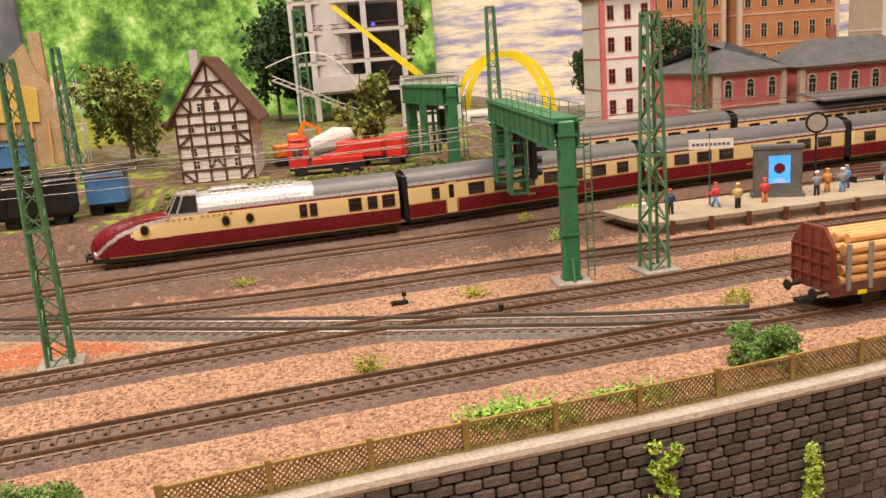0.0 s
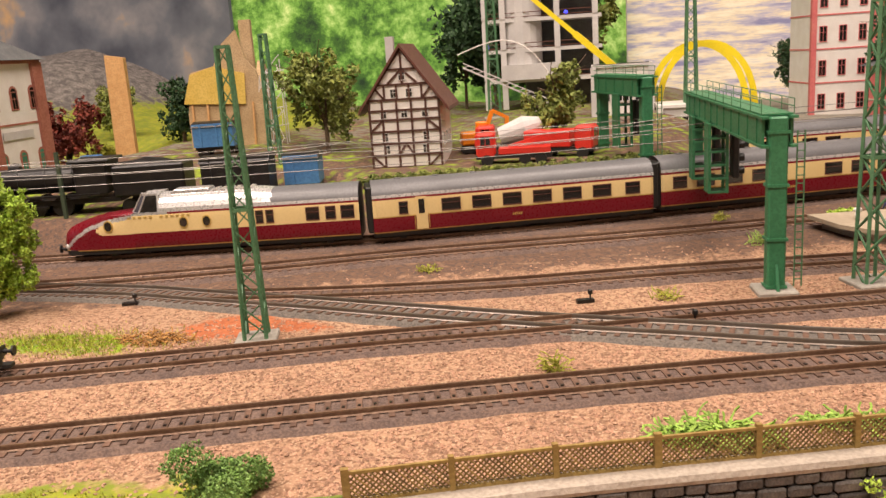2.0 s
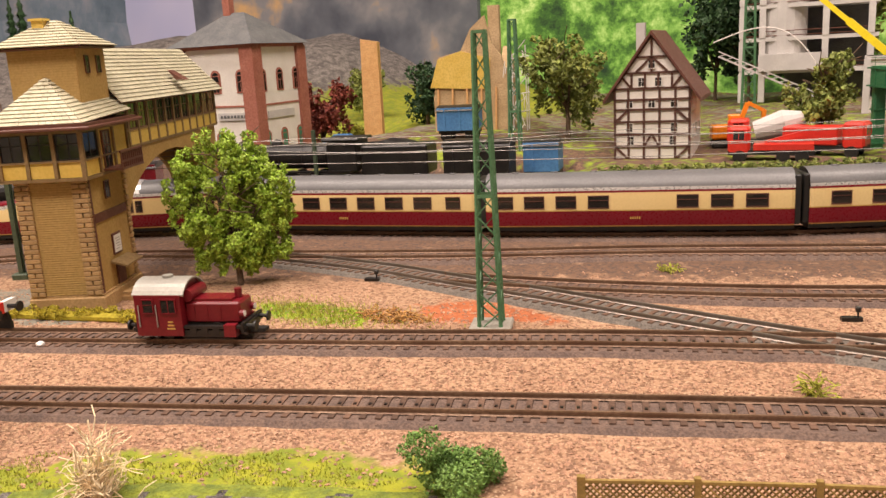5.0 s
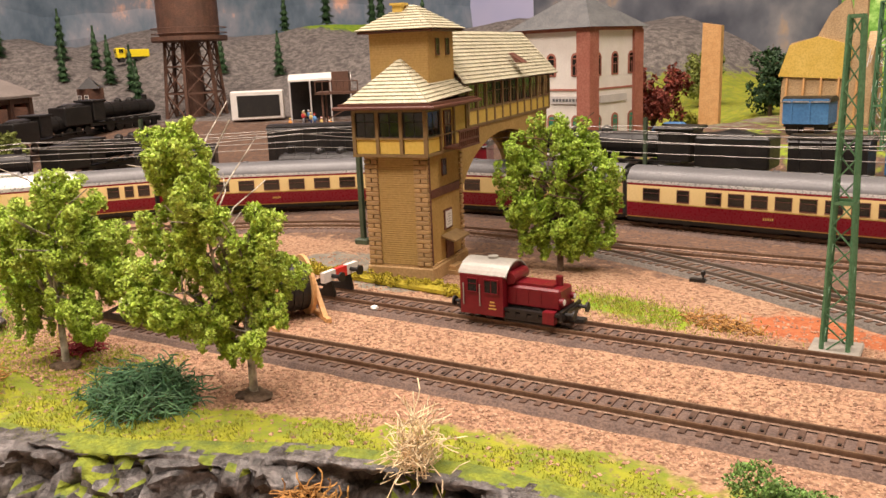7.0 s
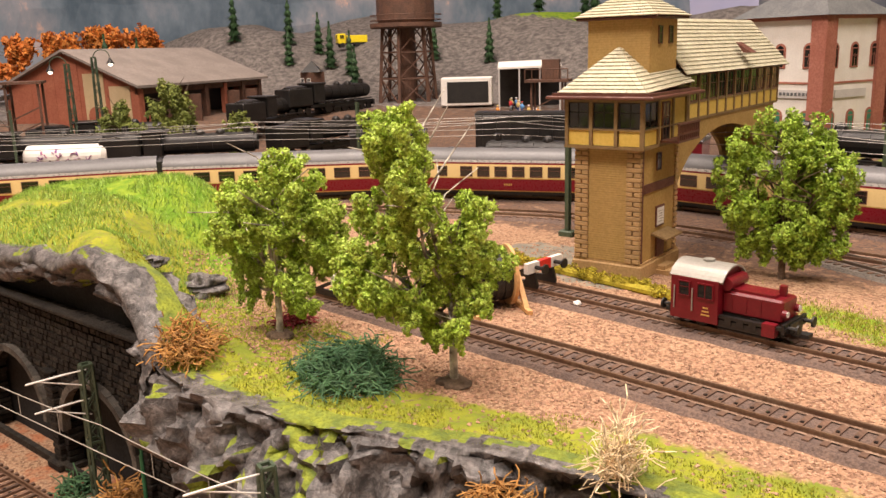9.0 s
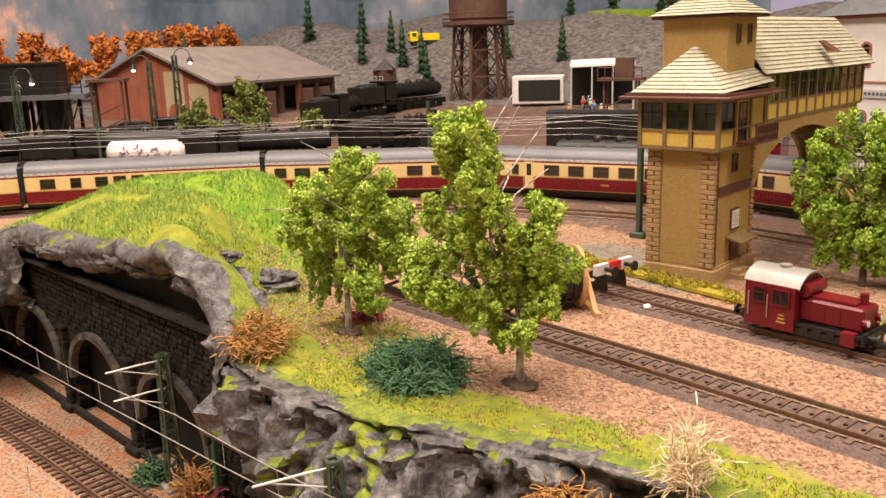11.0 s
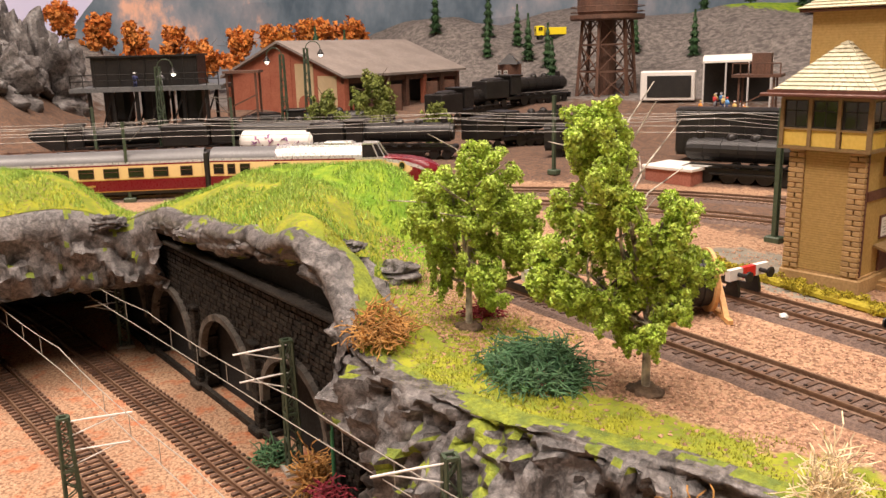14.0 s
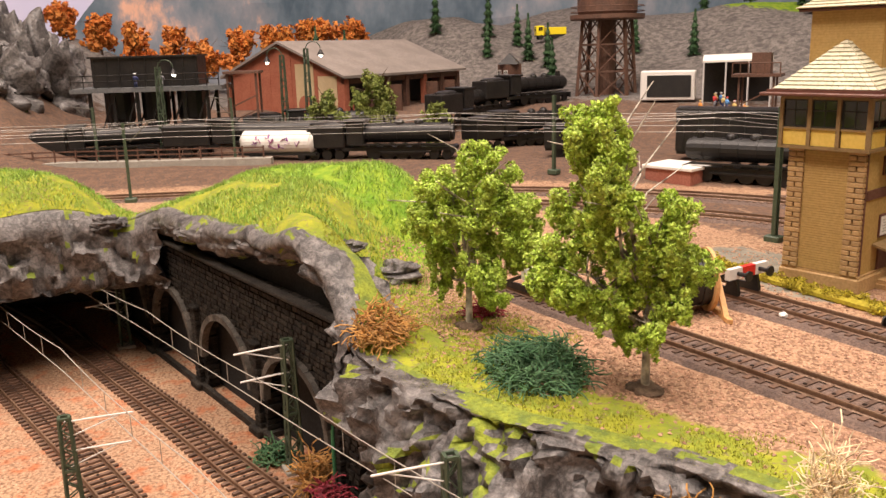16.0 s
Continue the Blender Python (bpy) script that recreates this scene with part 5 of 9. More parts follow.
# ==== the signal box ====
def roof_plane(parent, e0, e1, r0, r1, rows, mat=None, tile=0.42, th=0.06, single=False):
    """Overlapping tile rows from the eave e0-e1 up to the ridge r0-r1."""
    e0, e1, r0, r1 = Vector(e0), Vector(e1), Vector(r0), Vector(r1)
    up = (e1 - e0).cross(r0 - e0).normalized()
    if up.z < 0:
        up = -up
    bm = bmesh.new()
    for k in range(rows):
        a0, a1 = e0.lerp(r0, k / rows), e1.lerp(r1, k / rows)
        b0, b1 = e0.lerp(r0, min(1, (k + 1.12) / rows)), e1.lerp(r1, min(1, (k + 1.12) / rows))
        n = max(1, int((a1 - a0).length / tile))
        for i in range(n):
            u0, u1 = i / n + 0.03 / n, (i + 1) / n - 0.03 / n
            p = [a0.lerp(a1, u0) + up * th * 1.6, a0.lerp(a1, u1) + up * th * 1.6, b0.lerp(b1, u1) + up * 0.02, b0.lerp(b1, u0) + up * 0.02]
            q = [v - up * th for v in p]
            vs = [bm.verts.new(v) for v in p + q]
            for f in ((0, 1, 2, 3), (7, 6, 5, 4), (0, 4, 5, 1), (1, 5, 6, 2), (2, 6, 7, 3), (3, 7, 4, 0)):
                bm.faces.new([vs[j] for j in f])
            if single:
                part("tile", bm, mat or M_TILE, parent)
                bm = bmesh.new()
    if not single:
        tagged(part("tiles", bm, mat or M_TILE_JOINED, parent), kind="stuff")
    bm = bmesh.new()
    vs = [bm.verts.new(v - up * 0.05) for v in (e0, e1, r1, r0)]
    if (r1 - r0).length < 0.01:
        vs = vs[:3]
    f = bm.faces.new(vs)
    bmesh.ops.solidify(bm, geom=[f], thickness=0.04)
    part("roof_deck", bm, M_BROWN_TRIM, parent)


def framed_window(parent, x, y, z, w, h, axis, frame=None, pane=None, bars=1, name="window"):
    """A pane set back in a proud frame; axis 'x': on a wall that runs along x."""
    bm = bmesh.new()

    def bx(dx, dz, sx, sz, dep, m):
        if axis == "x":
            box(bm, x + dx, y, z + dz, sx, dep, sz, m=m)
        else:
            box(bm, x, y + dx, z + dz, dep, sx, sz, m=m)
    bx(0, 0, w, h, 0.08, 0)
    glass, bm = bm, bmesh.new()
    f = min(w, h) * 0.1
    bx(0, -f, w + 2 * f, f, 0.18, 1)
    bx(0, h, w + 2 * f, f, 0.16, 1)
    bx(-w / 2 - f / 2, 0, f, h, 0.16, 1)
    bx(w / 2 + f / 2, 0, f, h, 0.16, 1)
    for b in range(bars):
        bx(-w / 2 + w * (b + 1) / (bars + 1), 0, f * 0.6, h, 0.12, 1)
    if h > w * 0.9:
        bx(0, h * 0.6, w, f * 0.6, 0.12, 1)
    ob = part(name, bm, [frame or M_BROWN_TRIM, frame or M_BROWN_TRIM], parent)
    part("pane", glass, pane or M_GLASS, ob)
    return ob


def build_signal_box():
    t = thing("signal_box", -31.6, 39.5, G, 28, "ochre brick bridge signal box with pale tiled hipped roofs", "signal box")
    bm = bmesh.new()
    box(bm, -2.2, 2.85, 0, 4.8, 6.1, 0.95, bev=0.08)
    box(bm, -2.2, 2.85, 0.95, 4.6, 5.9, 0.12)
    part("plinth", bm, M_QUOIN, t, "ochre stone plinth")
    bm = bmesh.new()
    box(bm, -2.2, 2.85, 1.0, 4.3, 5.7, 7.4)
    part("tower_wall", bm, M_OCHRE_WALL, t)
    bm = bmesh.new()
    for r in range(38):
        z = 1.12 + r * 0.145
        box(bm, -2.2, -0.02, z, 2.75, 0.1, 0.115)
    for r in range(12):
        box(bm, -2.2, -0.02, 6.63 + r * 0.145, 2.75, 0.08, 0.115)
    tagged(part("brickwork", bm, M_OCHRE, t), kind="stuff")
    qa = block_mesh("quoin", 0.95, 0.32, 0.27, M_QUOIN, 0.04)
    qb = block_mesh("quoin", 0.44, 0.32, 0.27, M_QUOIN, 0.04)
    for r in range(24):
        z = 1.22 + r * 0.3
        for side in (-1, 1):
            c = -2.2 + side * 1.76
            if r % 2:
                piece("quoin", qa, t, c, -0.03, z)
            else:
                piece("quoin", qb, t, c - 0.25, -0.03, z)
                piece("quoin", qb, t, c + 0.25, -0.03, z)
    # entrance side
    bm = bmesh.new()
    for y, z, sy, sz in ((0.22, 1.0, 0.2, 7.3), (2.7, 5.4, 4.6, 0.55), (4.9, 1.0, 0.9, 0.1)):
        box(bm, -0.02, y, z, 0.12, sy, sz)
    part("trim", bm, M_BROWN_TRIM, t)
    for r in range(20):
        piece("quoin", qb, t, -0.05, 5.35, 1.2 + r * 0.36, 90)
    framed_window(t, -0.02, 2.6, 6.7, 0.55, 1.0, "y")
    bm = bmesh.new()
    box(bm, -0.02, 2.95, 3.0, 0.12, 1.25, 1.35, m=1)
    box(bm, 0.03, 2.95, 3.12, 0.08, 1.0, 1.1, m=0)
    for q in range(5):
        box(bm, 0.075, 2.95 + (0.08 if q % 2 else -0.05), 3.3 + q * 0.17, 0.01, 0.6, 0.05, m=2)
    part("notice_board", bm, [M_WHITE, M_BROWN_TRIM, M_CONCRETE], t, "white notice in a brown frame")
    bm = bmesh.new()
    box(bm, 0.02, 3.0, 0.6, 0.12, 1.15, 1.75)
    part("door", bm, M_BROWN_TRIM, t, "dark brown door")
    bm = bmesh.new()
    poly(bm, [(0, 1.7, 2.6), (1.0, 1.7, 2.35), (1.0, 1.7, 2.45), (0, 1.7, 2.75)], (0, 2.6, 0))
    part("canopy", bm, M_OAK_TRIM, t, "small sloping door canopy")
    bm = bmesh.new()
    box(bm, 0.5, 3.0, 0, 1.1, 1.8, 0.3)
    box(bm, 0.35, 3.0, 0.3, 0.8, 1.5, 0.25)
    part("door_step", bm, M_QUOIN, t)
    # cabin
    x0, x1, y0, y1 = -4.85, 0.35, -0.65, 6.0
    # Solid black core stands for the unlit room behind the windows.
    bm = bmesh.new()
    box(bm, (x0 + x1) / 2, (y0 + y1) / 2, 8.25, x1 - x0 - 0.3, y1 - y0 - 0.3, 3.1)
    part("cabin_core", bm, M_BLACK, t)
    bm = bmesh.new()
    box(bm, (x0 + x1) / 2, (y0 + y1) / 2, 8.2, x1 - x0 + 0.1, y1 - y0 + 0.1, 0.18)
    box(bm, (x0 + x1) / 2, (y0 + y1) / 2, 9.32, x1 - x0 + 0.06, y1 - y0 + 0.06, 0.1)
    box(bm, (x0 + x1) / 2, (y0 + y1) / 2, 11.0, x1 - x0, y1 - y0, 0.22)
    part("cabin_beams", bm, M_OAK_TRIM, t)
    n = 3
    for i in range(n + 1):
        bm = bmesh.new()
        box(bm, x0 + 0.1 + (x1 - x0 - 0.2) * i / n, y0 + 0.05, 8.3, 0.22, 0.2, 2.8)
        part("cabin_post", bm, M_OAK_TRIM, t)
    for i in range(n):
        c = x0 + (x1 - x0) * (i + 0.5) / n
        bm = bmesh.new()
        box(bm, c, y0 + 0.12, 8.4, 1.45, 0.1, 0.92)
        part("panel", bm, M_YELLOW_PANEL, t)
        framed_window(t, c, y0 + 0.14, 9.5, 1.3, 1.42, "x", M_BLACK)
    for j in range(4):
        yy = y0 + 0.05 + (y1 - y0 - 0.1) * j / 3
        bm = bmesh.new()
        box(bm, x1 - 0.05, yy, 8.3, 0.2, 0.22, 2.8)
        part("cabin_post", bm, M_OAK_TRIM, t)
    for j in range(3):
        c = y0 + (y1 - y0) * (j + 0.5) / 3
        bm = bmesh.new()
        box(bm, x1 - 0.12, c, 8.4, 0.1, 1.9, 0.92 if j == 0 else 2.6)
        part("panel", bm, M_YELLOW_PANEL, t)
        if j == 0:
            framed_window(t, x1 - 0.1, c, 9.5, 1.7, 1.42, "y", M_BLACK)
        elif j == 1:
            framed_window(t, x1 - 0.04, c, 8.6, 0.95, 2.2, "y", M_BROWN_TRIM, name="door")
    bm = bmesh.new()
    box(bm, (x0 + x1) / 2, (y0 + y1) / 2 - 0.1, 11.2, x1 - x0 + 1.9, y1 - y0 + 1.5, 0.2, bev=0.05)
    box(bm, (x0 + x1) / 2, (y0 + y1) / 2 - 0.1, 11.4, x1 - x0 + 1.3, y1 - y0 + 0.9, 0.16)
    part("eaves_board", bm, M_BROWN_TRIM, t, "projecting brown eaves board")
    # balcony
    bm = bmesh.new()
    box(bm, 1.0, 3.4, 8.45, 1.2, 3.4, 0.14)
    for y in np.arange(1.8, 5.1, 0.32):
        box(bm, 1.55, y, 8.55, 0.1, 0.1, 1.0)
    for q in ((1.55, 3.4, 9.5, 0.14, 3.4), (1.55, 3.4, 8.9, 0.1, 3.4)):
        box(bm, q[0], q[1], q[2], q[3], q[4], 0.12)
    part("balcony", bm, M_BROWN_TRIM, t, "small brown wooden balcony")
    # hipped roof over the cabin
    ex0, ex1, ey0 = x0 - 0.35, x1 + 0.35, y0 - 0.35
    ap = (-2.3, 1.4, 14.2)
    roof_plane(t, (ex0, ey0, 11.55), (ex1, ey0, 11.55), ap, ap, 12, single=True)
    roof_plane(t, (ex1, ey0, 11.55), (ex1, 6.2, 11.9), ap, (-2.3, 6.2, 14.2), 12)
    roof_plane(t, (ex0, 6.2, 11.9), (ex0, ey0, 11.55), (-2.3, 6.2, 14.2), ap, 12)
    # turret
    bm = bmesh.new()
    box(bm, -2.45, 3.7, 11.9, 4.2, 4.0, 4.0)
    part("turret_wall", bm, M_OCHRE_WALL, t)
    bm = bmesh.new()
    for r in range(26):
        box(bm, -2.45, 1.68, 12.0 + r * 0.15, 4.1, 0.08, 0.12)
    tagged(part("turret_brickwork", bm, M_OCHRE, t), kind="stuff")
    for y in (3.0, 4.6):
        framed_window(t, -0.33, y, 14.4, 0.45, 1.0, "y")
    bm = bmesh.new()
    box(bm, -2.45, 3.7, 15.85, 5.3, 5.1, 0.14)
    part("turret_cornice", bm, M_BROWN_TRIM, t)
    c = [(-5.2, 1.05), (0.3, 1.05), (0.3, 6.35), (-5.2, 6.35)]
    tops = [(-2.75, 3.5), (-2.15, 3.5), (-2.15, 3.9), (-2.75, 3.9)]
    for i in range(4):
        j = (i + 1) % 4
        roof_plane(t, (*c[i], 16.0), (*c[j], 16.0), (*tops[i], 17.6), (*tops[j], 17.6), 9)
    bm = bmesh.new()
    box(bm, -2.9, 3.0, 16.3, 0.7, 0.6, 1.3)
    box(bm, -2.9, 3.0, 17.6, 0.95, 0.85, 0.14)
    part("chimney", bm, M_YELLOW_PANEL, t, "yellow chimney")
    # wing over the main line
    wy0, wy1, wx0, wx1 = 6.0, 27.5, -4.3, -0.3
    # Black fill in place of the wing's dark inside.
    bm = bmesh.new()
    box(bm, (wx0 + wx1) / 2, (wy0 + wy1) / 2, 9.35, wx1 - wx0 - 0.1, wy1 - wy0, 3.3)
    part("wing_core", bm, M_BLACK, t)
    bm = bmesh.new()
    for z, h in ((9.2, 0.2), (10.35, 0.12), (12.3, 0.22)):
        box(bm, (wx0 + wx1) / 2, (wy0 + wy1) / 2, z, wx1 - wx0 + 0.16, wy1 - wy0, h)
    part("wing_beams", bm, M_OAK_TRIM, t)
    n = 12
    for i in range(n + 1):
        y = wy0 + (wy1 - wy0) * i / n
        bm = bmesh.new()
        box(bm, wx1 + 0.02, y, 9.3, 0.18, 0.24, 3.1)
        part("wing_post", bm, M_OAK_TRIM, t)
        if i < n:
            yc = y + (wy1 - wy0) / n / 2
            bm = bmesh.new()
            box(bm, wx1 - 0.02, yc, 9.4, 0.1, (wy1 - wy0) / n - 0.2, 0.95)
            part("panel", bm, M_YELLOW_PANEL, t)
            framed_window(t, wx1 - 0.02, yc, 10.55, 1.1, 1.65, "y")
    roof_plane(t, (wx1 + 0.7, 5.6, 12.35), (wx1 + 0.7, wy1 + 0.7, 12.35), (-2.3, 5.6, 16.0), (-2.3, wy1 - 1.6, 16.0), 14)
    roof_plane(t, (wx0 - 0.7, wy1 + 0.7, 12.35), (wx0 - 0.7, 5.6, 12.35), (-2.3, wy1 - 1.6, 16.0), (-2.3, 5.6, 16.0), 14)
    roof_plane(t, (wx1 + 0.7, wy1 + 0.7, 12.35), (wx0 - 0.7, wy1 + 0.7, 12.35), (-2.3, wy1 - 1.6, 16.0), (-2.3, wy1 - 1.6, 16.0), 12)
    bm = bmesh.new()
    poly(bm, [(0.2, 17, 13.5), (0.8, 17, 13.5), (-0.4, 17, 14.3)], (0, 1.3, 0))
    part("roof_hatch", bm, M_BROWN_TRIM, t)
    # arch and far pier
    bm = bmesh.new()
    box(bm, -2.3, 26.3, 0, 3.6, 2.4, 9.2)
    part("pier", bm, M_OCHRE_WALL, t)
    bm = bmesh.new()
    arch = [(5.7, 9.2), (5.7, 3.5)] + [(15.4 - 9.6 * math.cos(a), 3.5 + 4.9 * math.sin(a)) for a in np.linspace(0, math.pi, 17)] + [(25.1, 3.5), (25.1, 9.2)]
    for x in (-3.9, -0.6):
        poly(bm, [(x, y, z) for y, z in arch], (0.3, 0, 0))
    part("arch_wall", bm, M_OCHRE_WALL, t)
    return t


build_signal_box()


# ==== the red shunter ====
def build_shunter():
    s = 13.3
    p, d = TRACK_B.at(s), TRACK_B.way(s)
    t = thing("shunting_engine", p[0], p[1], TZ + 0.62, math.degrees(math.atan2(d[1], d[0])), "small red diesel shunting engine with grey cab roof", "locomotive")
    bm = bmesh.new()
    box(bm, 0.1, 0, 0.5, 6.6, 1.6, 0.5)
    for y in (-1.2, 1.2):
        box(bm, 1.3, y, 0.75, 4.2, 0.3, 0.16)
        box(bm, 0.8, y, 0.25, 2.6, 0.2, 0.4)
        for x in (0.2, 0.9, 1.6):
            box(bm, x, y, 0.45, 0.4, 0.3, 0.32)
        rod(bm, (-0.4, y, 0.15), (2.6, y, 0.15), 0.06, 6)
    part("frame", bm, M_SOOT, t)
    for x in (-1.5, 1.5):
        for y in (-0.86, 0.86):
            bm = bmesh.new()
            rod(bm, (x, y - 0.12, 0.5), (x, y + 0.12, 0.5), 0.5, 18)
            part("wheel", bm, M_SOOT, t)
    bm = bmesh.new()
    poly(bm, [(-3.2, -1.45, 0.35), (-0.35, -1.45, 0.35), (-0.35, -1.45, 2.75), (-3.2, -1.45, 2.75)], (0, 2.9, 0))
    part("cab", bm, M_LOCO_RED, t)
    for y in (-1.46, 1.46):
        framed_window(t, -1.1, y, 1.75, 0.85, 0.75, "x", M_LOCO_RED, bars=1)
        framed_window(t, -2.35, y, 1.75, 0.6, 0.75, "x", M_LOCO_RED, bars=0)
        bm = bmesh.new()
        rod(bm, (-1.85, y * 1.04, 0.9), (-1.85, y * 1.04, 2.2), 0.04, 6)
        rod(bm, (-2.95, y * 1.04, 0.9), (-2.95, y * 1.04, 2.2), 0.04, 6)
        part("handrail", bm, M_LOCO_ROOF, t)
        bm = bmesh.new()
        for k in range(3):
            box(bm, -1.05, y * 1.005, 0.75 + k * 0.2, 0.5 - 0.1 * k, 0.03, 0.08)
        part("lettering", bm, M_GOLD, t)
    framed_window(t, -3.22, 0, 1.8, 1.6, 0.7, "y", M_LOCO_RED)
    bm = bmesh.new()
    arc = [(1.6 * math.sin(a), 2.05 + 1.45 * math.cos(a)) for a in np.linspace(-1.05, 1.05, 13)]
    poly(bm, [(-3.35, y, z) for y, z in arc] + [(-3.35, y * 0.97, z - 0.1) for y, z in arc[::-1]], (3.2, 0, 0))
    poly(bm, [(-3.2, y * 0.93, z - 0.08) for y, z in arc], (2.85, 0, 0), m=1)
    part("cab_roof", bm, [M_LOCO_ROOF, M_LOCO_RED], t, "curved light grey cab roof")
    bm = bmesh.new()
    rod(bm, (-1.7, 0, 3.5), (-1.7, 0, 3.62), 0.32, 12)
    part("roof_vent", bm, M_LOCO_ROOF, t)
    bm = bmesh.new()
    box(bm, 1.3, 0, 0.95, 3.4, 1.75, 1.25, bev=0.12)
    for x in (0.2, 1.0, 1.8):
        box(bm, x, 0, 1.2, 0.06, 1.82, 0.8)
    part("hood", bm, M_LOCO_RED, t)
    bm = bmesh.new()
    box(bm, 1.2, 0, 2.2, 2.5, 1.3, 0.14)
    rod(bm, (2.5, 0.2, 2.2), (2.5, 0.2, 2.75), 0.22, 12)
    rod(bm, (-0.15, -0.95, 2.6), (-0.15, 0.95, 2.6), 0.36, 14)
    part("air_tank", bm, M_LOCO_RED, t)
    for y in (-0.75, 0.75):
        bm = bmesh.new()
        rod(bm, (2.95, y, 1.5), (3.2, y, 1.5), 0.22, 12, m=0)
        rod(bm, (3.2, y, 1.5), (3.23, y, 1.5), 0.17, 12, m=1)
        part("headlight", bm, [M_LOCO_RED, M_WHITE], t)
    bm = bmesh.new()
    box(bm, 2.5, -1.2, 0.3, 0.7, 0.5, 0.7)
    box(bm, 2.5, 1.2, 0.3, 0.7, 0.5, 0.7)
    part("tool_box", bm, M_LOCO_RED, t)
    for x, k in ((3.2, 1), (-3.2, -1)):
        bm = bmesh.new()
        box(bm, x + 0.05 * k, 0, 0.55, 0.15, 2.8, 0.55)
        part("buffer_beam", bm, M_SOOT, t)
        for y in (-0.95, 0.95):
            bm = bmesh.new()
            rod(bm, (x, y, 0.85), (x + 0.65 * k, y, 0.85), 0.11, 8)
            rod(bm, (x + 0.65 * k, y, 0.85), (x + 0.75 * k, y, 0.85), 0.3, 14)
            part("buffer", bm, M_BLACK, t)
        bm = bmesh.new()
        box(bm, x + 0.5 * k, 0, 0.25, 0.9, 0.6, 0.2)
        part("coupling", bm, M_BLACK, t)
    t.scale = (0.9, 0.9, 0.9)


build_shunter()


# ==== buffer stops, cable reel, hedge ====
def build_buffer_stop(line, s, label):
    p, d = line.at(s), line.way(s)
    t = thing("buffer_stop", p[0], p[1], TZ + 0.6, math.degrees(math.atan2(d[1], d[0])), label, "buffer stop", "buffer stops")
    for y in (-0.87, 0.87):
        bm = bmesh.new()
        poly(bm, [(-2.6, y - 0.1, 0), (0.4, y - 0.1, 0), (0.4, y - 0.1, 0.25), (0.1, y - 0.1, 1.35), (-0.2, y - 0.1, 1.35), (-0.5, y - 0.1, 0.4), (-2.6, y - 0.1, 0.3)], (0, 0.2, 0))
        bar(bm, (-2.4, y, 0.2), (-0.1, y, 1.2), 0.2, 0.2)
        part("stop_frame", bm, M_SOOT, t)
    for k in range(3):
        bm = bmesh.new()
        box(bm, 0.15, -1.1 + k * 1.1, 1.0, 0.3, 1.1, 0.62)
        part("beam_panel", bm, M_RED if k == 1 else M_WHITE, t)
    for y in (-0.9, 0.9):
        bm = bmesh.new()
        rod(bm, (0.2, y, 1.3), (0.95, y, 1.3), 0.13, 8)
        rod(bm, (0.95, y, 1.3), (1.06, y, 1.3), 0.3, 14)
        part("buffer", bm, M_SOOT, t)


build_buffer_stop(TRACK_A, 2.6, "black buffer stop with red and white beam below the birch")
build_buffer_stop(TRACK_B, 1.0, "black buffer stop with red and white beam beside the hedge")


def build_reel():
    t = thing("cable_reel", -31.7, 29.1, G + 0.05, -10, "wooden cable drum with black cable on a trestle", "cable drum")
    for y in (-1.1, 1.1):
        bm = bmesh.new()
        rod(bm, (0, y - 0.1, 1.75), (0, y + 0.1, 1.75), 1.75, 28)
        rod(bm, (0, y - 0.16, 1.75), (0, y + 0.16, 1.75), 0.45, 14)
        part("flange", bm, M_WOOD, t)
    bm = bmesh.new()
    for k in range(8):
        rod(bm, (0, -0.98 + k * 0.25, 1.75), (0, -0.76 + k * 0.25, 1.75), 1.45 - 0.05 * (k % 2), 22)
    part("cable", bm, M_BLACK, t, "coiled black cable")
    for y in (-1.5, 1.5):
        bm = bmesh.new()
        bar(bm, (-1.6, y, 0.1), (0, y, 2.3), 0.28, 0.24)
        bar(bm, (2.0, y, 0.1), (0, y, 2.3), 0.28, 0.24)
        bar(bm, (-2.0, y, 0.12), (2.6, y, 0.12), 0.26, 0.24)
        part("trestle", bm, M_WOOD, t)


build_reel()


def build_hedge():
    a, b = np.array([-44.5, 34.0]), np.array([-27.0, 38.9])
    cl = []
    rnd = random.Random(5)
    for k in range(130):
        u = rnd.random()
        p = a + (b - a) * u
        cl.append((p[0] + rnd.gauss(0, 0.2), p[1] + rnd.gauss(0, 0.3), G + 0.25 + rnd.uniform(0, 0.3), 0.34))
    t = thing("hedge", 0, 0, 0, 0, "low yellow-green flock hedge along the siding", "hedge")
    leaf_cloud("foliage", cl, 8000, 0.075, M_HEDGE, t, 6, 0.5)
    bm = bmesh.new()
    c = (a + b) / 2
    box(bm, c[0], c[1], G - 0.05, float(np.linalg.norm(b - a)), 0.75, 0.5, math.degrees(math.atan2(b[1] - a[1], b[0] - a[0])), bev=0.15)
    part("hedge_core", bm, M_HEDGE, t)


build_hedge()
bm = bmesh.new()
ball(bm, -28.8, 33.1, G + 0.3, 0.22, 2, (1, 1, 0.7), 0.4)
tagged(solid("stone", bm, M_WHITE, "small white stone beside the rail", "stone", "thing"), kind="")


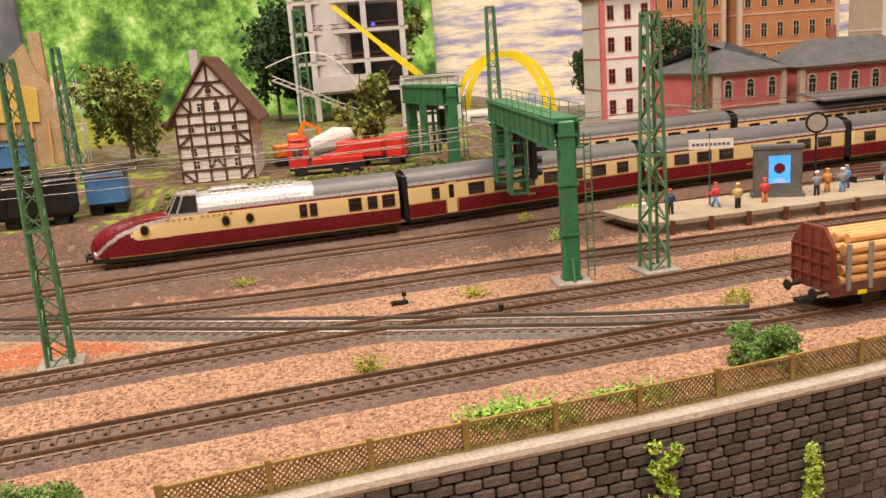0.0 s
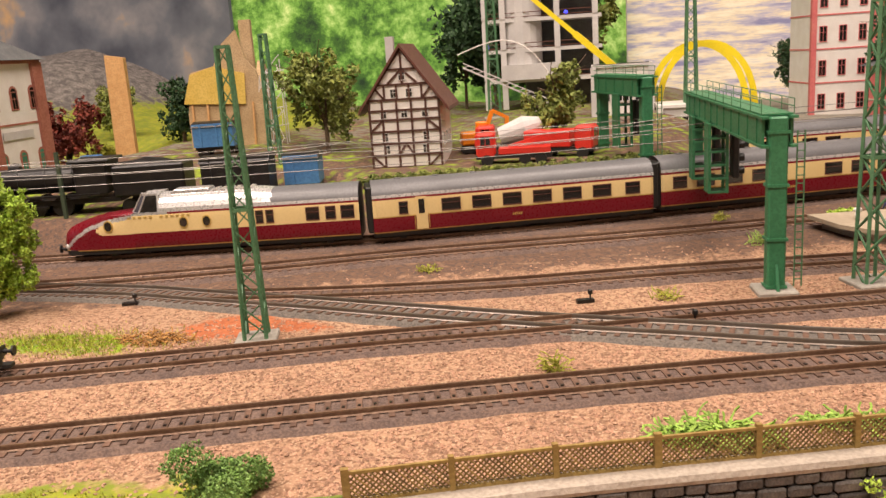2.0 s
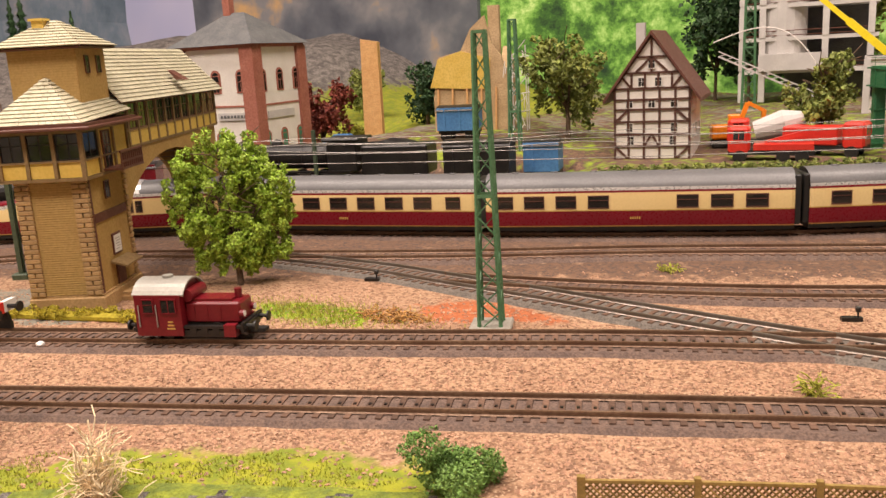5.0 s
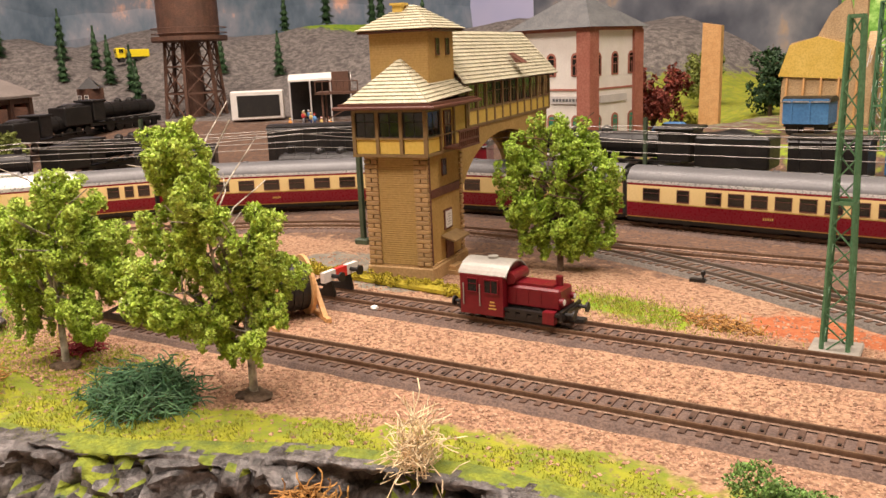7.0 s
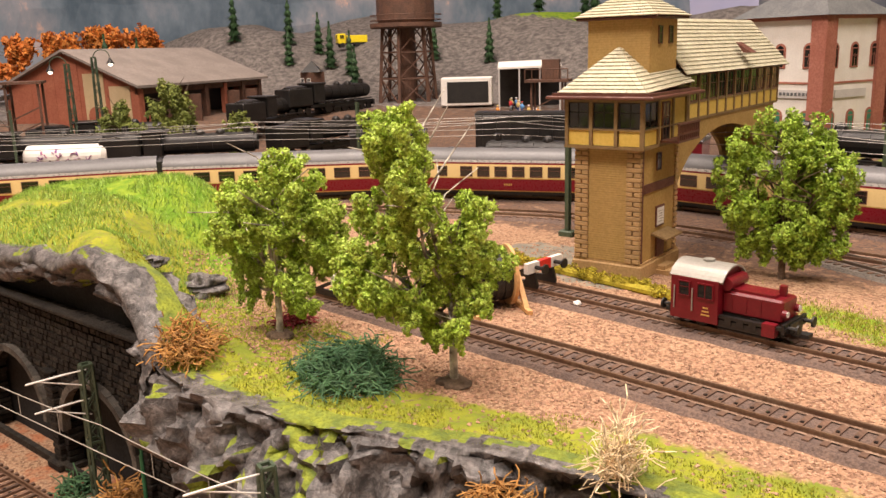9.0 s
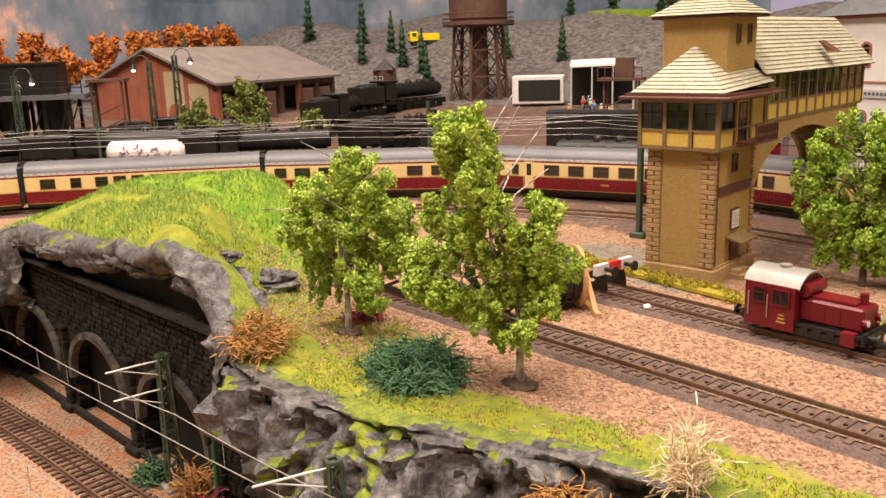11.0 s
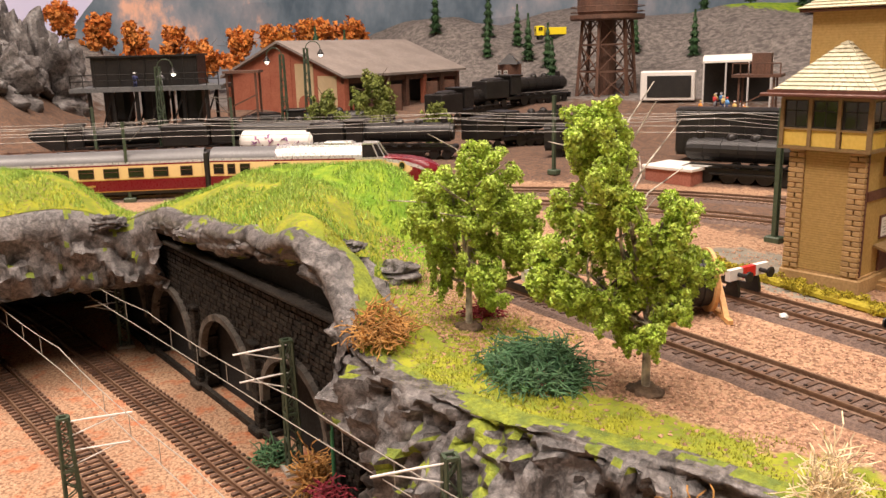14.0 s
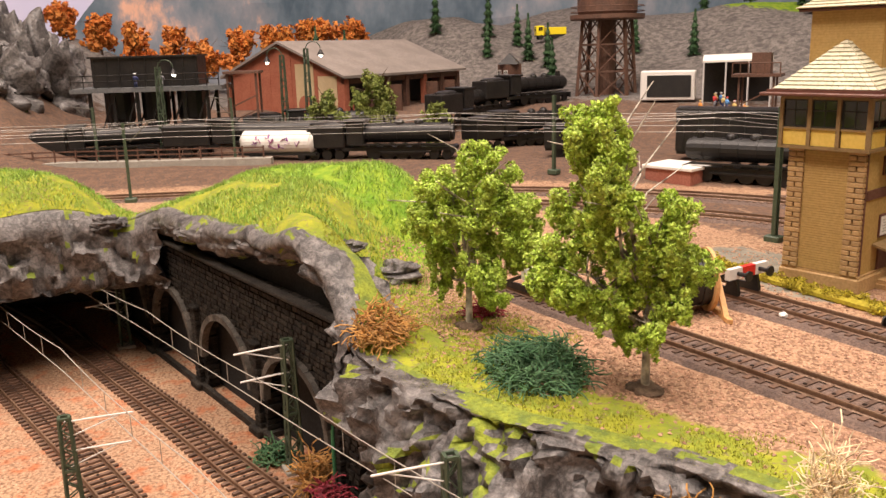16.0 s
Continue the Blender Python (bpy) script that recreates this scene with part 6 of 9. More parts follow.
# ==== masts, wires, gantry ====
def lattice_mast(x, y, z, h, w0, w1, label, mat=None, rz=20, bays=12, base=True, group="lattice masts", arm=0, foot=1.5):
    t = thing("lattice_mast", x, y, z, rz, label, "mast", group)
    bm = bmesh.new()

    def at(i, c):
        u = i / bays
        w = w0 + (w1 - w0) * u
        return Vector((c[0] * w / 2, c[1] * w / 2, h * u))
    corners = [(-1, -1), (1, -1), (1, 1), (-1, 1)]
    th = max(0.09, w0 * 0.09)
    for c in corners:
        bar(bm, at(0, c), at(bays, c), th * 1.5, th * 1.5)
    for i in range(bays):
        for k in range(4):
            a, b = corners[k], corners[(k + 1) % 4]
            if (i + k) % 2:
                a, b = b, a
            bar(bm, at(i, a), at(i + 1, b), th, th * 0.6)
    for i in (0, bays // 2, bays):
        for k in range(4):
            bar(bm, at(i, corners[k]), at(i, corners[(k + 1) % 4]), th * 1.6, th * 1.6)
    part("lattice", bm, mat or M_GREEN, t)
    if base:
        bm = bmesh.new()
        box(bm, 0, 0, -0.1, w0 * foot + 0.5, w0 * foot + 0.5, 0.32, bev=0.06)
        part("foot", bm, M_CONCRETE, t, "pale concrete foot")
    if arm:
        bm = bmesh.new()
        rod(bm, (0, 0, h * 0.96), (arm, 0, h * 1.0), 0.05, 6)
        rod(bm, (0, 0, h * 0.72), (arm * 0.9, 0, h * 0.76), 0.05, 6)
        rod(bm, (arm * 0.45, 0, h * 0.74), (arm, 0, h * 1.0), 0.03, 6)
        part("cantilever", bm, M_WIRE, t)
    return t


lattice_mast(-7.7, 45.1, G, 15.3, 1.15, 0.55, "tall green lattice catenary mast between the sidings", bays=15)
lattice_mast(24.6, 56.7, G, 15.5, 1.3, 0.75, "tall green lattice catenary mast before the platform", bays=15)
lattice_mast(-24.5, 84, 0.6, 16.5, 1.2, 0.6, "green lattice catenary mast behind the main line", rz=10, bays=15)
lattice_mast(16.2, 115, 4.6, 14.5, 1.4, 0.9, "green lattice mast in the town", rz=10)
lattice_mast(41.2, 111.8, 4.6, 14.5, 1.4, 0.9, "green lattice mast in the town", rz=10)
lattice_mast(-9.5, 122, 5.0, 16, 1.6, 1.0, "green lattice mast behind the timbered house", rz=10)


def plain_mast(x, y, z, h, label, arm=2.5, rz=0, r=0.18, base=True):
    t = thing("catenary_mast", x, y, z, rz, label, "mast", "catenary masts of the curve")
    bm = bmesh.new()
    for k in (-1, 1):
        box(bm, 0, k * r * 0.9, 0, r * 1.6, r * 0.55, h)
    box(bm, 0, 0, 0, r * 0.5, r * 1.9, h)
    part("pole", bm, M_OLIVE, t)
    if base:
        bm = bmesh.new()
        box(bm, 0, 0, -0.1, 1.2, 1.0, 0.55, bev=0.08)
        part("foot", bm, M_OLIVE, t)
    if arm:
        bm = bmesh.new()
        rod(bm, (0, 0, h * 0.97), (arm, 0, h * 1.02), 0.06, 6)
        rod(bm, (0, 0, h * 0.78), (arm * 0.75, 0, h * 0.8), 0.05, 6)
        rod(bm, (arm * 0.15, 0, h * 0.76), (arm * 0.8, 0, h * 1.01), 0.05, 6)
        part("cantilever", bm, M_WIRE, t)
    return t


plain_mast(-45, 43, G, 9.7, "olive steel catenary mast beside the signal box", 0, 28, 0.2)
plain_mast(-80.4, -6.4, G, 8.0, "olive steel catenary mast beside the main line", 3.2, 95)
plain_mast(-79.5, 38.2, 0.4, 8.5, "olive steel catenary mast behind the main line", 0, 40)
plain_mast(-101, 3.5, 0.5, 8.4, "olive steel catenary mast before the depot", -2.6, 85)
plain_mast(-105.5, -13.6, 0.5, 7.6, "olive steel catenary mast before the depot", -2.6, 85)
plain_mast(-55.5, 62.5, 0.0, 8.0, "olive steel catenary mast behind the main line", 0, 40)
plain_mast(-38, 69.0, 0.0, 8.0, "olive steel catenary mast behind the main line", 0, 20)


def wire(points, r=0.028, sag=0.15):
    bm = bmesh.new()
    for a, b in zip(points, points[1:]):
        a, b = Vector(a), Vector(b)
        prev = a
        for k in range(1, 7):
            u = k / 6
            q = a.lerp(b, u) - Vector((0, 0, sag * 4 * u * (1 - u)))
            rod(bm, prev, q, r, 4)
            prev = q
    return solid("overhead_wire", bm, M_WIRE, "thin grey overhead contact wire", "wire", "structure")


for off, z, sag in ((0.0, 6.7, 0.05), (0.0, 7.9, 0.5), (-6.0, 6.7, 0.05), (-6.0, 7.9, 0.5), (4.6, 7.0, 0.1), (8.5, 7.2, 0.1)):
    pts = []
    for s in np.arange(F_ZERO - 10, F_ZERO + 260, 27):
        p, d = TRACK_F.at(s), TRACK_F.way(s)
        pts.append((p[0] + d[1] * off, p[1] - d[0] * off, z))
    wire(pts, 0.026, sag)


# the low-level catenary
def low_mast(x, y, h, rz, arm, label):
    t = lattice_mast(x, y, LOW, h, 0.75, 0.5, label, M_OLIVE, rz, 11, True, "lower catenary masts", 0, 1.2)
    bm = bmesh.new()
    for z, l in ((h - 0.25, arm), (h - 1.9, arm * 0.92)):
        rod(bm, (0, 0, z), (l * 0.3, 0, z), 0.045, 6)
        rod(bm, (l * 0.3, 0, z), (l, 0, z - 0.05), 0.055, 8)
        rod(bm, (0, 0, z - 0.9), (l * 0.8, 0, z - 0.05), 0.035, 6)
    part("cantilever", bm, M_WHITE, t, "pale cantilever tubes")
    return t


low_mast(-36.8, 7.6, 7.9, 285, 3.0, "olive lattice catenary mast before the arcade")
low_mast(-62.1, -5.3, 5.8, 285, 3.0, "olive lattice catenary mast in the tunnel mouth")
low_mast(-35.3, -4.1, 5.3, 100, 3.4, "olive lattice catenary mast between the lower tracks")
low_mast(-20.6, 13.4, 8.1, 275, 3.2, "olive lattice catenary mast below the rock face")


def low_catenary(line, s0, s1, off, z):
    up, dn = [], []
    for s in np.linspace(s0, s1, 5):
        p, d = line.at(s), line.way(s)
        x, y = p[0] - d[1] * off, p[1] + d[0] * off
        up.append((x, y, z + 1.5))
        dn.append((x, y, z))
    bm = bmesh.new()
    for pts, sag in ((up, 0.35), (dn, 0.0)):
        for a, b in zip(pts, pts[1:]):
            prev = Vector(a)
            for k in range(1, 9):
                u = k / 8
                q = Vector(a).lerp(Vector(b), u) - Vector((0, 0, sag * 4 * u * (1 - u)))
                rod(bm, prev, q, 0.028, 5)
                prev = q
    for a, b in zip(up, up[1:]):
        for u in (0.2, 0.4, 0.6, 0.8):
            q = Vector(a).lerp(Vector(b), u)
            rod(bm, q - Vector((0, 0, 0.35 * 4 * u * (1 - u))), q - Vector((0, 0, 1.5)), 0.02, 4)
    solid("lower_contact_wire", bm, M_CONCRETE, "pale contact wire with droppers over the lower track", "wire")


low_catenary(LOW_1, 26, 104, 0.3, -3.6)
low_catenary(LOW_2, 20, 100, -0.3, -4.4)
t = thing("light_signal", -33.1, 9.6, LOW, 200, "slim green light signal with a red lamp", "signal")
bm = bmesh.new()
rod(bm, (0, 0, 0), (0, 0, 5.6), 0.11, 8)
box(bm, 0, 0, 0, 0.5, 0.5, 0.3)
part("post", bm, M_GREEN_DK, t)
bm = bmesh.new()
box(bm, 0.1, 0, 3.9, 0.35, 0.75, 1.6, bev=0.08)
part("signal_head", bm, M_BLACK, t)
bm = bmesh.new()
ball(bm, 0.32, -0.1, 4.7, 0.13, 2)
part("lamp", bm, material("red_signal_lamp", (0.9, 0.02, 0.1), 0.3, emit=3.0), t)
bm = bmesh.new()
lathe(bm, -30.0, 7.0, LOW, [(0.8, 0), (0.8, 1.4), (0.6, 1.6)], 14)
solid("black_post", bm, M_BLACK, "short black post at the lower track", "post", "thing")


# ==== the signal gantry ====
def build_gantry(x0, y0, z0, rz, span, cages, label, near_foot=True):
    t = thing("signal_gantry", x0, y0, z0, rz, label, "signal gantry", "signal gantries")
    # local x runs away across the tracks
    if near_foot:
        bm = bmesh.new()
        box(bm, 0, 0, -0.1, 2.2, 2.2, 0.35, bev=0.08)
        part("foot", bm, M_CONCRETE, t)
    for k, x in enumerate((0, span)):
        bm = bmesh.new()
        box(bm, x, 0, 0, 0.85, 1.0, 9.8, bev=0.1)
        for z in (0.3, 3.0, 6.0, 8.9):
            box(bm, x, 0, z, 1.0, 1.15, 0.16)
        for s in (-1, 1):
            poly(bm, [(x + s * 0.42, -0.08, 0.2), (x + s * 0.95, -0.08, 0.2), (x + s * 0.42, -0.08, 1.7)], (0, 0.16, 0))
        part("column", bm, M_GREEN_DK, t)
    bm = bmesh.new()
    for y in (-1.35, -0.95):
        bar(bm, (0, y - 0.1, 0.3), (0, y - 0.1, 9.0), 0.07, 0.07)
    for z in np.arange(0.7, 9, 0.45):
        bar(bm, (0, -1.45, z), (0, -1.05, z), 0.06, 0.06)
    part("ladder", bm, M_GREEN, t)
    for y in (-0.75, 0.75):
        bm = bmesh.new()
        box(bm, span / 2, y, 8.3, span, 0.16, 1.4)
        for z in (8.15, 9.7):
            box(bm, span / 2, y, z, span + 1, 0.4, 0.14)
        for x in np.arange(1, span, 2.2):
            box(bm, x, y, 8.2, 0.14, 0.3, 1.5)
        part("beam", bm, M_GREEN_DK, t)
    bm = bmesh.new()
    box(bm, span / 2, 0, 9.85, span, 1.6, 0.1)
    part("walkway", bm, M_GREEN_DK, t)
    bm = bmesh.new()
    for y in (-0.85, 0.85):
        for z in (10.3, 10.7):
            rod(bm, (0, y, z), (span, y, z), 0.03, 5)
        for x in np.arange(0, span + 0.1, 2.5):
            rod(bm, (x, y, 9.9), (x, y, 10.7), 0.03, 5)
    part("railing", bm, M_GREEN, t)
    for x in cages:
        bm = bmesh.new()
        for dx, dy in ((-0.7, -0.1), (0.7, -0.1), (0.7, 1.1), (-0.7, 1.1)):
            box(bm, x + dx, dy, 3.4, 0.2, 0.2, 4.8)
        box(bm, x, 1.1, 3.4, 1.5, 0.12, 4.8)
        for z in np.arange(3.4, 8.3, 0.95):
            box(bm, x, 0.5, z, 1.7, 1.4, 0.14)
        part("signal_cage", bm, M_GREEN_DK, t)
        bm = bmesh.new()
        box(bm, x - 0.2, -0.7, 4.4, 1.1, 0.5, 3.2, bev=0.12)
        for z in (4.9, 5.8, 6.7):
            rod(bm, (x - 0.2, -0.8, z), (x - 0.2, -1.35, z), 0.28, 10)
        part("signal_head", bm, M_BLACK, t)


build_gantry(19.3, 55.0, G, 98, 25.0, (14.0, 20.5), "green steel signal gantry spanning the tracks")
build_gantry(11.7, 83.0, 1.2, 114, 11.0, (4.4,), "green steel signal gantry beyond the main line", False)


# ==== platform with figures ====
def figure(x, y, z, coat, legs, hat, label, lean=0.0, arms=0.25, rz=0.0):
    """A painted miniature figure, one moulding."""
    bm = bmesh.new()
    for s in (-1, 1):
        rod(bm, (s * 0.14, lean * 0.3 * s, 0), (s * 0.11, 0, 0.85), 0.1, 8, 0.12, m=1)
        rod(bm, (s * 0.27, 0, 1.4), (s * (0.3 + arms * 0.5), arms, 0.9), 0.08, 7, 0.06, m=0)
    lathe(bm, 0, 0, 0.78, [(0.2, 0), (0.27, 0.2), (0.3, 0.55), (0.22, 0.72), (0.09, 0.76)], 12, m=0)
    ball(bm, 0, 0, 1.72, 0.16, 2, (0.9, 1, 1.1), m=2)
    lathe(bm, 0, 0, 1.78, [(0.18, 0), (0.2, 0.05), (0.13, 0.16)], 12, m=3)
    ob = new("figure", mesh_of("figure", bm, [coat, legs, M_FIGURE[6], hat], True))
    ob.matrix_basis = at_cm(x, y, z, rz)
    return tagged(ob, label, "figurine", "figures on the platform")


def build_platform():
    c0, c1 = np.array([25.6, 67.2]), np.array([120.0, 94.0])
    d = c1 - c0
    L = float(np.linalg.norm(d))
    t = thing("platform", c0[0], c0[1], G, math.degrees(math.atan2(d[1], d[0])), "concrete station platform on short brown posts", "platform", "", "structure")
    bm = bmesh.new()
    poly(bm, [(0.9, -1.6, 0.72), (L, -1.6, 0.72), (L, 5.4, 0.72), (-0.9, 5.0, 0.72), (-0.4, 1.0, 0.72)], (0, 0, 0.3))
    part("deck", bm, material("platform_paving", (0.42, 0.35, 0.25), 0.85, 0, (0.34, 0.28, 0.2), scale=40, fine=300, amount=0.25, bump=0.4), t)
    bm = bmesh.new()
    poly(bm, [(1.1, -1.2, -0.1), (L, -1.2, -0.1), (L, 4.9, -0.1), (0, 4.5, -0.1)], (0, 0, 0.8))
    part("plinth", bm, M_CONCRETE, t)
    for k in range(22):
        bm = bmesh.new()
        box(bm, 1.8 + k * 3.1, -1.62, -0.05, 0.34, 0.3, 1.1)
        part("post", bm, M_BROWN_TRIM, t)


build_platform()
PZ = G + 1.02
F_ = M_FIGURE
figure(28.2, 68.7, PZ, F_[0], M_BLACK, F_[1], "figure in navy uniform with a red cap")
figure(33.4, 69.4, PZ, F_[2], M_BLACK, F_[2], "figure in straw yellow coat and black trousers", 0.3)
figure(32.0, 70.3, PZ, F_[1], F_[4], F_[1], "striding figure in red and blue", 1.2, 0.6, 60)
figure(35.9, 70.9, PZ, F_[1], F_[3], F_[1], "figure in pink and orange dress", 0.2)
figure(40.4, 72.4, PZ, F_[5], M_BLACK, F_[7], "figure in dark coat with pale hair")
figure(41.6, 73.4, PZ, F_[3], F_[3], F_[3], "figure in an orange coat")
figure(42.7, 73.2, PZ, F_[5], F_[4], F_[7], "figure in a grey-white jacket")
figure(43.6, 74.6, PZ, F_[4], F_[0], F_[5], "figure in a blue jacket")
figure(47.8, 76.6, PZ, F_[4], F_[4], F_[6], "figure in a blue overall beside the bench")
figure(26.4, 69.9, PZ, F_[7], F_[7], F_[6], "seated pale figure at the platform's end").scale = (0.7, 0.7, 0.55)

t = thing("info_board", 37.6, 73.2, PZ, -12, "dark grey information pillar with a lit blue screen", "display")
bm = bmesh.new()
box(bm, 0, 0, 0, 3.6, 1.0, 4.0, bev=0.08)
box(bm, 0, 0, 0, 4.0, 1.3, 0.3)
box(bm, 0, 0, 3.85, 3.9, 1.2, 0.25)
part("case", bm, M_SLATE, t)
bm = bmesh.new()
box(bm, 0.1, -0.5, 1.1, 1.6, 0.06, 2.2)
part("screen", bm, M_SCREEN, t, "glowing blue poster screen")
bm = bmesh.new()
rod(bm, (0.1, -0.52, 2.3), (0.1, -0.56, 2.3), 0.42, 20)
part("emblem", bm, M_LOCO_RED, t, "dark red disc on the screen")
bm = bmesh.new()
for k in range(3):
    box(bm, 0.1, -0.545, 1.15 + k * 0.13, 1.0 - 0.2 * k, 0.02, 0.06)
part("lettering", bm, M_WHITE, t)

t = thing("platform_clock", 41.4, 75.4, PZ, -15, "round station clock on a dark pole", "clock")
bm = bmesh.new()
rod(bm, (0, 0, 0), (0, 0, 5.2), 0.1, 8)
part("pole", bm, M_BLACK, t)
bm = bmesh.new()
rod(bm, (0, -0.25, 5.4), (0, 0.25, 5.4), 0.85, 24)
part("case", bm, M_SOOT, t)
bm = bmesh.new()
rod(bm, (0, -0.27, 5.4), (0, -0.29, 5.4), 0.68, 24)
part("dial", bm, M_CONCRETE, t)

t = thing("name_sign", 31.8, 71.3, PZ, -8, "white station name sign on a thin pole", "sign")
bm = bmesh.new()
rod(bm, (0, 0, 0), (0, 0, 5.6), 0.07, 6)
part("pole", bm, M_OLIVE, t)
bm = bmesh.new()
box(bm, 0.1, 0, 4.4, 3.3, 0.12, 0.75)
part("board", bm, M_WHITE, t)
bm = bmesh.new()
for k in range(9):
    box(bm, -1.2 + k * 0.32, -0.07, 4.65, 0.22, 0.02, 0.2)
part("lettering", bm, M_SLATE, t, "dark bars of small lettering")

t = thing("bench", 46.3, 77.4, PZ, 10, "brown wooden platform bench", "bench")
bm = bmesh.new()
for k in range(3):
    box(bm, 0, -0.5 + k * 0.22, 0.5, 3.0, 0.18, 0.08)
part("seat", bm, M_BROWN_TRIM, t)
bm = bmesh.new()
for k in range(3):
    box(bm, 0, 0.3, 0.65 + k * 0.25, 3.0, 0.08, 0.18)
part("backrest", bm, M_BROWN_TRIM, t)
for x in (-1.2, 1.2):
    bm = bmesh.new()
    box(bm, x, -0.1, 0, 0.14, 0.9, 0.5)
    part("leg", bm, M_SOOT, t)


# ==== log wagon ====
def build_log_wagon():
    s = TRACK_A.s[TRACK_A.near_index(36.8, 48.3)]
    p, d = TRACK_A.at(s), TRACK_A.way(s)
    t = thing("log_wagon", p[0], p[1], TZ + 0.62, math.degrees(math.atan2(d[1], d[0])), "brown stake wagon loaded with logs", "wagon")
    L = 13.5
    bm = bmesh.new()
    box(bm, 0, 0, 0.95, L, 2.9, 0.35)
    for y in (-1.35, 1.35):
        box(bm, 0, y, 0.75, L, 0.16, 0.5)
    part("deck", bm, M_BROWN_TRIM, t)
    red_brown = material("wagon_red_brown", (0.17, 0.035, 0.022), 0.55, 0, (0.21, 0.05, 0.03), scale=60)
    for k in (-1, 1):
        x = k * (L / 2 - 0.12)
        bm = bmesh.new()
        poly(bm, [(x - 0.1, -1.5, 1.1), (x - 0.1, 1.5, 1.1), (x - 0.1, 1.5, 3.2), (x - 0.1, 0.8, 4.1), (x - 0.1, -0.8, 4.1), (x - 0.1, -1.5, 3.2)], (0.2, 0, 0))
        for y in (-1.4, -0.7, 0, 0.7, 1.4):
            box(bm, x + 0.15 * k, y, 1.1, 0.12, 0.1, 2.0 if abs(y) > 1 else 2.9)
        for z in (1.6, 2.3, 3.0):
            box(bm, x + 0.15 * k, 0, z, 0.1, 2.9, 0.1)
        part("end_wall", bm, red_brown, t)
    rnd = random.Random(9)
    for z, n in ((1.45, 5), (1.95, 5), (2.45, 5), (2.95, 5), (3.4, 4)):
        for i in range(n):
            r = rnd.uniform(0.23, 0.29)
            y = (i - (n - 1) / 2) * 0.54 + rnd.uniform(-0.05, 0.05)
            e0, e1 = -L / 2 + rnd.uniform(0.5, 1.4), L / 2 - rnd.uniform(0.5, 1.2)
            bm = bmesh.new()
            rod(bm, (e0, y, z), (e1, y + rnd.uniform(-0.1, 0.1), z + rnd.uniform(-0.06, 0.06)), r, 10, r * 0.9)
            part("log", bm, M_WOOD, t)
    for y in (-1.45, 1.45):
        for x in np.arange(-5.8, 5.9, 1.25):
            bm = bmesh.new()
            box(bm, x, y, 1.0, 0.2, 0.16, 2.3)
            part("stake", bm, M_LOCO_ROOF, t)
    for x in (-4.2, 4.2):
        for y in (-0.86, 0.86):
            bm = bmesh.new()
            rod(bm, (x, y - 0.12, 0.5), (x, y + 0.12, 0.5), 0.5, 16)
            box(bm, x, y * 1.25, 0.2, 1.1, 0.14, 0.7)
            part("wheel", bm, M_SOOT, t)
    for k in (-1, 1):
        bm = bmesh.new()
        for y in (-0.95, 0.95):
            rod(bm, (k * L / 2, y, 0.95), (k * (L / 2 + 0.6), y, 0.95), 0.1, 8)
            rod(bm, (k * (L / 2 + 0.6), y, 0.95), (k * (L / 2 + 0.7), y, 0.95), 0.28, 12)
        box(bm, k * (L / 2 + 0.4), 0, 0.3, 0.9, 0.5, 0.2)
        part("buffers", bm, M_BLACK, t)
    bm = bmesh.new()
    box(bm, -5.0, -1.46, 0.75, 0.5, 0.05, 0.2)
    part("yellow_mark", bm, M_YELLOW, t)


build_log_wagon()

# point lanterns in the yard
for x, y in ((9.0, 52.6), (-19.5, 51.0), (14.6, 49.0)):
    t = thing("point_lever", x, y, G, 20, "small black point lever with lantern", "point lever", "point levers in the yard")
    bm = bmesh.new()
    box(bm, 0, 0, 0, 1.0, 0.4, 0.2)
    rod(bm, (0.3, 0, 0.1), (0.3, 0, 0.5), 0.05, 6)
    part("stand", bm, M_SOOT, t)
    bm = bmesh.new()
    box(bm, 0.3, 0, 0.45, 0.26, 0.26, 0.3, bev=0.05)
    part("lantern", bm, M_SOOT, t)


# ==== the town behind the main line ====
M_HALFTIMBER = material("dark_timber", (0.075, 0.03, 0.02), 0.7, 0, (0.11, 0.045, 0.03), scale=120)
M_PLASTER = material("white_plaster", (0.84, 0.81, 0.76), 0.8, 0, (0.76, 0.72, 0.66), scale=60, amount=0.15, bump=0.2)
M_REDBRICK = material("red_brick", (0.36, 0.125, 0.085), 0.75, 0, (0.43, 0.17, 0.12), scale=70, fine=500, amount=0.3, bump=0.3)
M_PINK = material("pink_brick", (0.62, 0.15, 0.15), 0.7, 0, (0.66, 0.21, 0.19), scale=60, fine=500, amount=0.2)
M_PINK_STONE = material("pale_stone", (0.6, 0.5, 0.38), 0.7, 0, (0.52, 0.43, 0.32), scale=80, amount=0.2)
M_ORANGE_WALL = material("orange_brick", (0.45, 0.19, 0.085), 0.7, 0, (0.52, 0.24, 0.11), scale=60, amount=0.2)
M_GREYCONC = material("grey_concrete", (0.62, 0.6, 0.58), 0.75, 0, (0.5, 0.48, 0.47), scale=40, amount=0.2)
M_BLUE_GLOW = material("blue_work_light", (0.05, 0.06, 0.9), 0.5, emit=2.0)
M_ORANGE = material("machine_orange", (0.75, 0.22, 0.01), 0.4, 0, scale=60, amount=0.15)
M_TRUCK_RED = material("truck_red", (0.62, 0.03, 0.02), 0.35, 0, (0.68, 0.05, 0.03), scale=60, amount=0.15)
M_STEELBLUE = material("steel_blue", (0.06, 0.19, 0.42), 0.5, 0, (0.09, 0.25, 0.5), scale=60)
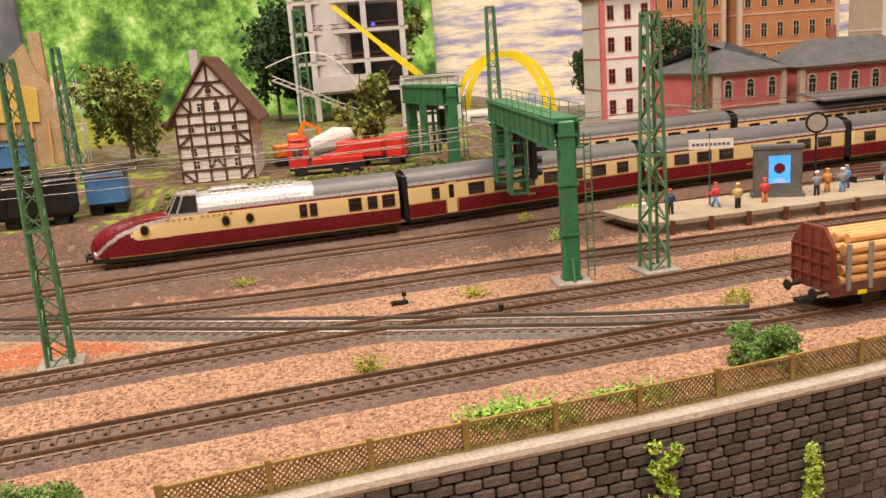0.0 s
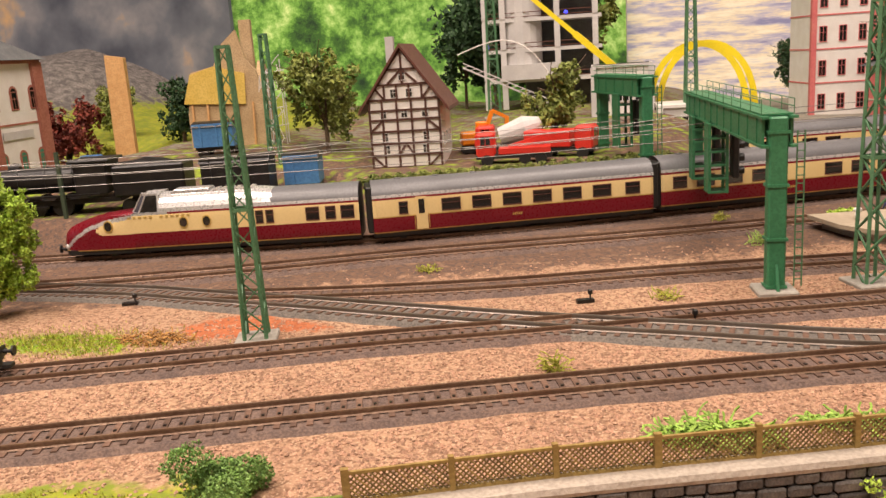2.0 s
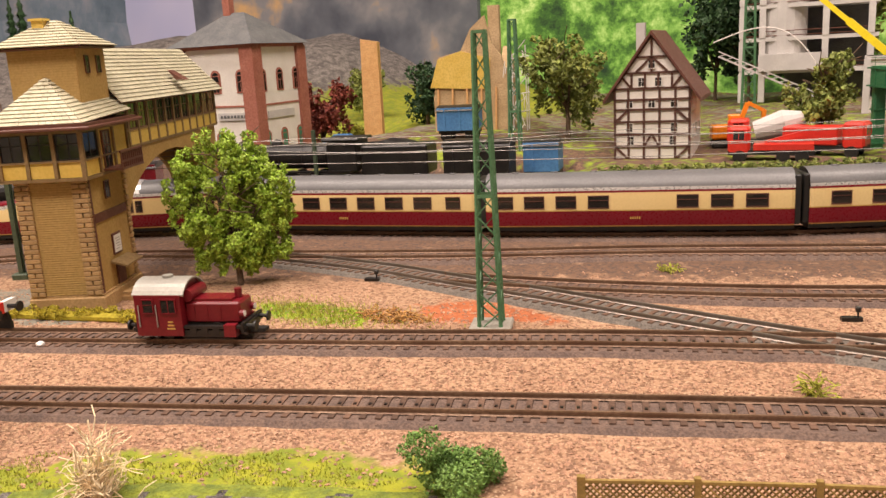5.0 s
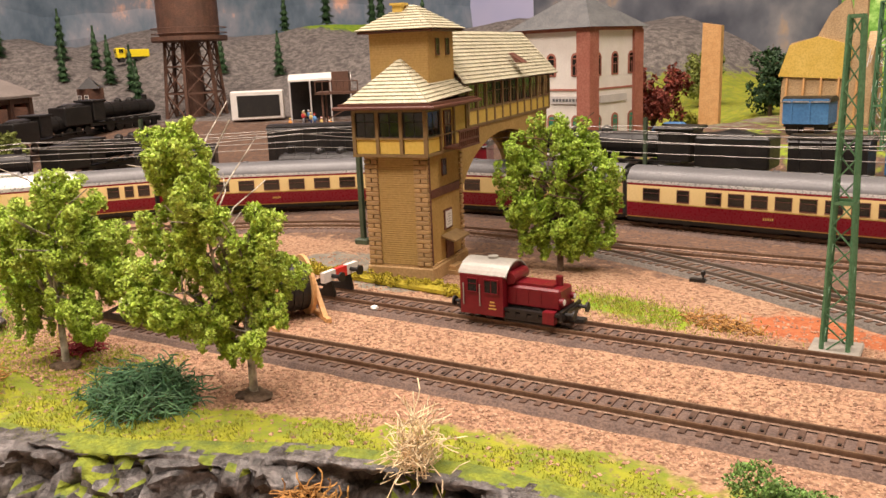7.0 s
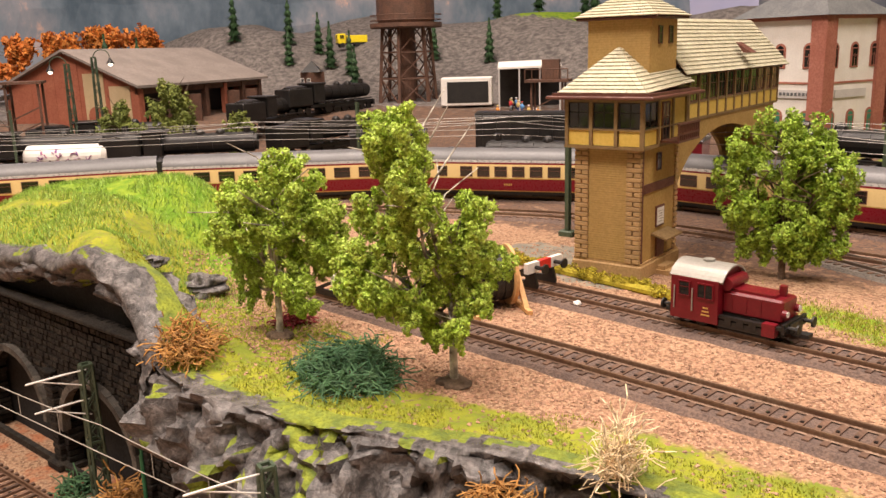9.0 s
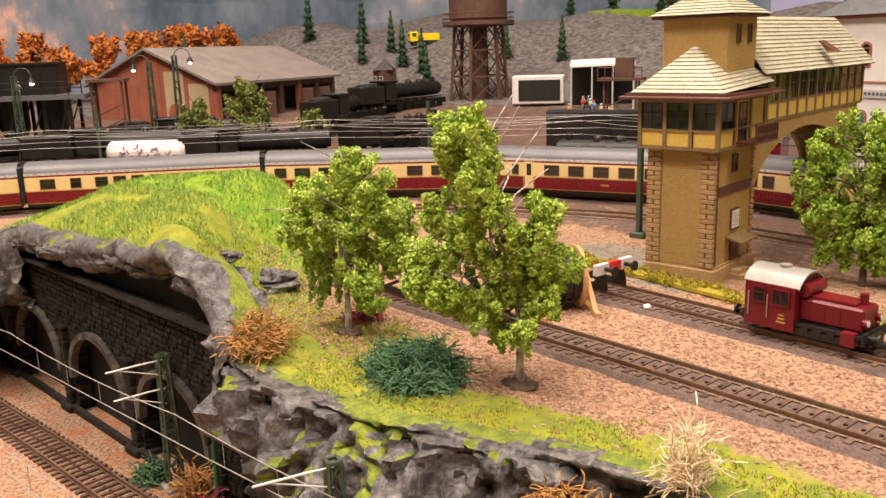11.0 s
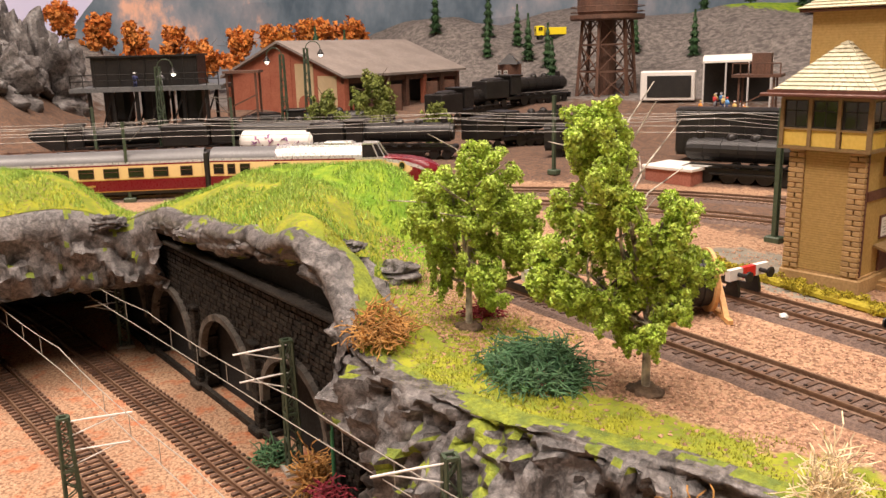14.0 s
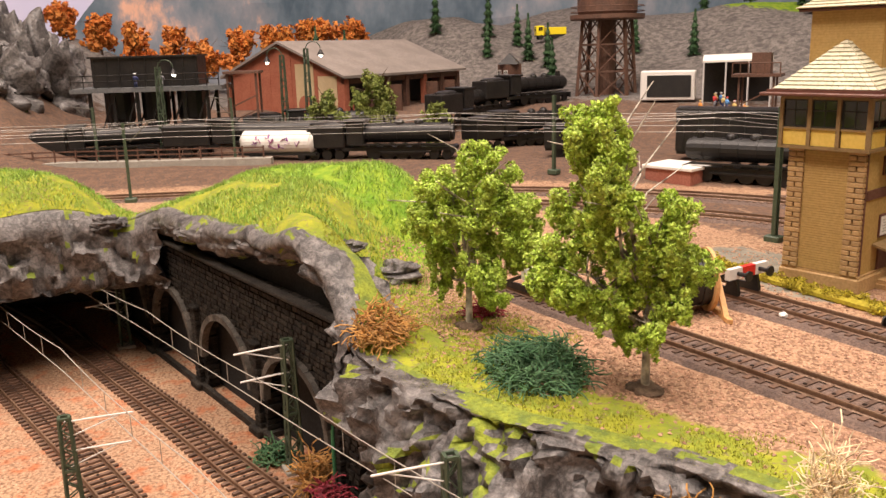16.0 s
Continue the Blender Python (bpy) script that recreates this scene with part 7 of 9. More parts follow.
M_SAND = material("ochre_ruin", (0.46, 0.32, 0.17), 0.85, 0, (0.58, 0.42, 0.24), scale=60, amount=0.35, bump=0.6)
M_SAND_YEL = material("yellow_tarpaulin", (0.62, 0.42, 0.07), 0.7, 0, (0.7, 0.5, 0.12), scale=60)
M_GREEN_SHUTTER = material("green_shutter", (0.04, 0.2, 0.12), 0.5)


def ground_at(x, y):
    return ground_height(x, y) - 0.15


def timbered_house():
    x, y = -10.7, 84.0
    t = thing("timbered_house", x, y, ground_at(x, y), 8, "white half-timbered house with dark beams and steep gable", "house")
    W, D, H1, H2 = 6.9, 8.5, 6.6, 11.4
    bm = bmesh.new()
    poly(bm, [(-W / 2, 0, 0), (W / 2, 0, 0), (W / 2, 0, H1), (0, 0, H2 - 0.2), (-W / 2, 0, H1)], (0, D, 0))
    part("wall", bm, M_PLASTER, t)
    for s in (-1, 1):
        bm = bmesh.new()
        poly(bm, [(s * (W / 2 + 0.9), -0.5, H1 - 1.3), (s * (W / 2 + 0.9), -0.5, H1 - 0.95), (0, -0.5, H2 + 0.35), (0, -0.5, H2)], (0, D + 1, 0))
        part("roof", bm, M_BROWN_TRIM, t, "dark red-brown roof slope")
    beams = [((-W / 2, z), (W / 2, z)) for z in (0.15, 1.35, 2.45, 3.6, 4.7, 5.6, 6.6)] + [((-2.5, 8.0), (2.5, 8.0)), ((-1.6, 9.4), (1.6, 9.4))]
    beams += [((xx, 0), (xx, 6.6)) for xx in (-3.35, -2.1, -0.7, 0.7, 2.1, 3.35)] + [((xx, 6.6), (xx, 8.0)) for xx in (-1.8, -0.6, 0.6, 1.8)] + [((0, 8), (0, 11))]
    beams += [((-3.35, 3.6), (-2.1, 4.7)), ((3.35, 3.6), (2.1, 4.7)), ((-0.7, 1.35), (0, 2.45)), ((0.7, 1.35), (0, 2.45)), ((-3.35, 1.35), (-2.1, 0.15)), ((3.35, 1.35), (2.1, 0.15)),
              ((-1.8, 6.6), (-2.6, 7.6)), ((1.8, 6.6), (2.6, 7.6)), ((-1.4, 8.1), (0, 9.4)), ((1.4, 8.1), (0, 9.4)), ((-3.6, 6.4), (0, 11.3)), ((3.6, 6.4), (0, 11.3))]
    for (x0, z0), (x1, z1) in beams:
        bm = bmesh.new()
        bar(bm, (x0, -0.03, z0), (x1, -0.03, z1), 0.2, 0.2)
        part("beam", bm, M_HALFTIMBER, t)
    for xx, z in ((-2.0, 4.9), (0, 4.9), (2.0, 4.9), (-1.9, 1.5), (1.9, 1.5), (-2.0, 2.7), (2.0, 2.7), (-0.9, 6.8), (0.6, 6.8), (0, 8.4)):
        framed_window(t, xx, -0.04, z, 0.55, 0.75, "x", M_WHITE)
    for yy in (1.5, 4.0, 6.5):
        framed_window(t, W / 2 + 0.02, yy, 2.0, 0.9, 1.1, "y", M_WHITE)
    bm = bmesh.new()
    box(bm, -1.6, 4, H2 - 1.5, 0.8, 0.8, 2.6)
    part("chimney", bm, M_GREYCONC, t)


timbered_house()


def block_house(name, x, y, rz, W, D, H, roof_h, wall, trim, roof, label, cols, rows, z0=1.6, win=(0.8, 1.4), arch=False, side_cols=3, hip=True, base=None, shutters=None):
    """A storeyed house: front along local x at y = 0, its right corner at the origin."""
    t = thing(name, x, y, ground_at(x, y), rz, label, "house")
    bm = bmesh.new()
    box(bm, -W / 2, D / 2, -1.5, W, D, H + 1.5)
    part("wall", bm, wall, t)
    bm = bmesh.new()
    box(bm, -W / 2, D / 2, H - 0.35, W + 0.5, D + 0.5, 0.35)
    for k in range(1, rows):
        box(bm, -W / 2, D / 2, H * k / rows, W + 0.16, D + 0.16, 0.2)
    part("cornice", bm, trim, t)
    for cx, cy in ((0, 0), (-W, 0), (0, D)):
        bm = bmesh.new()
        k = 1.7 if base else 0.7
        box(bm, cx - (k / 2 - 0.35 if cx == 0 else 0.35 - k / 2), cy + (k / 2 - 0.35 if cy == 0 else 0.35 - k / 2), -1.5, k, k, H + 1.2)
        part("corner_strip", bm, base or trim, t)
    if roof_h:
        e = 0.8
        bm = bmesh.new()
        q = D / 2 if hip else 0.0
        a = [(-W - e, -e, H), (e, -e, H), (e, D + e, H), (-W - e, D + e, H)]
        r0, r1 = (-W - e + q, D / 2, H + roof_h), (e - q, D / 2, H + roof_h)
        vs = [bm.verts.new(v) for v in a + [r0, r1]]
        for f in ((0, 1, 5, 4), (2, 3, 4, 5), (1, 2, 5), (3, 0, 4), (3, 2, 1, 0)):
            bm.faces.new([vs[i] for i in f])
        part("roof", bm, roof, t)
        bm = bmesh.new()
        box(bm, -W * 0.6, D / 2, H + roof_h * 0.6, 0.9, 0.9, roof_h * 0.7 + 0.6)
        part("chimney", bm, M_REDBRICK, t)
    hh = H / rows
    w, h = win
    for r in range(rows):
        for axis, n, length in (("x", cols, W), ("y", side_cols, D)):
            for c in range(n):
                u = length * (c + 0.5) / n
                px, py = (-u, -0.02) if axis == "x" else (0.02, u)
                framed_window(t, px, py, r * hh + hh * 0.25, w, h, axis, trim, shutters if shutters and r == 0 else None)
                if arch:
                    # brick surround and round head with its own pane
                    zb, zt = r * hh + hh * 0.25, r * hh + hh * 0.25 + h
                    for nm2, rad, dep, mm in (("window_arch", w * 0.78, 0.05, base or trim), ("arch_pane", w * 0.5, 0.09, (shutters if shutters and r == 0 else M_GLASS))):
                        bm = bmesh.new()
                        if axis == "x":
                            rod(bm, (px, -dep, zt), (px, 0.1, zt), rad, 18)
                        else:
                            rod(bm, (-0.1, py, zt), (dep, py, zt), rad, 18)
                        if nm2 == "window_arch":
                            if axis == "x":
                                box(bm, px, 0.03, zb - 0.15, w * 1.56, 0.12, h + 0.15)
                            else:
                                box(bm, -0.03, py, zb - 0.15, 0.12, w * 1.56, h + 0.15)
                        part(nm2, bm, mm, t)
    return t


wb = block_house("station_house", -51.4, 76.4, 6, 10.0, 9.5, 13.2, 3.6, M_PLASTER, M_REDBRICK, M_SLATE, "white and red brick station house with slate roof", 3, 2, win=(0.85, 1.7),
                 arch=True, side_cols=3, base=M_REDBRICK, shutters=M_GREEN_SHUTTER)
bm = bmesh.new()
box(bm, -3.0, -0.12, 5.2, 4.2, 0.08, 0.8)
part("name_board", bm, M_GREYCONC, wb)
bm = bmesh.new()
for k in range(8):
    box(bm, -4.6 + k * 0.45, -0.18, 5.45, 0.3, 0.03, 0.3)
part("lettering", bm, M_SLATE, wb)
bm = bmesh.new()
box(bm, 0.12, 4.4, 5.2, 0.08, 5.0, 0.8)
part("name_board", bm, M_GREYCONC, wb)
block_house("pink_station", 52.0, 114.5, 20, 9.5, 15.0, 8.6, 3.6, M_PINK, M_PINK_STONE, M_SLATE, "pink brick station building with grey hipped roof", 3, 2, win=(0.9, 1.7), arch=True, side_cols=5)
block_house("pink_station_wing", 72.0, 119.5, 14, 18.0, 9.0, 8.6, 3.2, M_PINK, M_PINK_STONE, M_SLATE, "long pink brick station wing with grey roof", 6, 2, win=(0.9, 1.7), arch=True, side_cols=2)
block_house("corner_house", 40.8, 138, 12, 8.0, 9, 18.5, 3.0, M_PLASTER, M_PINK, M_SLATE, "white and red corner town house", 3, 4, win=(0.9, 2.0))
block_house("town_house", 54.5, 150, 10, 13.0, 9, 20.0, 4.0, M_ORANGE_WALL, M_PINK_STONE, M_SLATE, "orange brick town house with pale window frames", 5, 4, win=(0.9, 2.2))
block_house("town_house", 72.5, 150, 10, 16.5, 9, 19.0, 4.0, M_ORANGE_WALL, M_PINK_STONE, M_SLATE, "orange brick town house with pale window frames", 6, 4, win=(0.9, 2.2))
block_house("town_house", 98.0, 146, 12, 22.0, 9, 20.5, 4.0, M_PINK_STONE, M_PLASTER, M_SLATE, "pale stone town house", 8, 4, win=(0.9, 2.2))
block_house("grey_kiosk", 21.5, 113, 5, 9.0, 7, 4.6, 0, M_GREYCONC, M_WHITE, M_SLATE, "low grey pavilion beside the yellow arches", 4, 1, win=(1.5, 2.0))
block_house("bus_shelter", 11.5, 116, 5, 7.0, 4, 6.0, 0, M_WHITE, M_GREYCONC, M_SLATE, "white flat-roofed pavilion beside the crane", 3, 1, win=(1.5, 2.6))

t = thing("platform_roof", 56.5, 108.0, ground_at(56, 108), 18, "long grey platform roof before the pink station", "platform roof")
bm = bmesh.new()
poly(bm, [(-4, -2.2, 5.0), (-4, 2.2, 5.6), (-4, 2.2, 5.8), (-4, -2.2, 5.2)], (40, 0, 0))
part("roof", bm, M_ROOFGREY, t)
for k in range(7):
    bm = bmesh.new()
    rod(bm, (-3 + k * 6, 0, 0), (-3 + k * 6, 0, 5.3), 0.14, 8)
    part("column", bm, M_OLIVE, t)

# yellow double arch
for dy, lab in ((0, "tall bright yellow arch"), (3.0, "tall bright yellow arch behind its twin")):
    t = thing("yellow_arch", 17.0, 118 + dy, ground_at(17, 118), -2, lab, "arch", "yellow arches")
    bm = bmesh.new()
    rings = []
    for a in np.linspace(0, math.pi, 33):
        rings.append([((5.9 + e) * math.cos(a) + dy * 0.4, f, (9.2 + e) * math.sin(a) ** 0.85) for e, f in ((-0.38, -0.38), (0.38, -0.38), (0.38, 0.38), (-0.38, 0.38))])
    loft(bm, rings, lambda c: 0, True)
    part("arch_bow", bm, M_YELLOW, t)


def construction_building():
    x, y = -4.0, 131.5
    t = thing("building_shell", x, y, ground_at(x, y), 6, "grey concrete building under construction with blue lights", "building")
    W, D = 17.0, 9.0
    for k in range(6):
        z = 0.2 + k * 4.3
        bm = bmesh.new()
        box(bm, 0, D / 2, z + 3.8, W, D, 0.5)
        part("floor_slab", bm, M_GREYCONC, t)
        for xx in (-8.2, -5.6, 2.2, 7.6):
            bm = bmesh.new()
            box(bm, xx, 0.3, z, 0.8, 0.8, 3.9)
            part("column", bm, M_GREYCONC, t)
        for xx in (-0.5, 5.0):
            bm = bmesh.new()
            box(bm, xx, D - 0.5, z, 5.2, 0.3, 3.8)
            part("rear_wall", bm, M_SLATE, t)
        bm = bmesh.new()
        for zz in (0.6, 1.2):
            rod(bm, (-8, 0, z + 3.9 + zz), (8, 0, z + 3.9 + zz), 0.06, 5)
        part("guard_rail", bm, M_BROWN_TRIM, t)
    bm = bmesh.new()
    lathe(bm, -3.2, 3.0, 5.5, [(3.1, 0), (3.1, 20)], 18)
    box(bm, -2.0, 0.6, 4.4, 8.0, 2.6, 2.2)
    part("stair_core", bm, M_GREYCONC, t)
    for xx, z in ((-8.3, 12.5), (-8.0, 9.3), (3.5, 13.5), (5.2, 17.5), (0.8, 21.5)):
        bm = bmesh.new()
        ball(bm, xx, 0.2, z, 0.3, 2)
        part("work_light", bm, M_BLUE_GLOW, t)


construction_building()

# crane with yellow jib
t = thing("mobile_crane", 7.5, 118.0, ground_at(7.5, 118), 0, "yellow mobile crane with a long raised jib", "crane")
bm = bmesh.new()
box(bm, 0, 0, 0, 5.0, 2.4, 2.0, bev=0.15)
box(bm, 0.5, 0, 2.0, 2.6, 2.0, 2.2, bev=0.15)
part("carrier", bm, M_YELLOW, t)
bm = bmesh.new()
bar(bm, (0.6, 0, 5.0), (-5.4, 0, 10.4), 0.8, 0.8)
bar(bm, (-5.4, 0, 10.4), (-11.4, 0, 15.8), 0.55, 0.55)
part("jib", bm, M_YELLOW, t)
bm = bmesh.new()
box(bm, 0.6, 0, 3.9, 1.6, 1.4, 1.8, bev=0.1)
part("turntable", bm, M_YELLOW, t)


def excavator(x, y, rz):
    t = thing("excavator", x, y, ground_at(x, y), rz, "orange tracked excavator with a raised arm", "excavator")
    for s in (-0.8, 0.8):
        bm = bmesh.new()
        box(bm, 0, s, 0, 3.0, 0.6, 0.8, bev=0.2)
        part("crawler_track", bm, M_BLACK, t)
    bm = bmesh.new()
    box(bm, -0.2, 0, 0.9, 2.6, 1.9, 1.3, bev=0.15)
    box(bm, 0.6, -0.4, 2.0, 1.1, 1.0, 1.2, bev=0.1)
    part("body", bm, M_ORANGE, t)
    bm = bmesh.new()
    bar(bm, (1.0, 0.3, 1.8), (1.9, 0.3, 4.2), 0.5, 0.4)
    bar(bm, (1.9, 0.3, 4.2), (3.4, 0.3, 3.4), 0.4, 0.35)
    bar(bm, (3.4, 0.3, 3.5), (3.3, 0.3, 2.2), 0.5, 0.4)
    part("arm", bm, M_ORANGE, t)


excavator(-5.6, 91.5, 20)


def lorry(x, y, rz, mat, label, load=None):
    t = thing("lorry", x, y, ground_at(x, y), rz, label, "lorry", "lorries in the town")
    bm = bmesh.new()
    box(bm, 0, 0, 0.7, 7.0, 2.2, 0.4)
    part("chassis", bm, M_BLACK, t)
    bm = bmesh.new()
    box(bm, -2.6, 0, 0.8, 1.8, 2.4, 2.3, bev=0.2)
    part("cab", bm, mat, t)
    framed_window(t, -3.5, 0, 2.0, 1.8, 0.8, "y", mat)
    framed_window(t, -2.6, -1.2, 2.0, 0.9, 0.8, "x", mat)
    bm = bmesh.new()
    if load == "mixer":
        rod(bm, (-1.2, 0, 1.9), (1.4, 0, 2.6), 0.9, 14, 1.3)
        rod(bm, (1.4, 0, 2.6), (3.0, 0, 3.1), 1.3, 14, 0.6)
    elif load:
        box(bm, 1.0, 0, 1.1, 4.6, 2.4, 1.6, bev=0.1)
    else:
        box(bm, 1.0, 0, 1.1, 4.8, 2.4, 0.5)
        bar(bm, (-0.5, 0, 1.6), (3.2, 0, 2.6), 0.4, 0.4)
    part("load_body", bm, M_GREYCONC if load == "mixer" else mat, t)
    for xx in (-2.5, 1.0, 2.5):
        for yy in (-1.1, 1.1):
            bm = bmesh.new()
            rod(bm, (xx, yy - 0.2, 0.55), (xx, yy + 0.2, 0.55), 0.55, 14)
            part("wheel", bm, M_BLACK, t)
    return t


lorry(-0.4, 84.6, 8, M_TRUCK_RED, "red flatbed lorry beside the hedge")
lorry(-1.6, 90.4, 8, M_TRUCK_RED, "red concrete mixer lorry", "mixer")
lorry(3.4, 88.6, 172, M_TRUCK_RED, "red tipper lorry beside the excavator", "tipper")

# lattice boom and its arc of lights
t = thing("lattice_crane_boom", -3.0, 96.0, ground_at(-3, 96), 0, "long grey lattice crane boom sloping down", "crane")
bm = bmesh.new()
for dy, dz in ((-0.3, 0), (0.3, 0), (0, 0.5)):
    bar(bm, (-4.5, dy, 8.2 + dz), (7.0, dy, 2.8 + dz), 0.1, 0.1)
for k in range(16):
    u = k / 16
    bar(bm, (-4.5 + 11.5 * u, -0.3, 8.2 - 5.4 * u), (-4.5 + 11.5 * (u + 0.06), 0, 8.7 - 5.4 * (u + 0.06)), 0.07, 0.07)
part("boom", bm, M_GREYCONC, t)
bm = bmesh.new()
prev = None
for a in np.linspace(0, 1, 19):
    q = Vector((-5.0 + 10.5 * a, 0, 9.6 + 1.6 * math.sin(a * 2.4) - 5.5 * a ** 4))
    if prev:
        rod(bm, prev, q, 0.06, 5)
    ball(bm, *q, 0.1, 1)
    prev = q
part("light_chain", bm, M_WHITE, t, "chain of tiny white lamps")


def ruined_house():
    x, y = -35.0, 94.5
    t = thing("ruined_house", x, y, ground_at(x, y), 18, "crumbling ochre house with yellow tarpaulin and broken gable", "house")
    bm = bmesh.new()
    poly(bm, [(-4.4, 0, -1), (4.2, 0, -1), (4.4, 0, 5), (3.6, 0, 8.5), (2.6, 0, 9.8), (1.8, 0, 13), (0.2, 0, 11.6), (-1.0, 0, 9.2), (-3.6, 0, 8.6), (-4.4, 0, 4)], (0, 0.9, 0))
    poly(bm, [(4.2, 0.5, -1), (4.4, 7, -1), (4.4, 7, 7), (4.3, 3, 9.5), (4.2, 0.5, 7)], (-0.8, 0, 0))
    box(bm, 2.4, 4, -1, 1.3, 1.3, 15.2)
    part("wall", bm, M_SAND, t)
    bm = bmesh.new()
    poly(bm, [(-4.7, -0.25, 5.2), (2.2, -0.25, 4.8), (2.4, -0.2, 8.2), (-1.0, -0.2, 9.2), (-3.7, -0.2, 8.4)], (0, 0.2, 0))
    part("tarpaulin", bm, M_SAND_YEL, t)
    for k in range(5):
        bm = bmesh.new()
        bar(bm, (-4 + k * 1.7, -0.15, 0), (-3.8 + k * 1.7, -0.15, 5), 0.3, 0.2)
        part("beam", bm, M_WOOD, t)
    # scaffold with pale streamers
    bm = bmesh.new()
    for k in range(4):
        rod(bm, (4.8 + (k % 2) * 1.8, -1.5 + (k // 2) * 2, 0), (4.8 + (k % 2) * 1.8, -1.5 + (k // 2) * 2, 10.5 - k), 0.07, 5)
    for z in (2, 4, 6, 8):
        rod(bm, (4.6, -1.5, z), (7.0, -1.5, z + 0.3), 0.07, 5)
        rod(bm, (4.8, -1.5, z), (6.6, -1.5, z + 2), 0.06, 5)
    part("scaffold", bm, M_GREYCONC, t)
    bm = bmesh.new()
    rnd = random.Random(3)
    for k in range(26):
        x0, z0 = 4.2 + rnd.random() * 2.4, rnd.uniform(0, 9)
        rod(bm, (x0, -1.7, z0), (x0 + rnd.uniform(-0.7, 0.7), -1.7, z0 - rnd.uniform(0.6, 1.8)), 0.05, 4)
    part("torn_wires", bm, M_WHITE, t)


ruined_house()
bm = bmesh.new()
poly(bm, [(-52.0, 96.6, 3), (-49.7, 97.4, 3), (-49.6, 97.4, 16.2), (-51.6, 96.6, 16.6)], (-0.3, 1.0, 0))
tagged(solid("timber_slab", bm, M_WOOD, "tall upright pale timber slab", "slab", "thing"), kind="")


def plain_tree(x, y, r, h, mat, label, seed, n=3200, size=0.28, z=None):
    cl = []
    rnd = random.Random(seed)
    for k in range(9):
        a = rnd.uniform(0, 6.3)
        q = rnd.uniform(0.1, 0.75)
        cl.append((r * q * math.cos(a), r * q * math.sin(a), h * rnd.uniform(0.35, 0.88), r * rnd.uniform(0.35, 0.55)))
    broad_tree(x, y, ground_at(x, y) if z is None else z, h, h * 0.25, cl, n, size, mat, M_BARK_DK, label, seed, 0.3, "trees in the town")


plain_tree(-22.5, 93, 5.2, 11.5, M_LEAF_OLIVE, "olive green tree between the ruin and the house", 61, 5200)
plain_tree(2.5, 92, 3.3, 8.5, M_LEAF_OLIVE, "orange-tinged tree beside the lorries", 62, 3600, 0.25)
plain_tree(42.0, 127, 4.5, 14, M_LEAF_DARK, "dark green street tree", 63)
plain_tree(34, 152, 4, 11, M_LEAF_DARK, "dark green tree in the town", 65)
plain_tree(-57.5, 95, 4.0, 9.5, M_LEAF_RED, "autumn red tree beside the station house", 66, 3600)
plain_tree(-48.0, 106, 4.2, 7.5, M_LEAF_DARK, "dark green tree on the slope", 67)
plain_tree(-55.0, 99, 1.8, 3.0, M_GRASS_YEL, "yellow shrub below the slope", 68, 900)
plain_tree(-66, 118, 4, 8, M_LEAF_OLIVE, "olive tree on the slope", 69)
for k, (x, y, r, h) in enumerate([(-20, 150, 9, 20), (-2, 152, 8, 19), (-14, 146, 7, 16)]):
    plain_tree(x, y, r, h, M_LEAF_DARK if k != 1 else M_LEAF_OLIVE, "large dark green tree behind the town", 70 + k, 3800, 0.5)

# hedge behind the main line
cl = []
for k in range(170):
    p, d = TRACK_F.at(F_ZERO + 46 + 0.33 * k), TRACK_F.way(F_ZERO + 46 + 0.33 * k)
    x, y = p[0] + d[1] * (9.6 + 0.3 * math.sin(k * 1.7)), p[1] - d[0] * (9.6 + 0.3 * math.sin(k * 1.7))
    cl.append((x, y, ground_at(x, y) + 0.3, 0.42))
t = thing("hedge", 0, 0, 0, 0, "low olive green hedge along the main line", "hedge")
leaf_cloud("foliage", cl, 12000, 0.11, M_LEAF_OLIVE, t, 81)


def small_car(x, y, rz, mat, label):
    t = thing("car", x, y, ground_at(x, y), rz, label, "car", "parked cars")
    bm = bmesh.new()
    box(bm, 0, 0, 0.35, 4.6, 1.9, 0.75, bev=0.22)
    box(bm, 0.2, 0, 1.0, 2.5, 1.6, 0.65, bev=0.25)
    part("body", bm, mat, t)
    bm = bmesh.new()
    box(bm, 0.2, 0, 1.1, 2.3, 1.66, 0.4)
    part("window_band", bm, M_GLASS, t)
    for xx in (-1.4, 1.4):
        for yy in (-0.9, 0.9):
            bm = bmesh.new()
            rod(bm, (xx, yy - 0.12, 0.36), (xx, yy + 0.12, 0.36), 0.36, 12)
            part("wheel", bm, M_BLACK, t)


small_car(-51.5, 91.0, 10, M_STEELBLUE, "blue car parked below the slope")
small_car(34, 117, 10, M_WHITE, "white car before the pink station")
small_car(40, 116, 10, M_TRUCK_RED, "red car before the pink station")


# parked coaches on the far station track
for k in range(3):
    c = copy_thing(SALOONS[k + 1], at_cm(31 + k * 21.7, 99 + k * 8.3, ground_height(31 + k * 21.7, 99 + k * 8.3) - 0.3, 21))
    tagged(c, "cream and blue-windowed coach parked on the far track", "train car", "parked coaches")


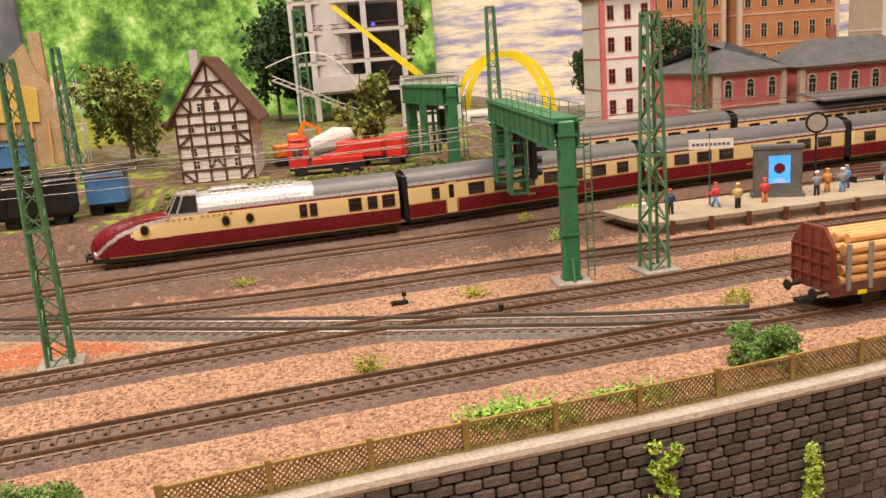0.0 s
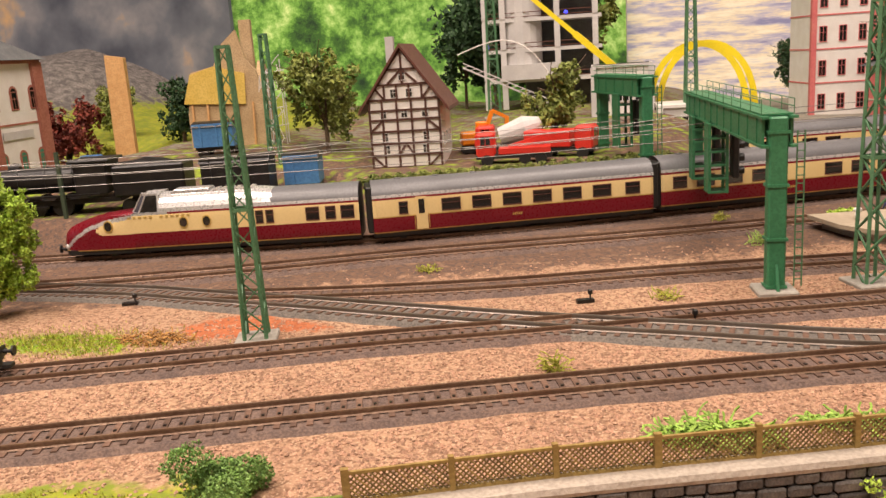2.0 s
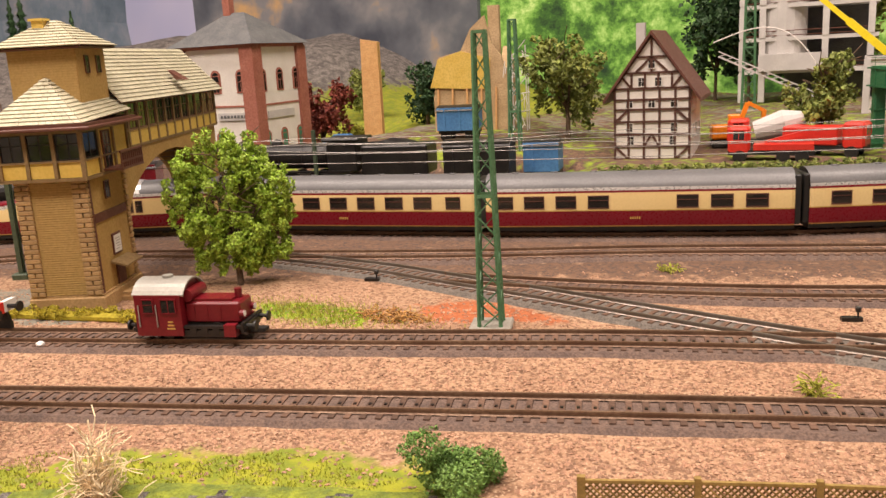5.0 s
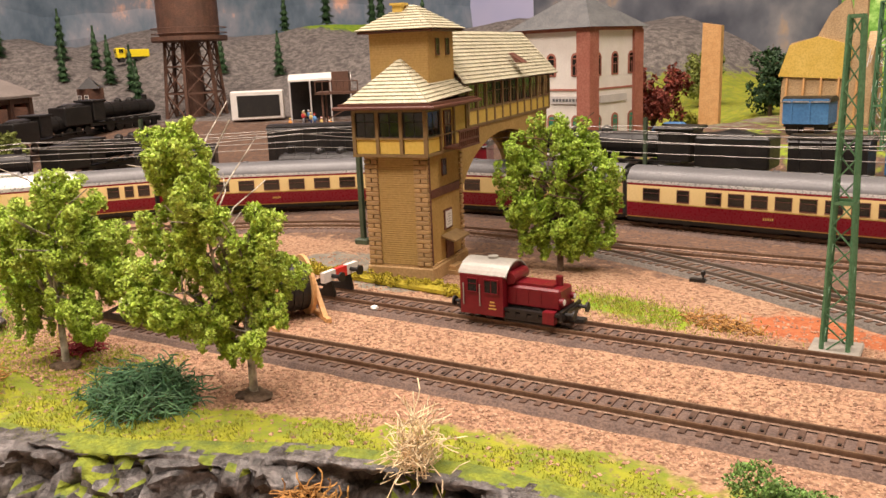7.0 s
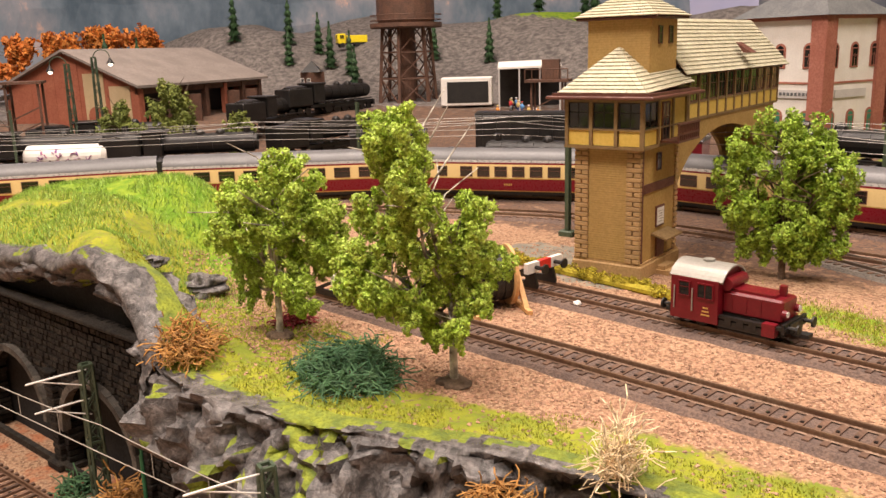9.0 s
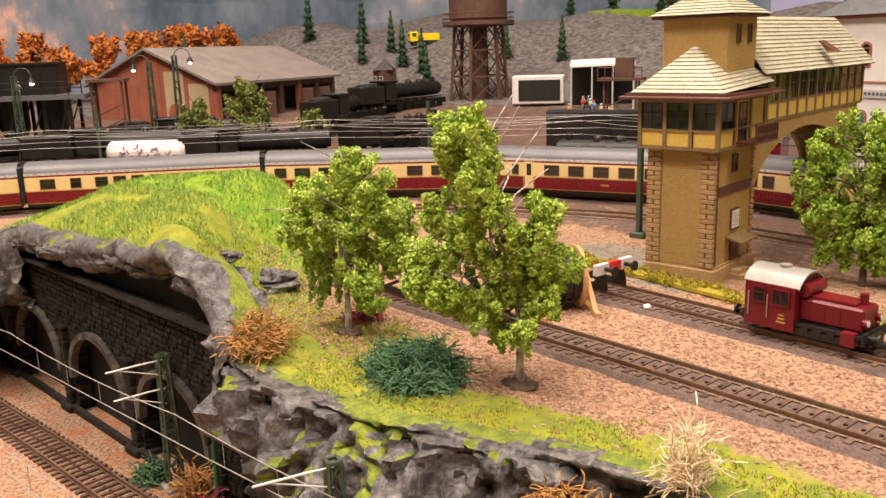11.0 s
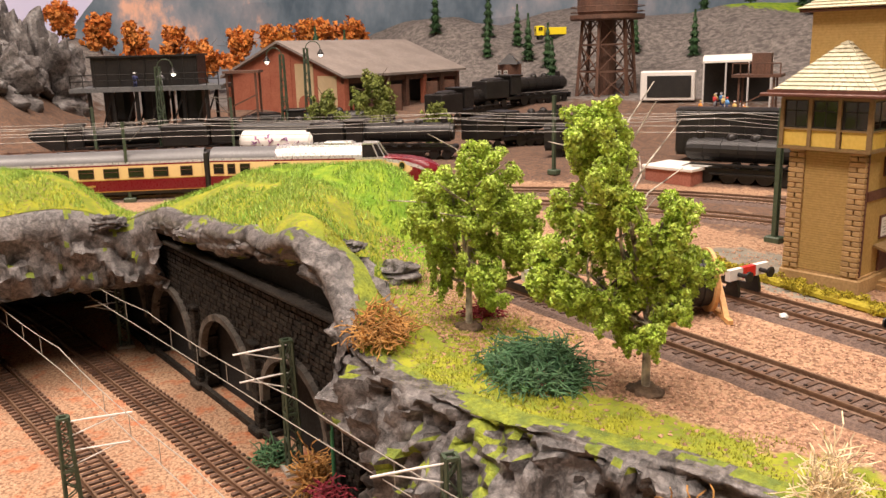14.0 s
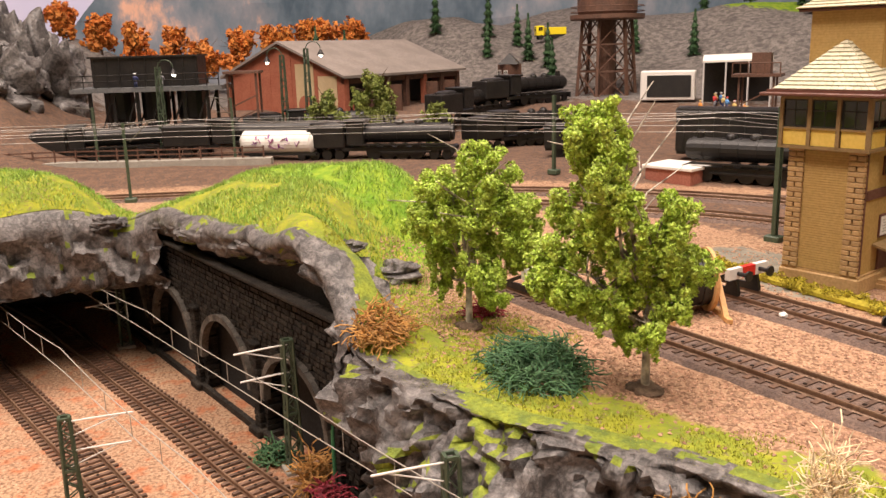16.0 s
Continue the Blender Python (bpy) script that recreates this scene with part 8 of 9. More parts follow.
# goods wagons behind the curve
def box_wagon(x, y, rz, L, mat, label, h=3.2, roof=None, z=None):
    t = thing("goods_wagon", x, y, (ground_height(x, y) if z is None else z) - 0.15, rz, label, "wagon", "goods wagons")
    L *= 0.84
    t.scale = (1.2, 1.2, 1.2)
    bm = bmesh.new()
    box(bm, 0, 0, 1.0, L, 2.8, h - 0.4)
    part("body", bm, mat, t)
    for k in range(int(L / 1.4)):
        bm = bmesh.new()
        box(bm, -L / 2 + 0.7 + k * 1.4, 0, 1.0, 0.14, 2.95, h - 0.5)
        part("rib", bm, mat, t)
    bm = bmesh.new()
    arc = [(1.5 * math.sin(a), h + 0.3 + 0.5 * math.cos(a)) for a in np.linspace(-1.5, 1.5, 9)]
    poly(bm, [(-L / 2 - 0.1, y2, z2) for y2, z2 in arc], (L + 0.2, 0, 0))
    part("roof", bm, roof or M_SOOT, t)
    bm = bmesh.new()
    box(bm, 0, 0, 0.7, L, 2.0, 0.3)
    part("frame", bm, M_BLACK, t)
    for xx in (-L * 0.32, L * 0.32):
        for yy in (-0.86, 0.86):
            bm = bmesh.new()
            rod(bm, (xx, yy - 0.12, 0.5), (xx, yy + 0.12, 0.5), 0.5, 14)
            part("wheel", bm, M_SOOT, t)
    return t


box_wagon(-19.6, 79.6, 15, 3.2, M_STEELBLUE, "small blue goods van behind the main line", 2.6)
box_wagon(-33.0, 88.0, 14, 4.2, M_STEELBLUE, "blue goods van before the ruin", 2.4)


def steam_engine(x, y, rz, label, L=22.0, z=None):
    t = thing("steam_locomotive", x, y, (ground_height(x, y) if z is None else z) - 0.1, rz, label, "locomotive", "black steam engines")
    L *= 0.8
    t.scale = (1.25, 1.25, 1.25)
    bm = bmesh.new()
    rod(bm, (-L * 0.12, 0, 2.6), (L * 0.42, 0, 2.6), 0.95, 18)
    rod(bm, (L * 0.42, 0, 2.6), (L * 0.44, 0, 2.6), 0.8, 18)
    for k in range(6):
        rod(bm, (-L * 0.1 + k * L * 0.09, 0, 2.6), (-L * 0.1 + k * L * 0.09 + 0.12, 0, 2.6), 1.0, 18)
    part("boiler", bm, M_SOOT, t)
    bm = bmesh.new()
    rod(bm, (L * 0.38, 0, 3.3), (L * 0.38, 0, 4.1), 0.35, 12)
    part("chimney", bm, M_SOOT, t)
    for xx in (0.1, 0.22):
        bm = bmesh.new()
        ball(bm, L * xx, 0, 3.5, 0.5, 2)
        part("dome", bm, M_SOOT, t)
    bm = bmesh.new()
    box(bm, -L * 0.17, 0, 1.5, L * 0.11, 2.8, 2.3, bev=0.1)
    box(bm, -L * 0.17, 0, 3.75, L * 0.14, 3.0, 0.25, bev=0.08)
    part("cab", bm, M_SOOT, t)
    bm = bmesh.new()
    box(bm, -L * 0.36, 0, 1.2, L * 0.24, 2.7, 2.2, bev=0.12)
    ball(bm, -L * 0.34, 0, 3.3, 1.2, 2, (1.7, 0.9, 0.4), 0.4)
    part("tender", bm, M_SOOT, t)
    bm = bmesh.new()
    box(bm, 0.1 * L, 0, 0.9, 0.72 * L, 2.4, 0.35)
    box(bm, 0.44 * L, 0, 0.6, 0.3, 2.8, 0.7)
    for s in (-1.35, 1.35):
        box(bm, 0.1 * L, s, 1.5, 0.6 * L, 0.5, 0.12)
        rod(bm, (-0.02 * L, s, 0.8), (0.3 * L, s, 0.8), 0.1, 6)
    part("frame", bm, M_SOOT, t)
    for k, xx in enumerate((-0.44, -0.36, -0.28, -0.06, 0.03, 0.12, 0.21, 0.32, 0.4)):
        for yy in (-0.9, 0.9):
            r = 0.5 if k < 3 or k > 6 else 0.75
            bm = bmesh.new()
            rod(bm, (xx * L, yy - 0.12, r), (xx * L, yy + 0.12, r), r, 16)
            part("wheel", bm, M_SOOT, t)
    return t


steam_engine(-41.0, 71.0, 195, "long black steam engine behind the main line", 27)
box_wagon(-24.0, 75.3, 15, 6.0, M_SOOT, "black goods wagon behind the main line", 3.0)
steam_engine(-66.0, 56.5, 222, "black steam engine beyond the signal box", 20)
box_wagon(-57.5, 63.0, 36, 7.0, M_LOCO_RED, "dark red wagon under the signal box wing", 3.4)


# ==== the engine depot ====
M_SHED_BRICK = material("shed_brick", (0.34, 0.105, 0.06), 0.75, 0, (0.4, 0.14, 0.08), scale=50, fine=450, amount=0.25, bump=0.3)
M_SHED_ROOF = material("tarred_roof", (0.27, 0.23, 0.205), 0.8, 0, (0.2, 0.17, 0.15), scale=30, fine=260, amount=0.25, bump=0.3)
M_RUST = material("rusty_steel", (0.11, 0.06, 0.042), 0.7, 0.2, (0.17, 0.085, 0.055), scale=60, amount=0.4)
M_CREAM_PANEL = material("cream_render", (0.58, 0.45, 0.27), 0.8, 0, (0.5, 0.38, 0.22), scale=50, amount=0.2)


def engine_shed():
    x, y = -125.5, 20.0
    t = thing("engine_shed", x, y, ground_height(x, y) - 0.5, 134, "red brick engine shed with grey tarred roof", "engine shed")
    L, W, H, R = 33.0, 26.0, 8.2, 5.2
    bm = bmesh.new()
    poly(bm, [(0, 0, -2), (0, W, -2), (0, W, H), (0, W / 2, H + R), (0, 0, H)], (0.8, 0, 0))
    poly(bm, [(L, 0, -2), (L, W, -2), (L, W, H), (L, W / 2, H + R), (L, 0, H)], (-0.8, 0, 0))
    box(bm, L / 2, W - 0.4, -2, L, 0.8, H + 2)
    part("wall", bm, M_SHED_BRICK, t)
    for y0, y1 in ((0, W / 2), (W, W / 2)):
        bm = bmesh.new()
        e = -0.9 if y0 == 0 else 0.9
        za = H - 0.9 * R / (W / 2)
        poly(bm, [(-1, y0 + e, za), (-1, y1, H + R), (-1, y1, H + R + 0.4), (-1, y0 + e, za + 0.4)], (L + 2, 0, 0))
        part("roof", bm, M_SHED_ROOF, t)
    for k in range(8):
        bm = bmesh.new()
        box(bm, 3 + k * 3.6, 5.5, H + 1.3, 1.6, 1.2, 0.8)
        part("roof_vent", bm, M_SHED_ROOF, t)
    # gable: cream fields, arched windows
    for y0 in (2.2, 7.0, 11.8, 16.6, 21.4):
        bm = bmesh.new()
        hh = H + R * (1 - abs(y0 + 1.2 - W / 2) / (W / 2)) - 1.4
        box(bm, -0.03, y0 + 1.2, 0.8, 0.12, 3.9, hh - 0.8)
        if y0 < 9:
            part("panel", bm, M_CREAM_PANEL, t)
        else:
            part("panel", bm, M_SHED_BRICK, t)
    for yy in (3.4, 8.2):
        framed_window(t, -0.1, yy, 1.2, 2.4, 2.6, "y", M_SHED_BRICK, bars=3)
        bm = bmesh.new()
        rod(bm, (-0.2, yy, 3.8), (0.05, yy, 3.8), 1.35, 18)
        part("window_arch", bm, M_SHED_BRICK, t)
    # doors side
    bm = bmesh.new()
    box(bm, L / 2, 0.3, H - 1.3, L, 0.5, 1.3)
    part("lintel", bm, M_RUST, t)
    bm = bmesh.new()
    box(bm, L / 2, W / 2, -1.0, L - 2, W - 2, 0.2)
    part("floor_plate", bm, M_SOOT, t)
    bm = bmesh.new()
    box(bm, L / 2, 6.0, -1, L - 2, 0.3, H)
    part("inner_wall", bm, M_SOOT, t)
    for k in range(7):
        bm = bmesh.new()
        box(bm, 0.6 + k * (L - 1.2) / 6, 0.3, -2, 0.9, 0.8, H + 1.4)
        part("door_pillar", bm, M_SHED_BRICK if k in (0, 4) else M_RUST, t)
    for k in (1, 2, 4, 5):
        bm = bmesh.new()
        c = 0.6 + k * (L - 1.2) / 6
        box(bm, c - 0.1, -1.6, -1.5, 0.2, 2.4, H - 0.3)
        part("door_leaf", bm, M_RUST, t)
    framed_window(t, 3.2, 0.0, 1.5, 2.2, 2.4, "x", M_SHED_BRICK, bars=3)


engine_shed()


def coal_stage():
    x, y = -120.0, -7.5
    z = ground_height(x, y) - 0.3
    t = thing("coaling_stage", x, y, z, 82, "black steel coaling stage with railed platform", "coaling stage")
    h = 9.4 - z
    bm = bmesh.new()
    box(bm, 0, 0, h, 20.5, 9.5, 0.6)
    part("deck", bm, M_SLATE, t)
    bm = bmesh.new()
    box(bm, -0.5, 0.6, h + 0.6, 14.5, 6.0, 4.0)
    part("bunker", bm, M_SOOT, t)
    for k in range(9):
        bm = bmesh.new()
        box(bm, -7.5 + k * 1.75, 0.6, h + 0.6, 0.2, 6.2, 4.0)
        part("rib", bm, M_SOOT, t)
    bm = bmesh.new()
    box(bm, -0.5, 0.6, h + 4.6, 15.2, 6.8, 0.25)
    part("bunker_rim", bm, M_SOOT, t)
    bm = bmesh.new()
    for zz in (0.9, 1.7):
        rod(bm, (-10, -4.6, h + 0.6 + zz), (10, -4.6, h + 0.6 + zz), 0.08, 5)
    for k in range(13):
        rod(bm, (-10 + k * 1.66, -4.6, h + 0.6), (-10 + k * 1.66, -4.6, h + 2.4), 0.08, 5)
    part("railing", bm, M_SOOT, t)
    for k in range(6):
        for yy in (-3.5, 3.5):
            bm = bmesh.new()
            xx = -8 + k * 3.2
            box(bm, xx, yy, 0, 0.45, 0.45, h)
            bar(bm, (xx, yy, 0.3), (xx + 3.2 if k < 5 else xx, yy, h - 0.3), 0.2, 0.2)
            part("leg", bm, M_SOOT, t)
    for k in range(3):
        bm = bmesh.new()
        lathe(bm, -5 + k * 5, 0, 2.0, [(0.6, 0), (2.0, 3.0), (2.0, h - 2.0)], 12)
        part("hopper", bm, M_SOOT, t)
    # conveyor on the far end
    bm = bmesh.new()
    box(bm, 12.6, 0, h + 2.0, 5.0, 5.0, 0.35)
    for xx in (10.6, 14.6):
        for yy in (-2, 2):
            bar(bm, (xx, yy, 0), (xx, yy, h + 2.0), 0.3, 0.3)
    for zz in (2, 4, 6):
        bar(bm, (10.6, -2, zz), (14.6, -2, zz + 1.8), 0.2, 0.2)
    part("hoist_tower", bm, M_RUST, t)
    for xx, mm in ((-1.5, M_FIGURE[0]), (2.0, M_FIGURE[5])):
        f = figure(0, 0, 0, mm, mm, M_FIGURE[7], "tiny worker figure on the coaling stage")
        f.matrix_basis = t.matrix_basis @ at_cm(xx, -4.0, h + 0.62)


coal_stage()


def lamp_post(x, y, h, rz):
    z = ground_height(x, y) - 0.2
    t = lattice_mast(x, y, z, h, 0.9, 0.5, "dark lattice lamp post in the depot", M_OLIVE, rz, 10, False, "depot lamp posts")
    bm = bmesh.new()
    prev = Vector((0, 0, h))
    for a in np.linspace(0.2, math.pi, 7):
        q = Vector((1.1 - 1.1 * math.cos(a), 0, h + 1.0 * math.sin(a)))
        rod(bm, prev, q, 0.07, 5)
        prev = q
    part("arm", bm, M_OLIVE, t)
    bm = bmesh.new()
    lathe(bm, 2.2, 0, h - 0.9, [(0.55, 0), (0.25, 0.5), (0.1, 0.8)], 12)
    part("shade", bm, M_SOOT, t)
    bm = bmesh.new()
    ball(bm, 2.2, 0, h - 0.95, 0.3, 2)
    part("bulb", bm, material("lit_bulb", (1.0, 0.9, 0.7), 0.4, emit=4.0), t)


lamp_post(-112.0, -6.0, 12.2, 70)
lamp_post(-116.5, 10.5, 13.0, 250)
lamp_post(-118.0, 14.0, 13.6, 70)


def water_tower():
    x, y = -138.6, 68.8
    z = ground_height(x, y) - 0.4
    t = thing("water_tower", x, y, z, 20, "rusty brown steel water tower on lattice legs", "water tower")
    h = 18.6 - z
    for k in range(6):
        a = math.pi * 2 * k / 6
        bm = bmesh.new()
        bar(bm, (5.4 * math.cos(a), 5.4 * math.sin(a), 0), (4.4 * math.cos(a), 4.4 * math.sin(a), h), 0.5, 0.5)
        part("leg", bm, M_RUST, t)
        b = a + math.pi / 3
        for j in range(3):
            z0, z1 = h * j / 3, h * (j + 1) / 3
            r0, r1 = 5.4 - j / 3, 5.4 - (j + 1) / 3
            bm = bmesh.new()
            bar(bm, (r0 * math.cos(a), r0 * math.sin(a), z0), (r1 * math.cos(b), r1 * math.sin(b), z1), 0.2, 0.2)
            part("brace", bm, M_RUST, t)
            bm = bmesh.new()
            bar(bm, (r0 * math.cos(b), r0 * math.sin(b), z0), (r1 * math.cos(a), r1 * math.sin(a), z1), 0.2, 0.2)
            part("brace", bm, M_RUST, t)
            bm = bmesh.new()
            bar(bm, (r1 * math.cos(a), r1 * math.sin(a), z1), (r1 * math.cos(b), r1 * math.sin(b), z1), 0.32, 0.32)
            part("ring_beam", bm, M_RUST, t)
    bm = bmesh.new()
    lathe(bm, 0, 0, 0, [(1.5, 0), (1.5, h)], 16)
    part("riser_pipe", bm, M_RUST, t)
    bm = bmesh.new()
    lathe(bm, 0, 0, h - 0.4, [(6.4, 0), (6.6, 0.2), (6.6, 0.9), (6.2, 0.9)], 28)
    part("gallery", bm, M_RUST, t)
    bm = bmesh.new()
    lathe(bm, 0, 0, h + 0.5, [(5.0, 0), (5.3, 0.5), (5.3, 7), (5.6, 7.2), (3, 9)], 28)
    part("tank", bm, M_RUST, t)
    bm = bmesh.new()
    for zz in (1.0, 1.9):
        for k in range(24):
            a, b = math.pi * 2 * k / 24, math.pi * 2 * (k + 1) / 24
            rod(bm, (6.5 * math.cos(a), 6.5 * math.sin(a), h + zz), (6.5 * math.cos(b), 6.5 * math.sin(b), h + zz), 0.07, 4)
    part("railing", bm, M_RUST, t)


water_tower()


def fir(x, y, z, h, seed):
    t = thing("fir_tree", x, y, z, 0, "slim dark green fir on the rocky slope", "tree", "firs on the slope")
    bm = bmesh.new()
    rod(bm, (0, 0, -0.5), (0, 0, h), 0.25, 7, 0.05)
    part("trunk", bm, M_BARK_DK, t)
    rnd = np.random.RandomState(seed)
    n = 1500
    u = rnd.uniform(0.05, 1, n)
    r = (1 - u) ** 0.8 * h * 0.24 * (0.75 + 0.25 * np.sin(u * 40)) * rnd.uniform(0.2, 1, n) ** 0.4 + 0.05
    a = rnd.uniform(0, 6.3, n)
    verts, faces = [], []
    for i in range(n):
        c, s = math.cos(a[i]), math.sin(a[i])
        z0 = u[i] * h
        w = 0.22
        k = len(verts)
        verts += [(r[i] * c * 0.4 - s * w, r[i] * s * 0.4 + c * w, z0 + 0.25), (r[i] * c * 0.4 + s * w, r[i] * s * 0.4 - c * w, z0 + 0.25), (r[i] * c * 1.1, r[i] * s * 1.1, z0 - 0.25)]
        faces.append((k, k + 1, k + 2))
    raw("crown", verts, faces, M_LEAF_DARK, t)


for k, (x, y, h) in enumerate([(-190, 48, 11), (-174, 56, 8), (-150, 92, 9), (-160, 84, 8), (-188, 88, 11), (-184, 59, 10.5), (-178, 64, 9), (-170, 64, 10), (-156, 64.5, 8.5), (-163, 66, 9), (-186, 20, 14), (-182, 26, 12), (-176, 108, 9), (-170, 116, 11),
                               (-150, 118, 12), (-164, 125, 10), (-140, 122, 9)]):
    fir(x, y, ground_height(x, y) - 0.3, h, 90 + k)

t = lorry(-178.5, 72, 85, M_YELLOW, "yellow tanker lorry on the hill road", "tank")
t.matrix_basis = at_cm(-178.5, 72, ground_height(-178.5, 72), 85)

t = thing("signal_hut", -149.2, 53.7, ground_height(-149.2, 53.7) - 0.3, 20, "small brown wooden hut on posts", "hut")
bm = bmesh.new()
box(bm, 0, 0, 0, 3.2, 3.2, 6.0)
part("wall", bm, M_RUST, t)
bm = bmesh.new()
lathe(bm, 0, 0, 6.0, [(2.7, 0), (0.1, 2.0)], 4)
part("roof", bm, M_SOOT, t)
framed_window(t, 1.0, -1.62, 3.6, 0.9, 1.2, "x", M_WHITE)
framed_window(t, -1.0, -1.62, 3.6, 0.9, 1.2, "x", M_WHITE)

steam_engine(-108.5, 6.5, 78, "black steam engine in front of the shed", 26)
steam_engine(-122.0, 40.0, 130, "black steam engine with green tender at the turntable", 22)
steam_engine(-128.0, 50.0, 120, "black steam engine before the shed doors", 22)
steam_engine(-97.0, 22.0, 70, "black steam engine beside the turntable", 20)
steam_engine(-104.0, 42.0, 118, "black steam engine along the depot road", 20)
steam_engine(-112.0, -14.0, 95, "black steam engine under the coaling stage", 18)
steam_engine(-118.0, 16.0, 86, "black steam engine along the brick gable", 24)
box_wagon(-77.6, 59.5, 46, 13.5, M_SOOT, "black coal wagon beyond the curve", 4.4)
box_wagon(-88.0, 45.0, 60, 9.0, M_SOOT, "sooty low wagon beyond the curve", 2.6)


def tank_wagon():
    x, y = -101.0, 9.0
    t = thing("tank_wagon", x, y, ground_height(x, y) - 0.1, 66, "white tank wagon with purple graffiti", "wagon")
    bm = bmesh.new()
    rod(bm, (-4.5, 0, 2.3), (4.5, 0, 2.3), 1.45, 22)
    for s in (-1, 1):
        rod(bm, (4.5 * s, 0, 2.3), (4.9 * s, 0, 2.3), 1.45, 22, 1.0)
    part("tank", bm, M_WHITE, t)
    purple = material("purple_spray", (0.16, 0.05, 0.28), 0.5, 0, (0.35, 0.06, 0.12), scale=90)
    bm = bmesh.new()
    rnd = random.Random(6)
    for k in range(26):
        u = -3.0 + 6.0 * rnd.random()
        a = rnd.uniform(-0.55, 0.5)
        q = Vector((u, -1.46 * math.cos(a), 2.3 + 1.46 * math.sin(a)))
        b2 = a + rnd.uniform(-0.5, 0.5)
        e = Vector((u + rnd.uniform(-0.6, 0.6), -1.46 * math.cos(b2), 2.3 + 1.46 * math.sin(b2)))
        bar(bm, q, e, 0.26, 0.05)
    part("graffiti", bm, purple, t, "purple sprayed strokes")
    bm = bmesh.new()
    box(bm, 0, 0, 0.7, 10.4, 2.0, 0.3)
    part("frame", bm, M_BLACK, t)
    for xx in (-3.3, 3.3):
        for yy in (-0.86, 0.86):
            bm = bmesh.new()
            rod(bm, (xx, yy - 0.12, 0.5), (xx, yy + 0.12, 0.5), 0.5, 14)
            part("wheel", bm, M_SOOT, t)


tank_wagon()

# low white box and brick cabin by the curve
t = thing("pale_loading_box", -72.5, 49.6, G, 30, "low brick box with a pale flat lid", "box")
bm = bmesh.new()
box(bm, 0, 0, 0, 5.4, 4.4, 1.5)
part("base", bm, M_REDBRICK, t)
bm = bmesh.new()
box(bm, 0, 0, 1.5, 6.0, 5.0, 0.35, bev=0.06)
part("lid", bm, M_PLASTER, t)

# open-air stall with small figures
t = thing("market_stall", -111.0, 78.5, ground_height(-111, 78.5) - 0.2, 60, "white-roofed open stall with dark interior", "stall")
bm = bmesh.new()
poly(bm, [(-5, -2.5, 6.6), (5, -2.5, 6.8), (5, 2.5, 7.6), (-5, 2.5, 7.4)], (0, 0, 0.3))
part("awning", bm, M_PLASTER, t)
bm = bmesh.new()
box(bm, 0, 2.4, 0, 10, 0.3, 7.0)
part("rear_wall", bm, M_SOOT, t)
for xx in (-4.8, -1.6, 1.6, 4.8):
    bm = bmesh.new()
    rod(bm, (xx, -2.4, 0), (xx, -2.4, 6.8), 0.14, 6)
    part("post", bm, M_GREYCONC, t)
t = thing("box_trailer", -119.5, 71.5, ground_height(-119.5, 71.5) - 0.2, 60, "white box trailer, a black sheet for its open side's shade", "trailer")
bm = bmesh.new()
box(bm, 0, 0, 0.5, 8.5, 3.6, 4.6, bev=0.15)
part("body", bm, M_WHITE, t)
# Black sheet on the closed body stands for shade inside the opening.
bm = bmesh.new()
box(bm, 0.2, -1.82, 1.0, 6.8, 0.1, 3.4)
part("open_side", bm, M_BLACK, t)
t = thing("rusty_gantry", -95.5, 72.5, ground_height(-95.5, 72.5) - 0.2, 50, "rusty steel loading gantry with platform", "gantry")
bm = bmesh.new()
for xx in (-2.2, 2.2):
    for yy in (-1.6, 1.6):
        bar(bm, (xx, yy, 0), (xx, yy, 8.2), 0.25, 0.25)
box(bm, 0, 0, 8.2, 6.2, 4.6, 0.35)
for zz in (2, 4.4):
    bar(bm, (-2.2, -1.6, zz), (2.2, -1.6, zz + 2.2), 0.16, 0.16)
for k in range(7):
    rod(bm, (-3 + k, -2.2, 8.5), (-3 + k, -2.2, 10.0), 0.08, 5)
rod(bm, (-3, -2.2, 10.0), (3, -2.2, 10.0), 0.08, 5)
box(bm, 0.4, 0, 8.5, 2.4, 2.0, 2.8)
part("frame", bm, M_RUST, t)
rnd = random.Random(17)
for k in range(14):
    x, y = -108 + rnd.uniform(-5, 7), 74.0 + rnd.uniform(-3, 3)
    figure(x, y, ground_height(x, y) - 0.05, M_FIGURE[rnd.choice([1, 2, 3, 4, 7])], M_FIGURE[rnd.choice([0, 5])], M_FIGURE[rnd.choice([1, 2, 7])], "tiny painted figure in the stall's crowd")

# timber fence and stone terrace beyond the curve
bm = bmesh.new()
line = Line([(-98, 8), (-101, -6), (-104, -20), (-103, -34)])
sweep(bm, line, 0, line.length, [(-0.8, -1), (-0.8, 1.6), (0.8, 1.6), (0.8, -1)], 1.5)
solid("terrace_wall", bm, M_CONCRETE, "grey stone terrace wall below the depot", "wall")
for k in range(16):
    s = 1 + k * 2.6
    p = line.at(s)
    t = thing("fence_bay", p[0], p[1], 1.6, math.degrees(math.atan2(*line.way(s)[::-1])), "rusty brown rail fence bay on the terrace", "fence", "terrace fence bays")
    bm = bmesh.new()
    box(bm, 0, 0, 0, 0.18, 0.18, 1.5)
    part("post", bm, M_RUST, t)
    for zz in (0.6, 1.2):
        bm = bmesh.new()
        box(bm, 1.3, 0, zz, 2.6, 0.12, 0.16)
        part("fence_rail", bm, M_RUST, t)


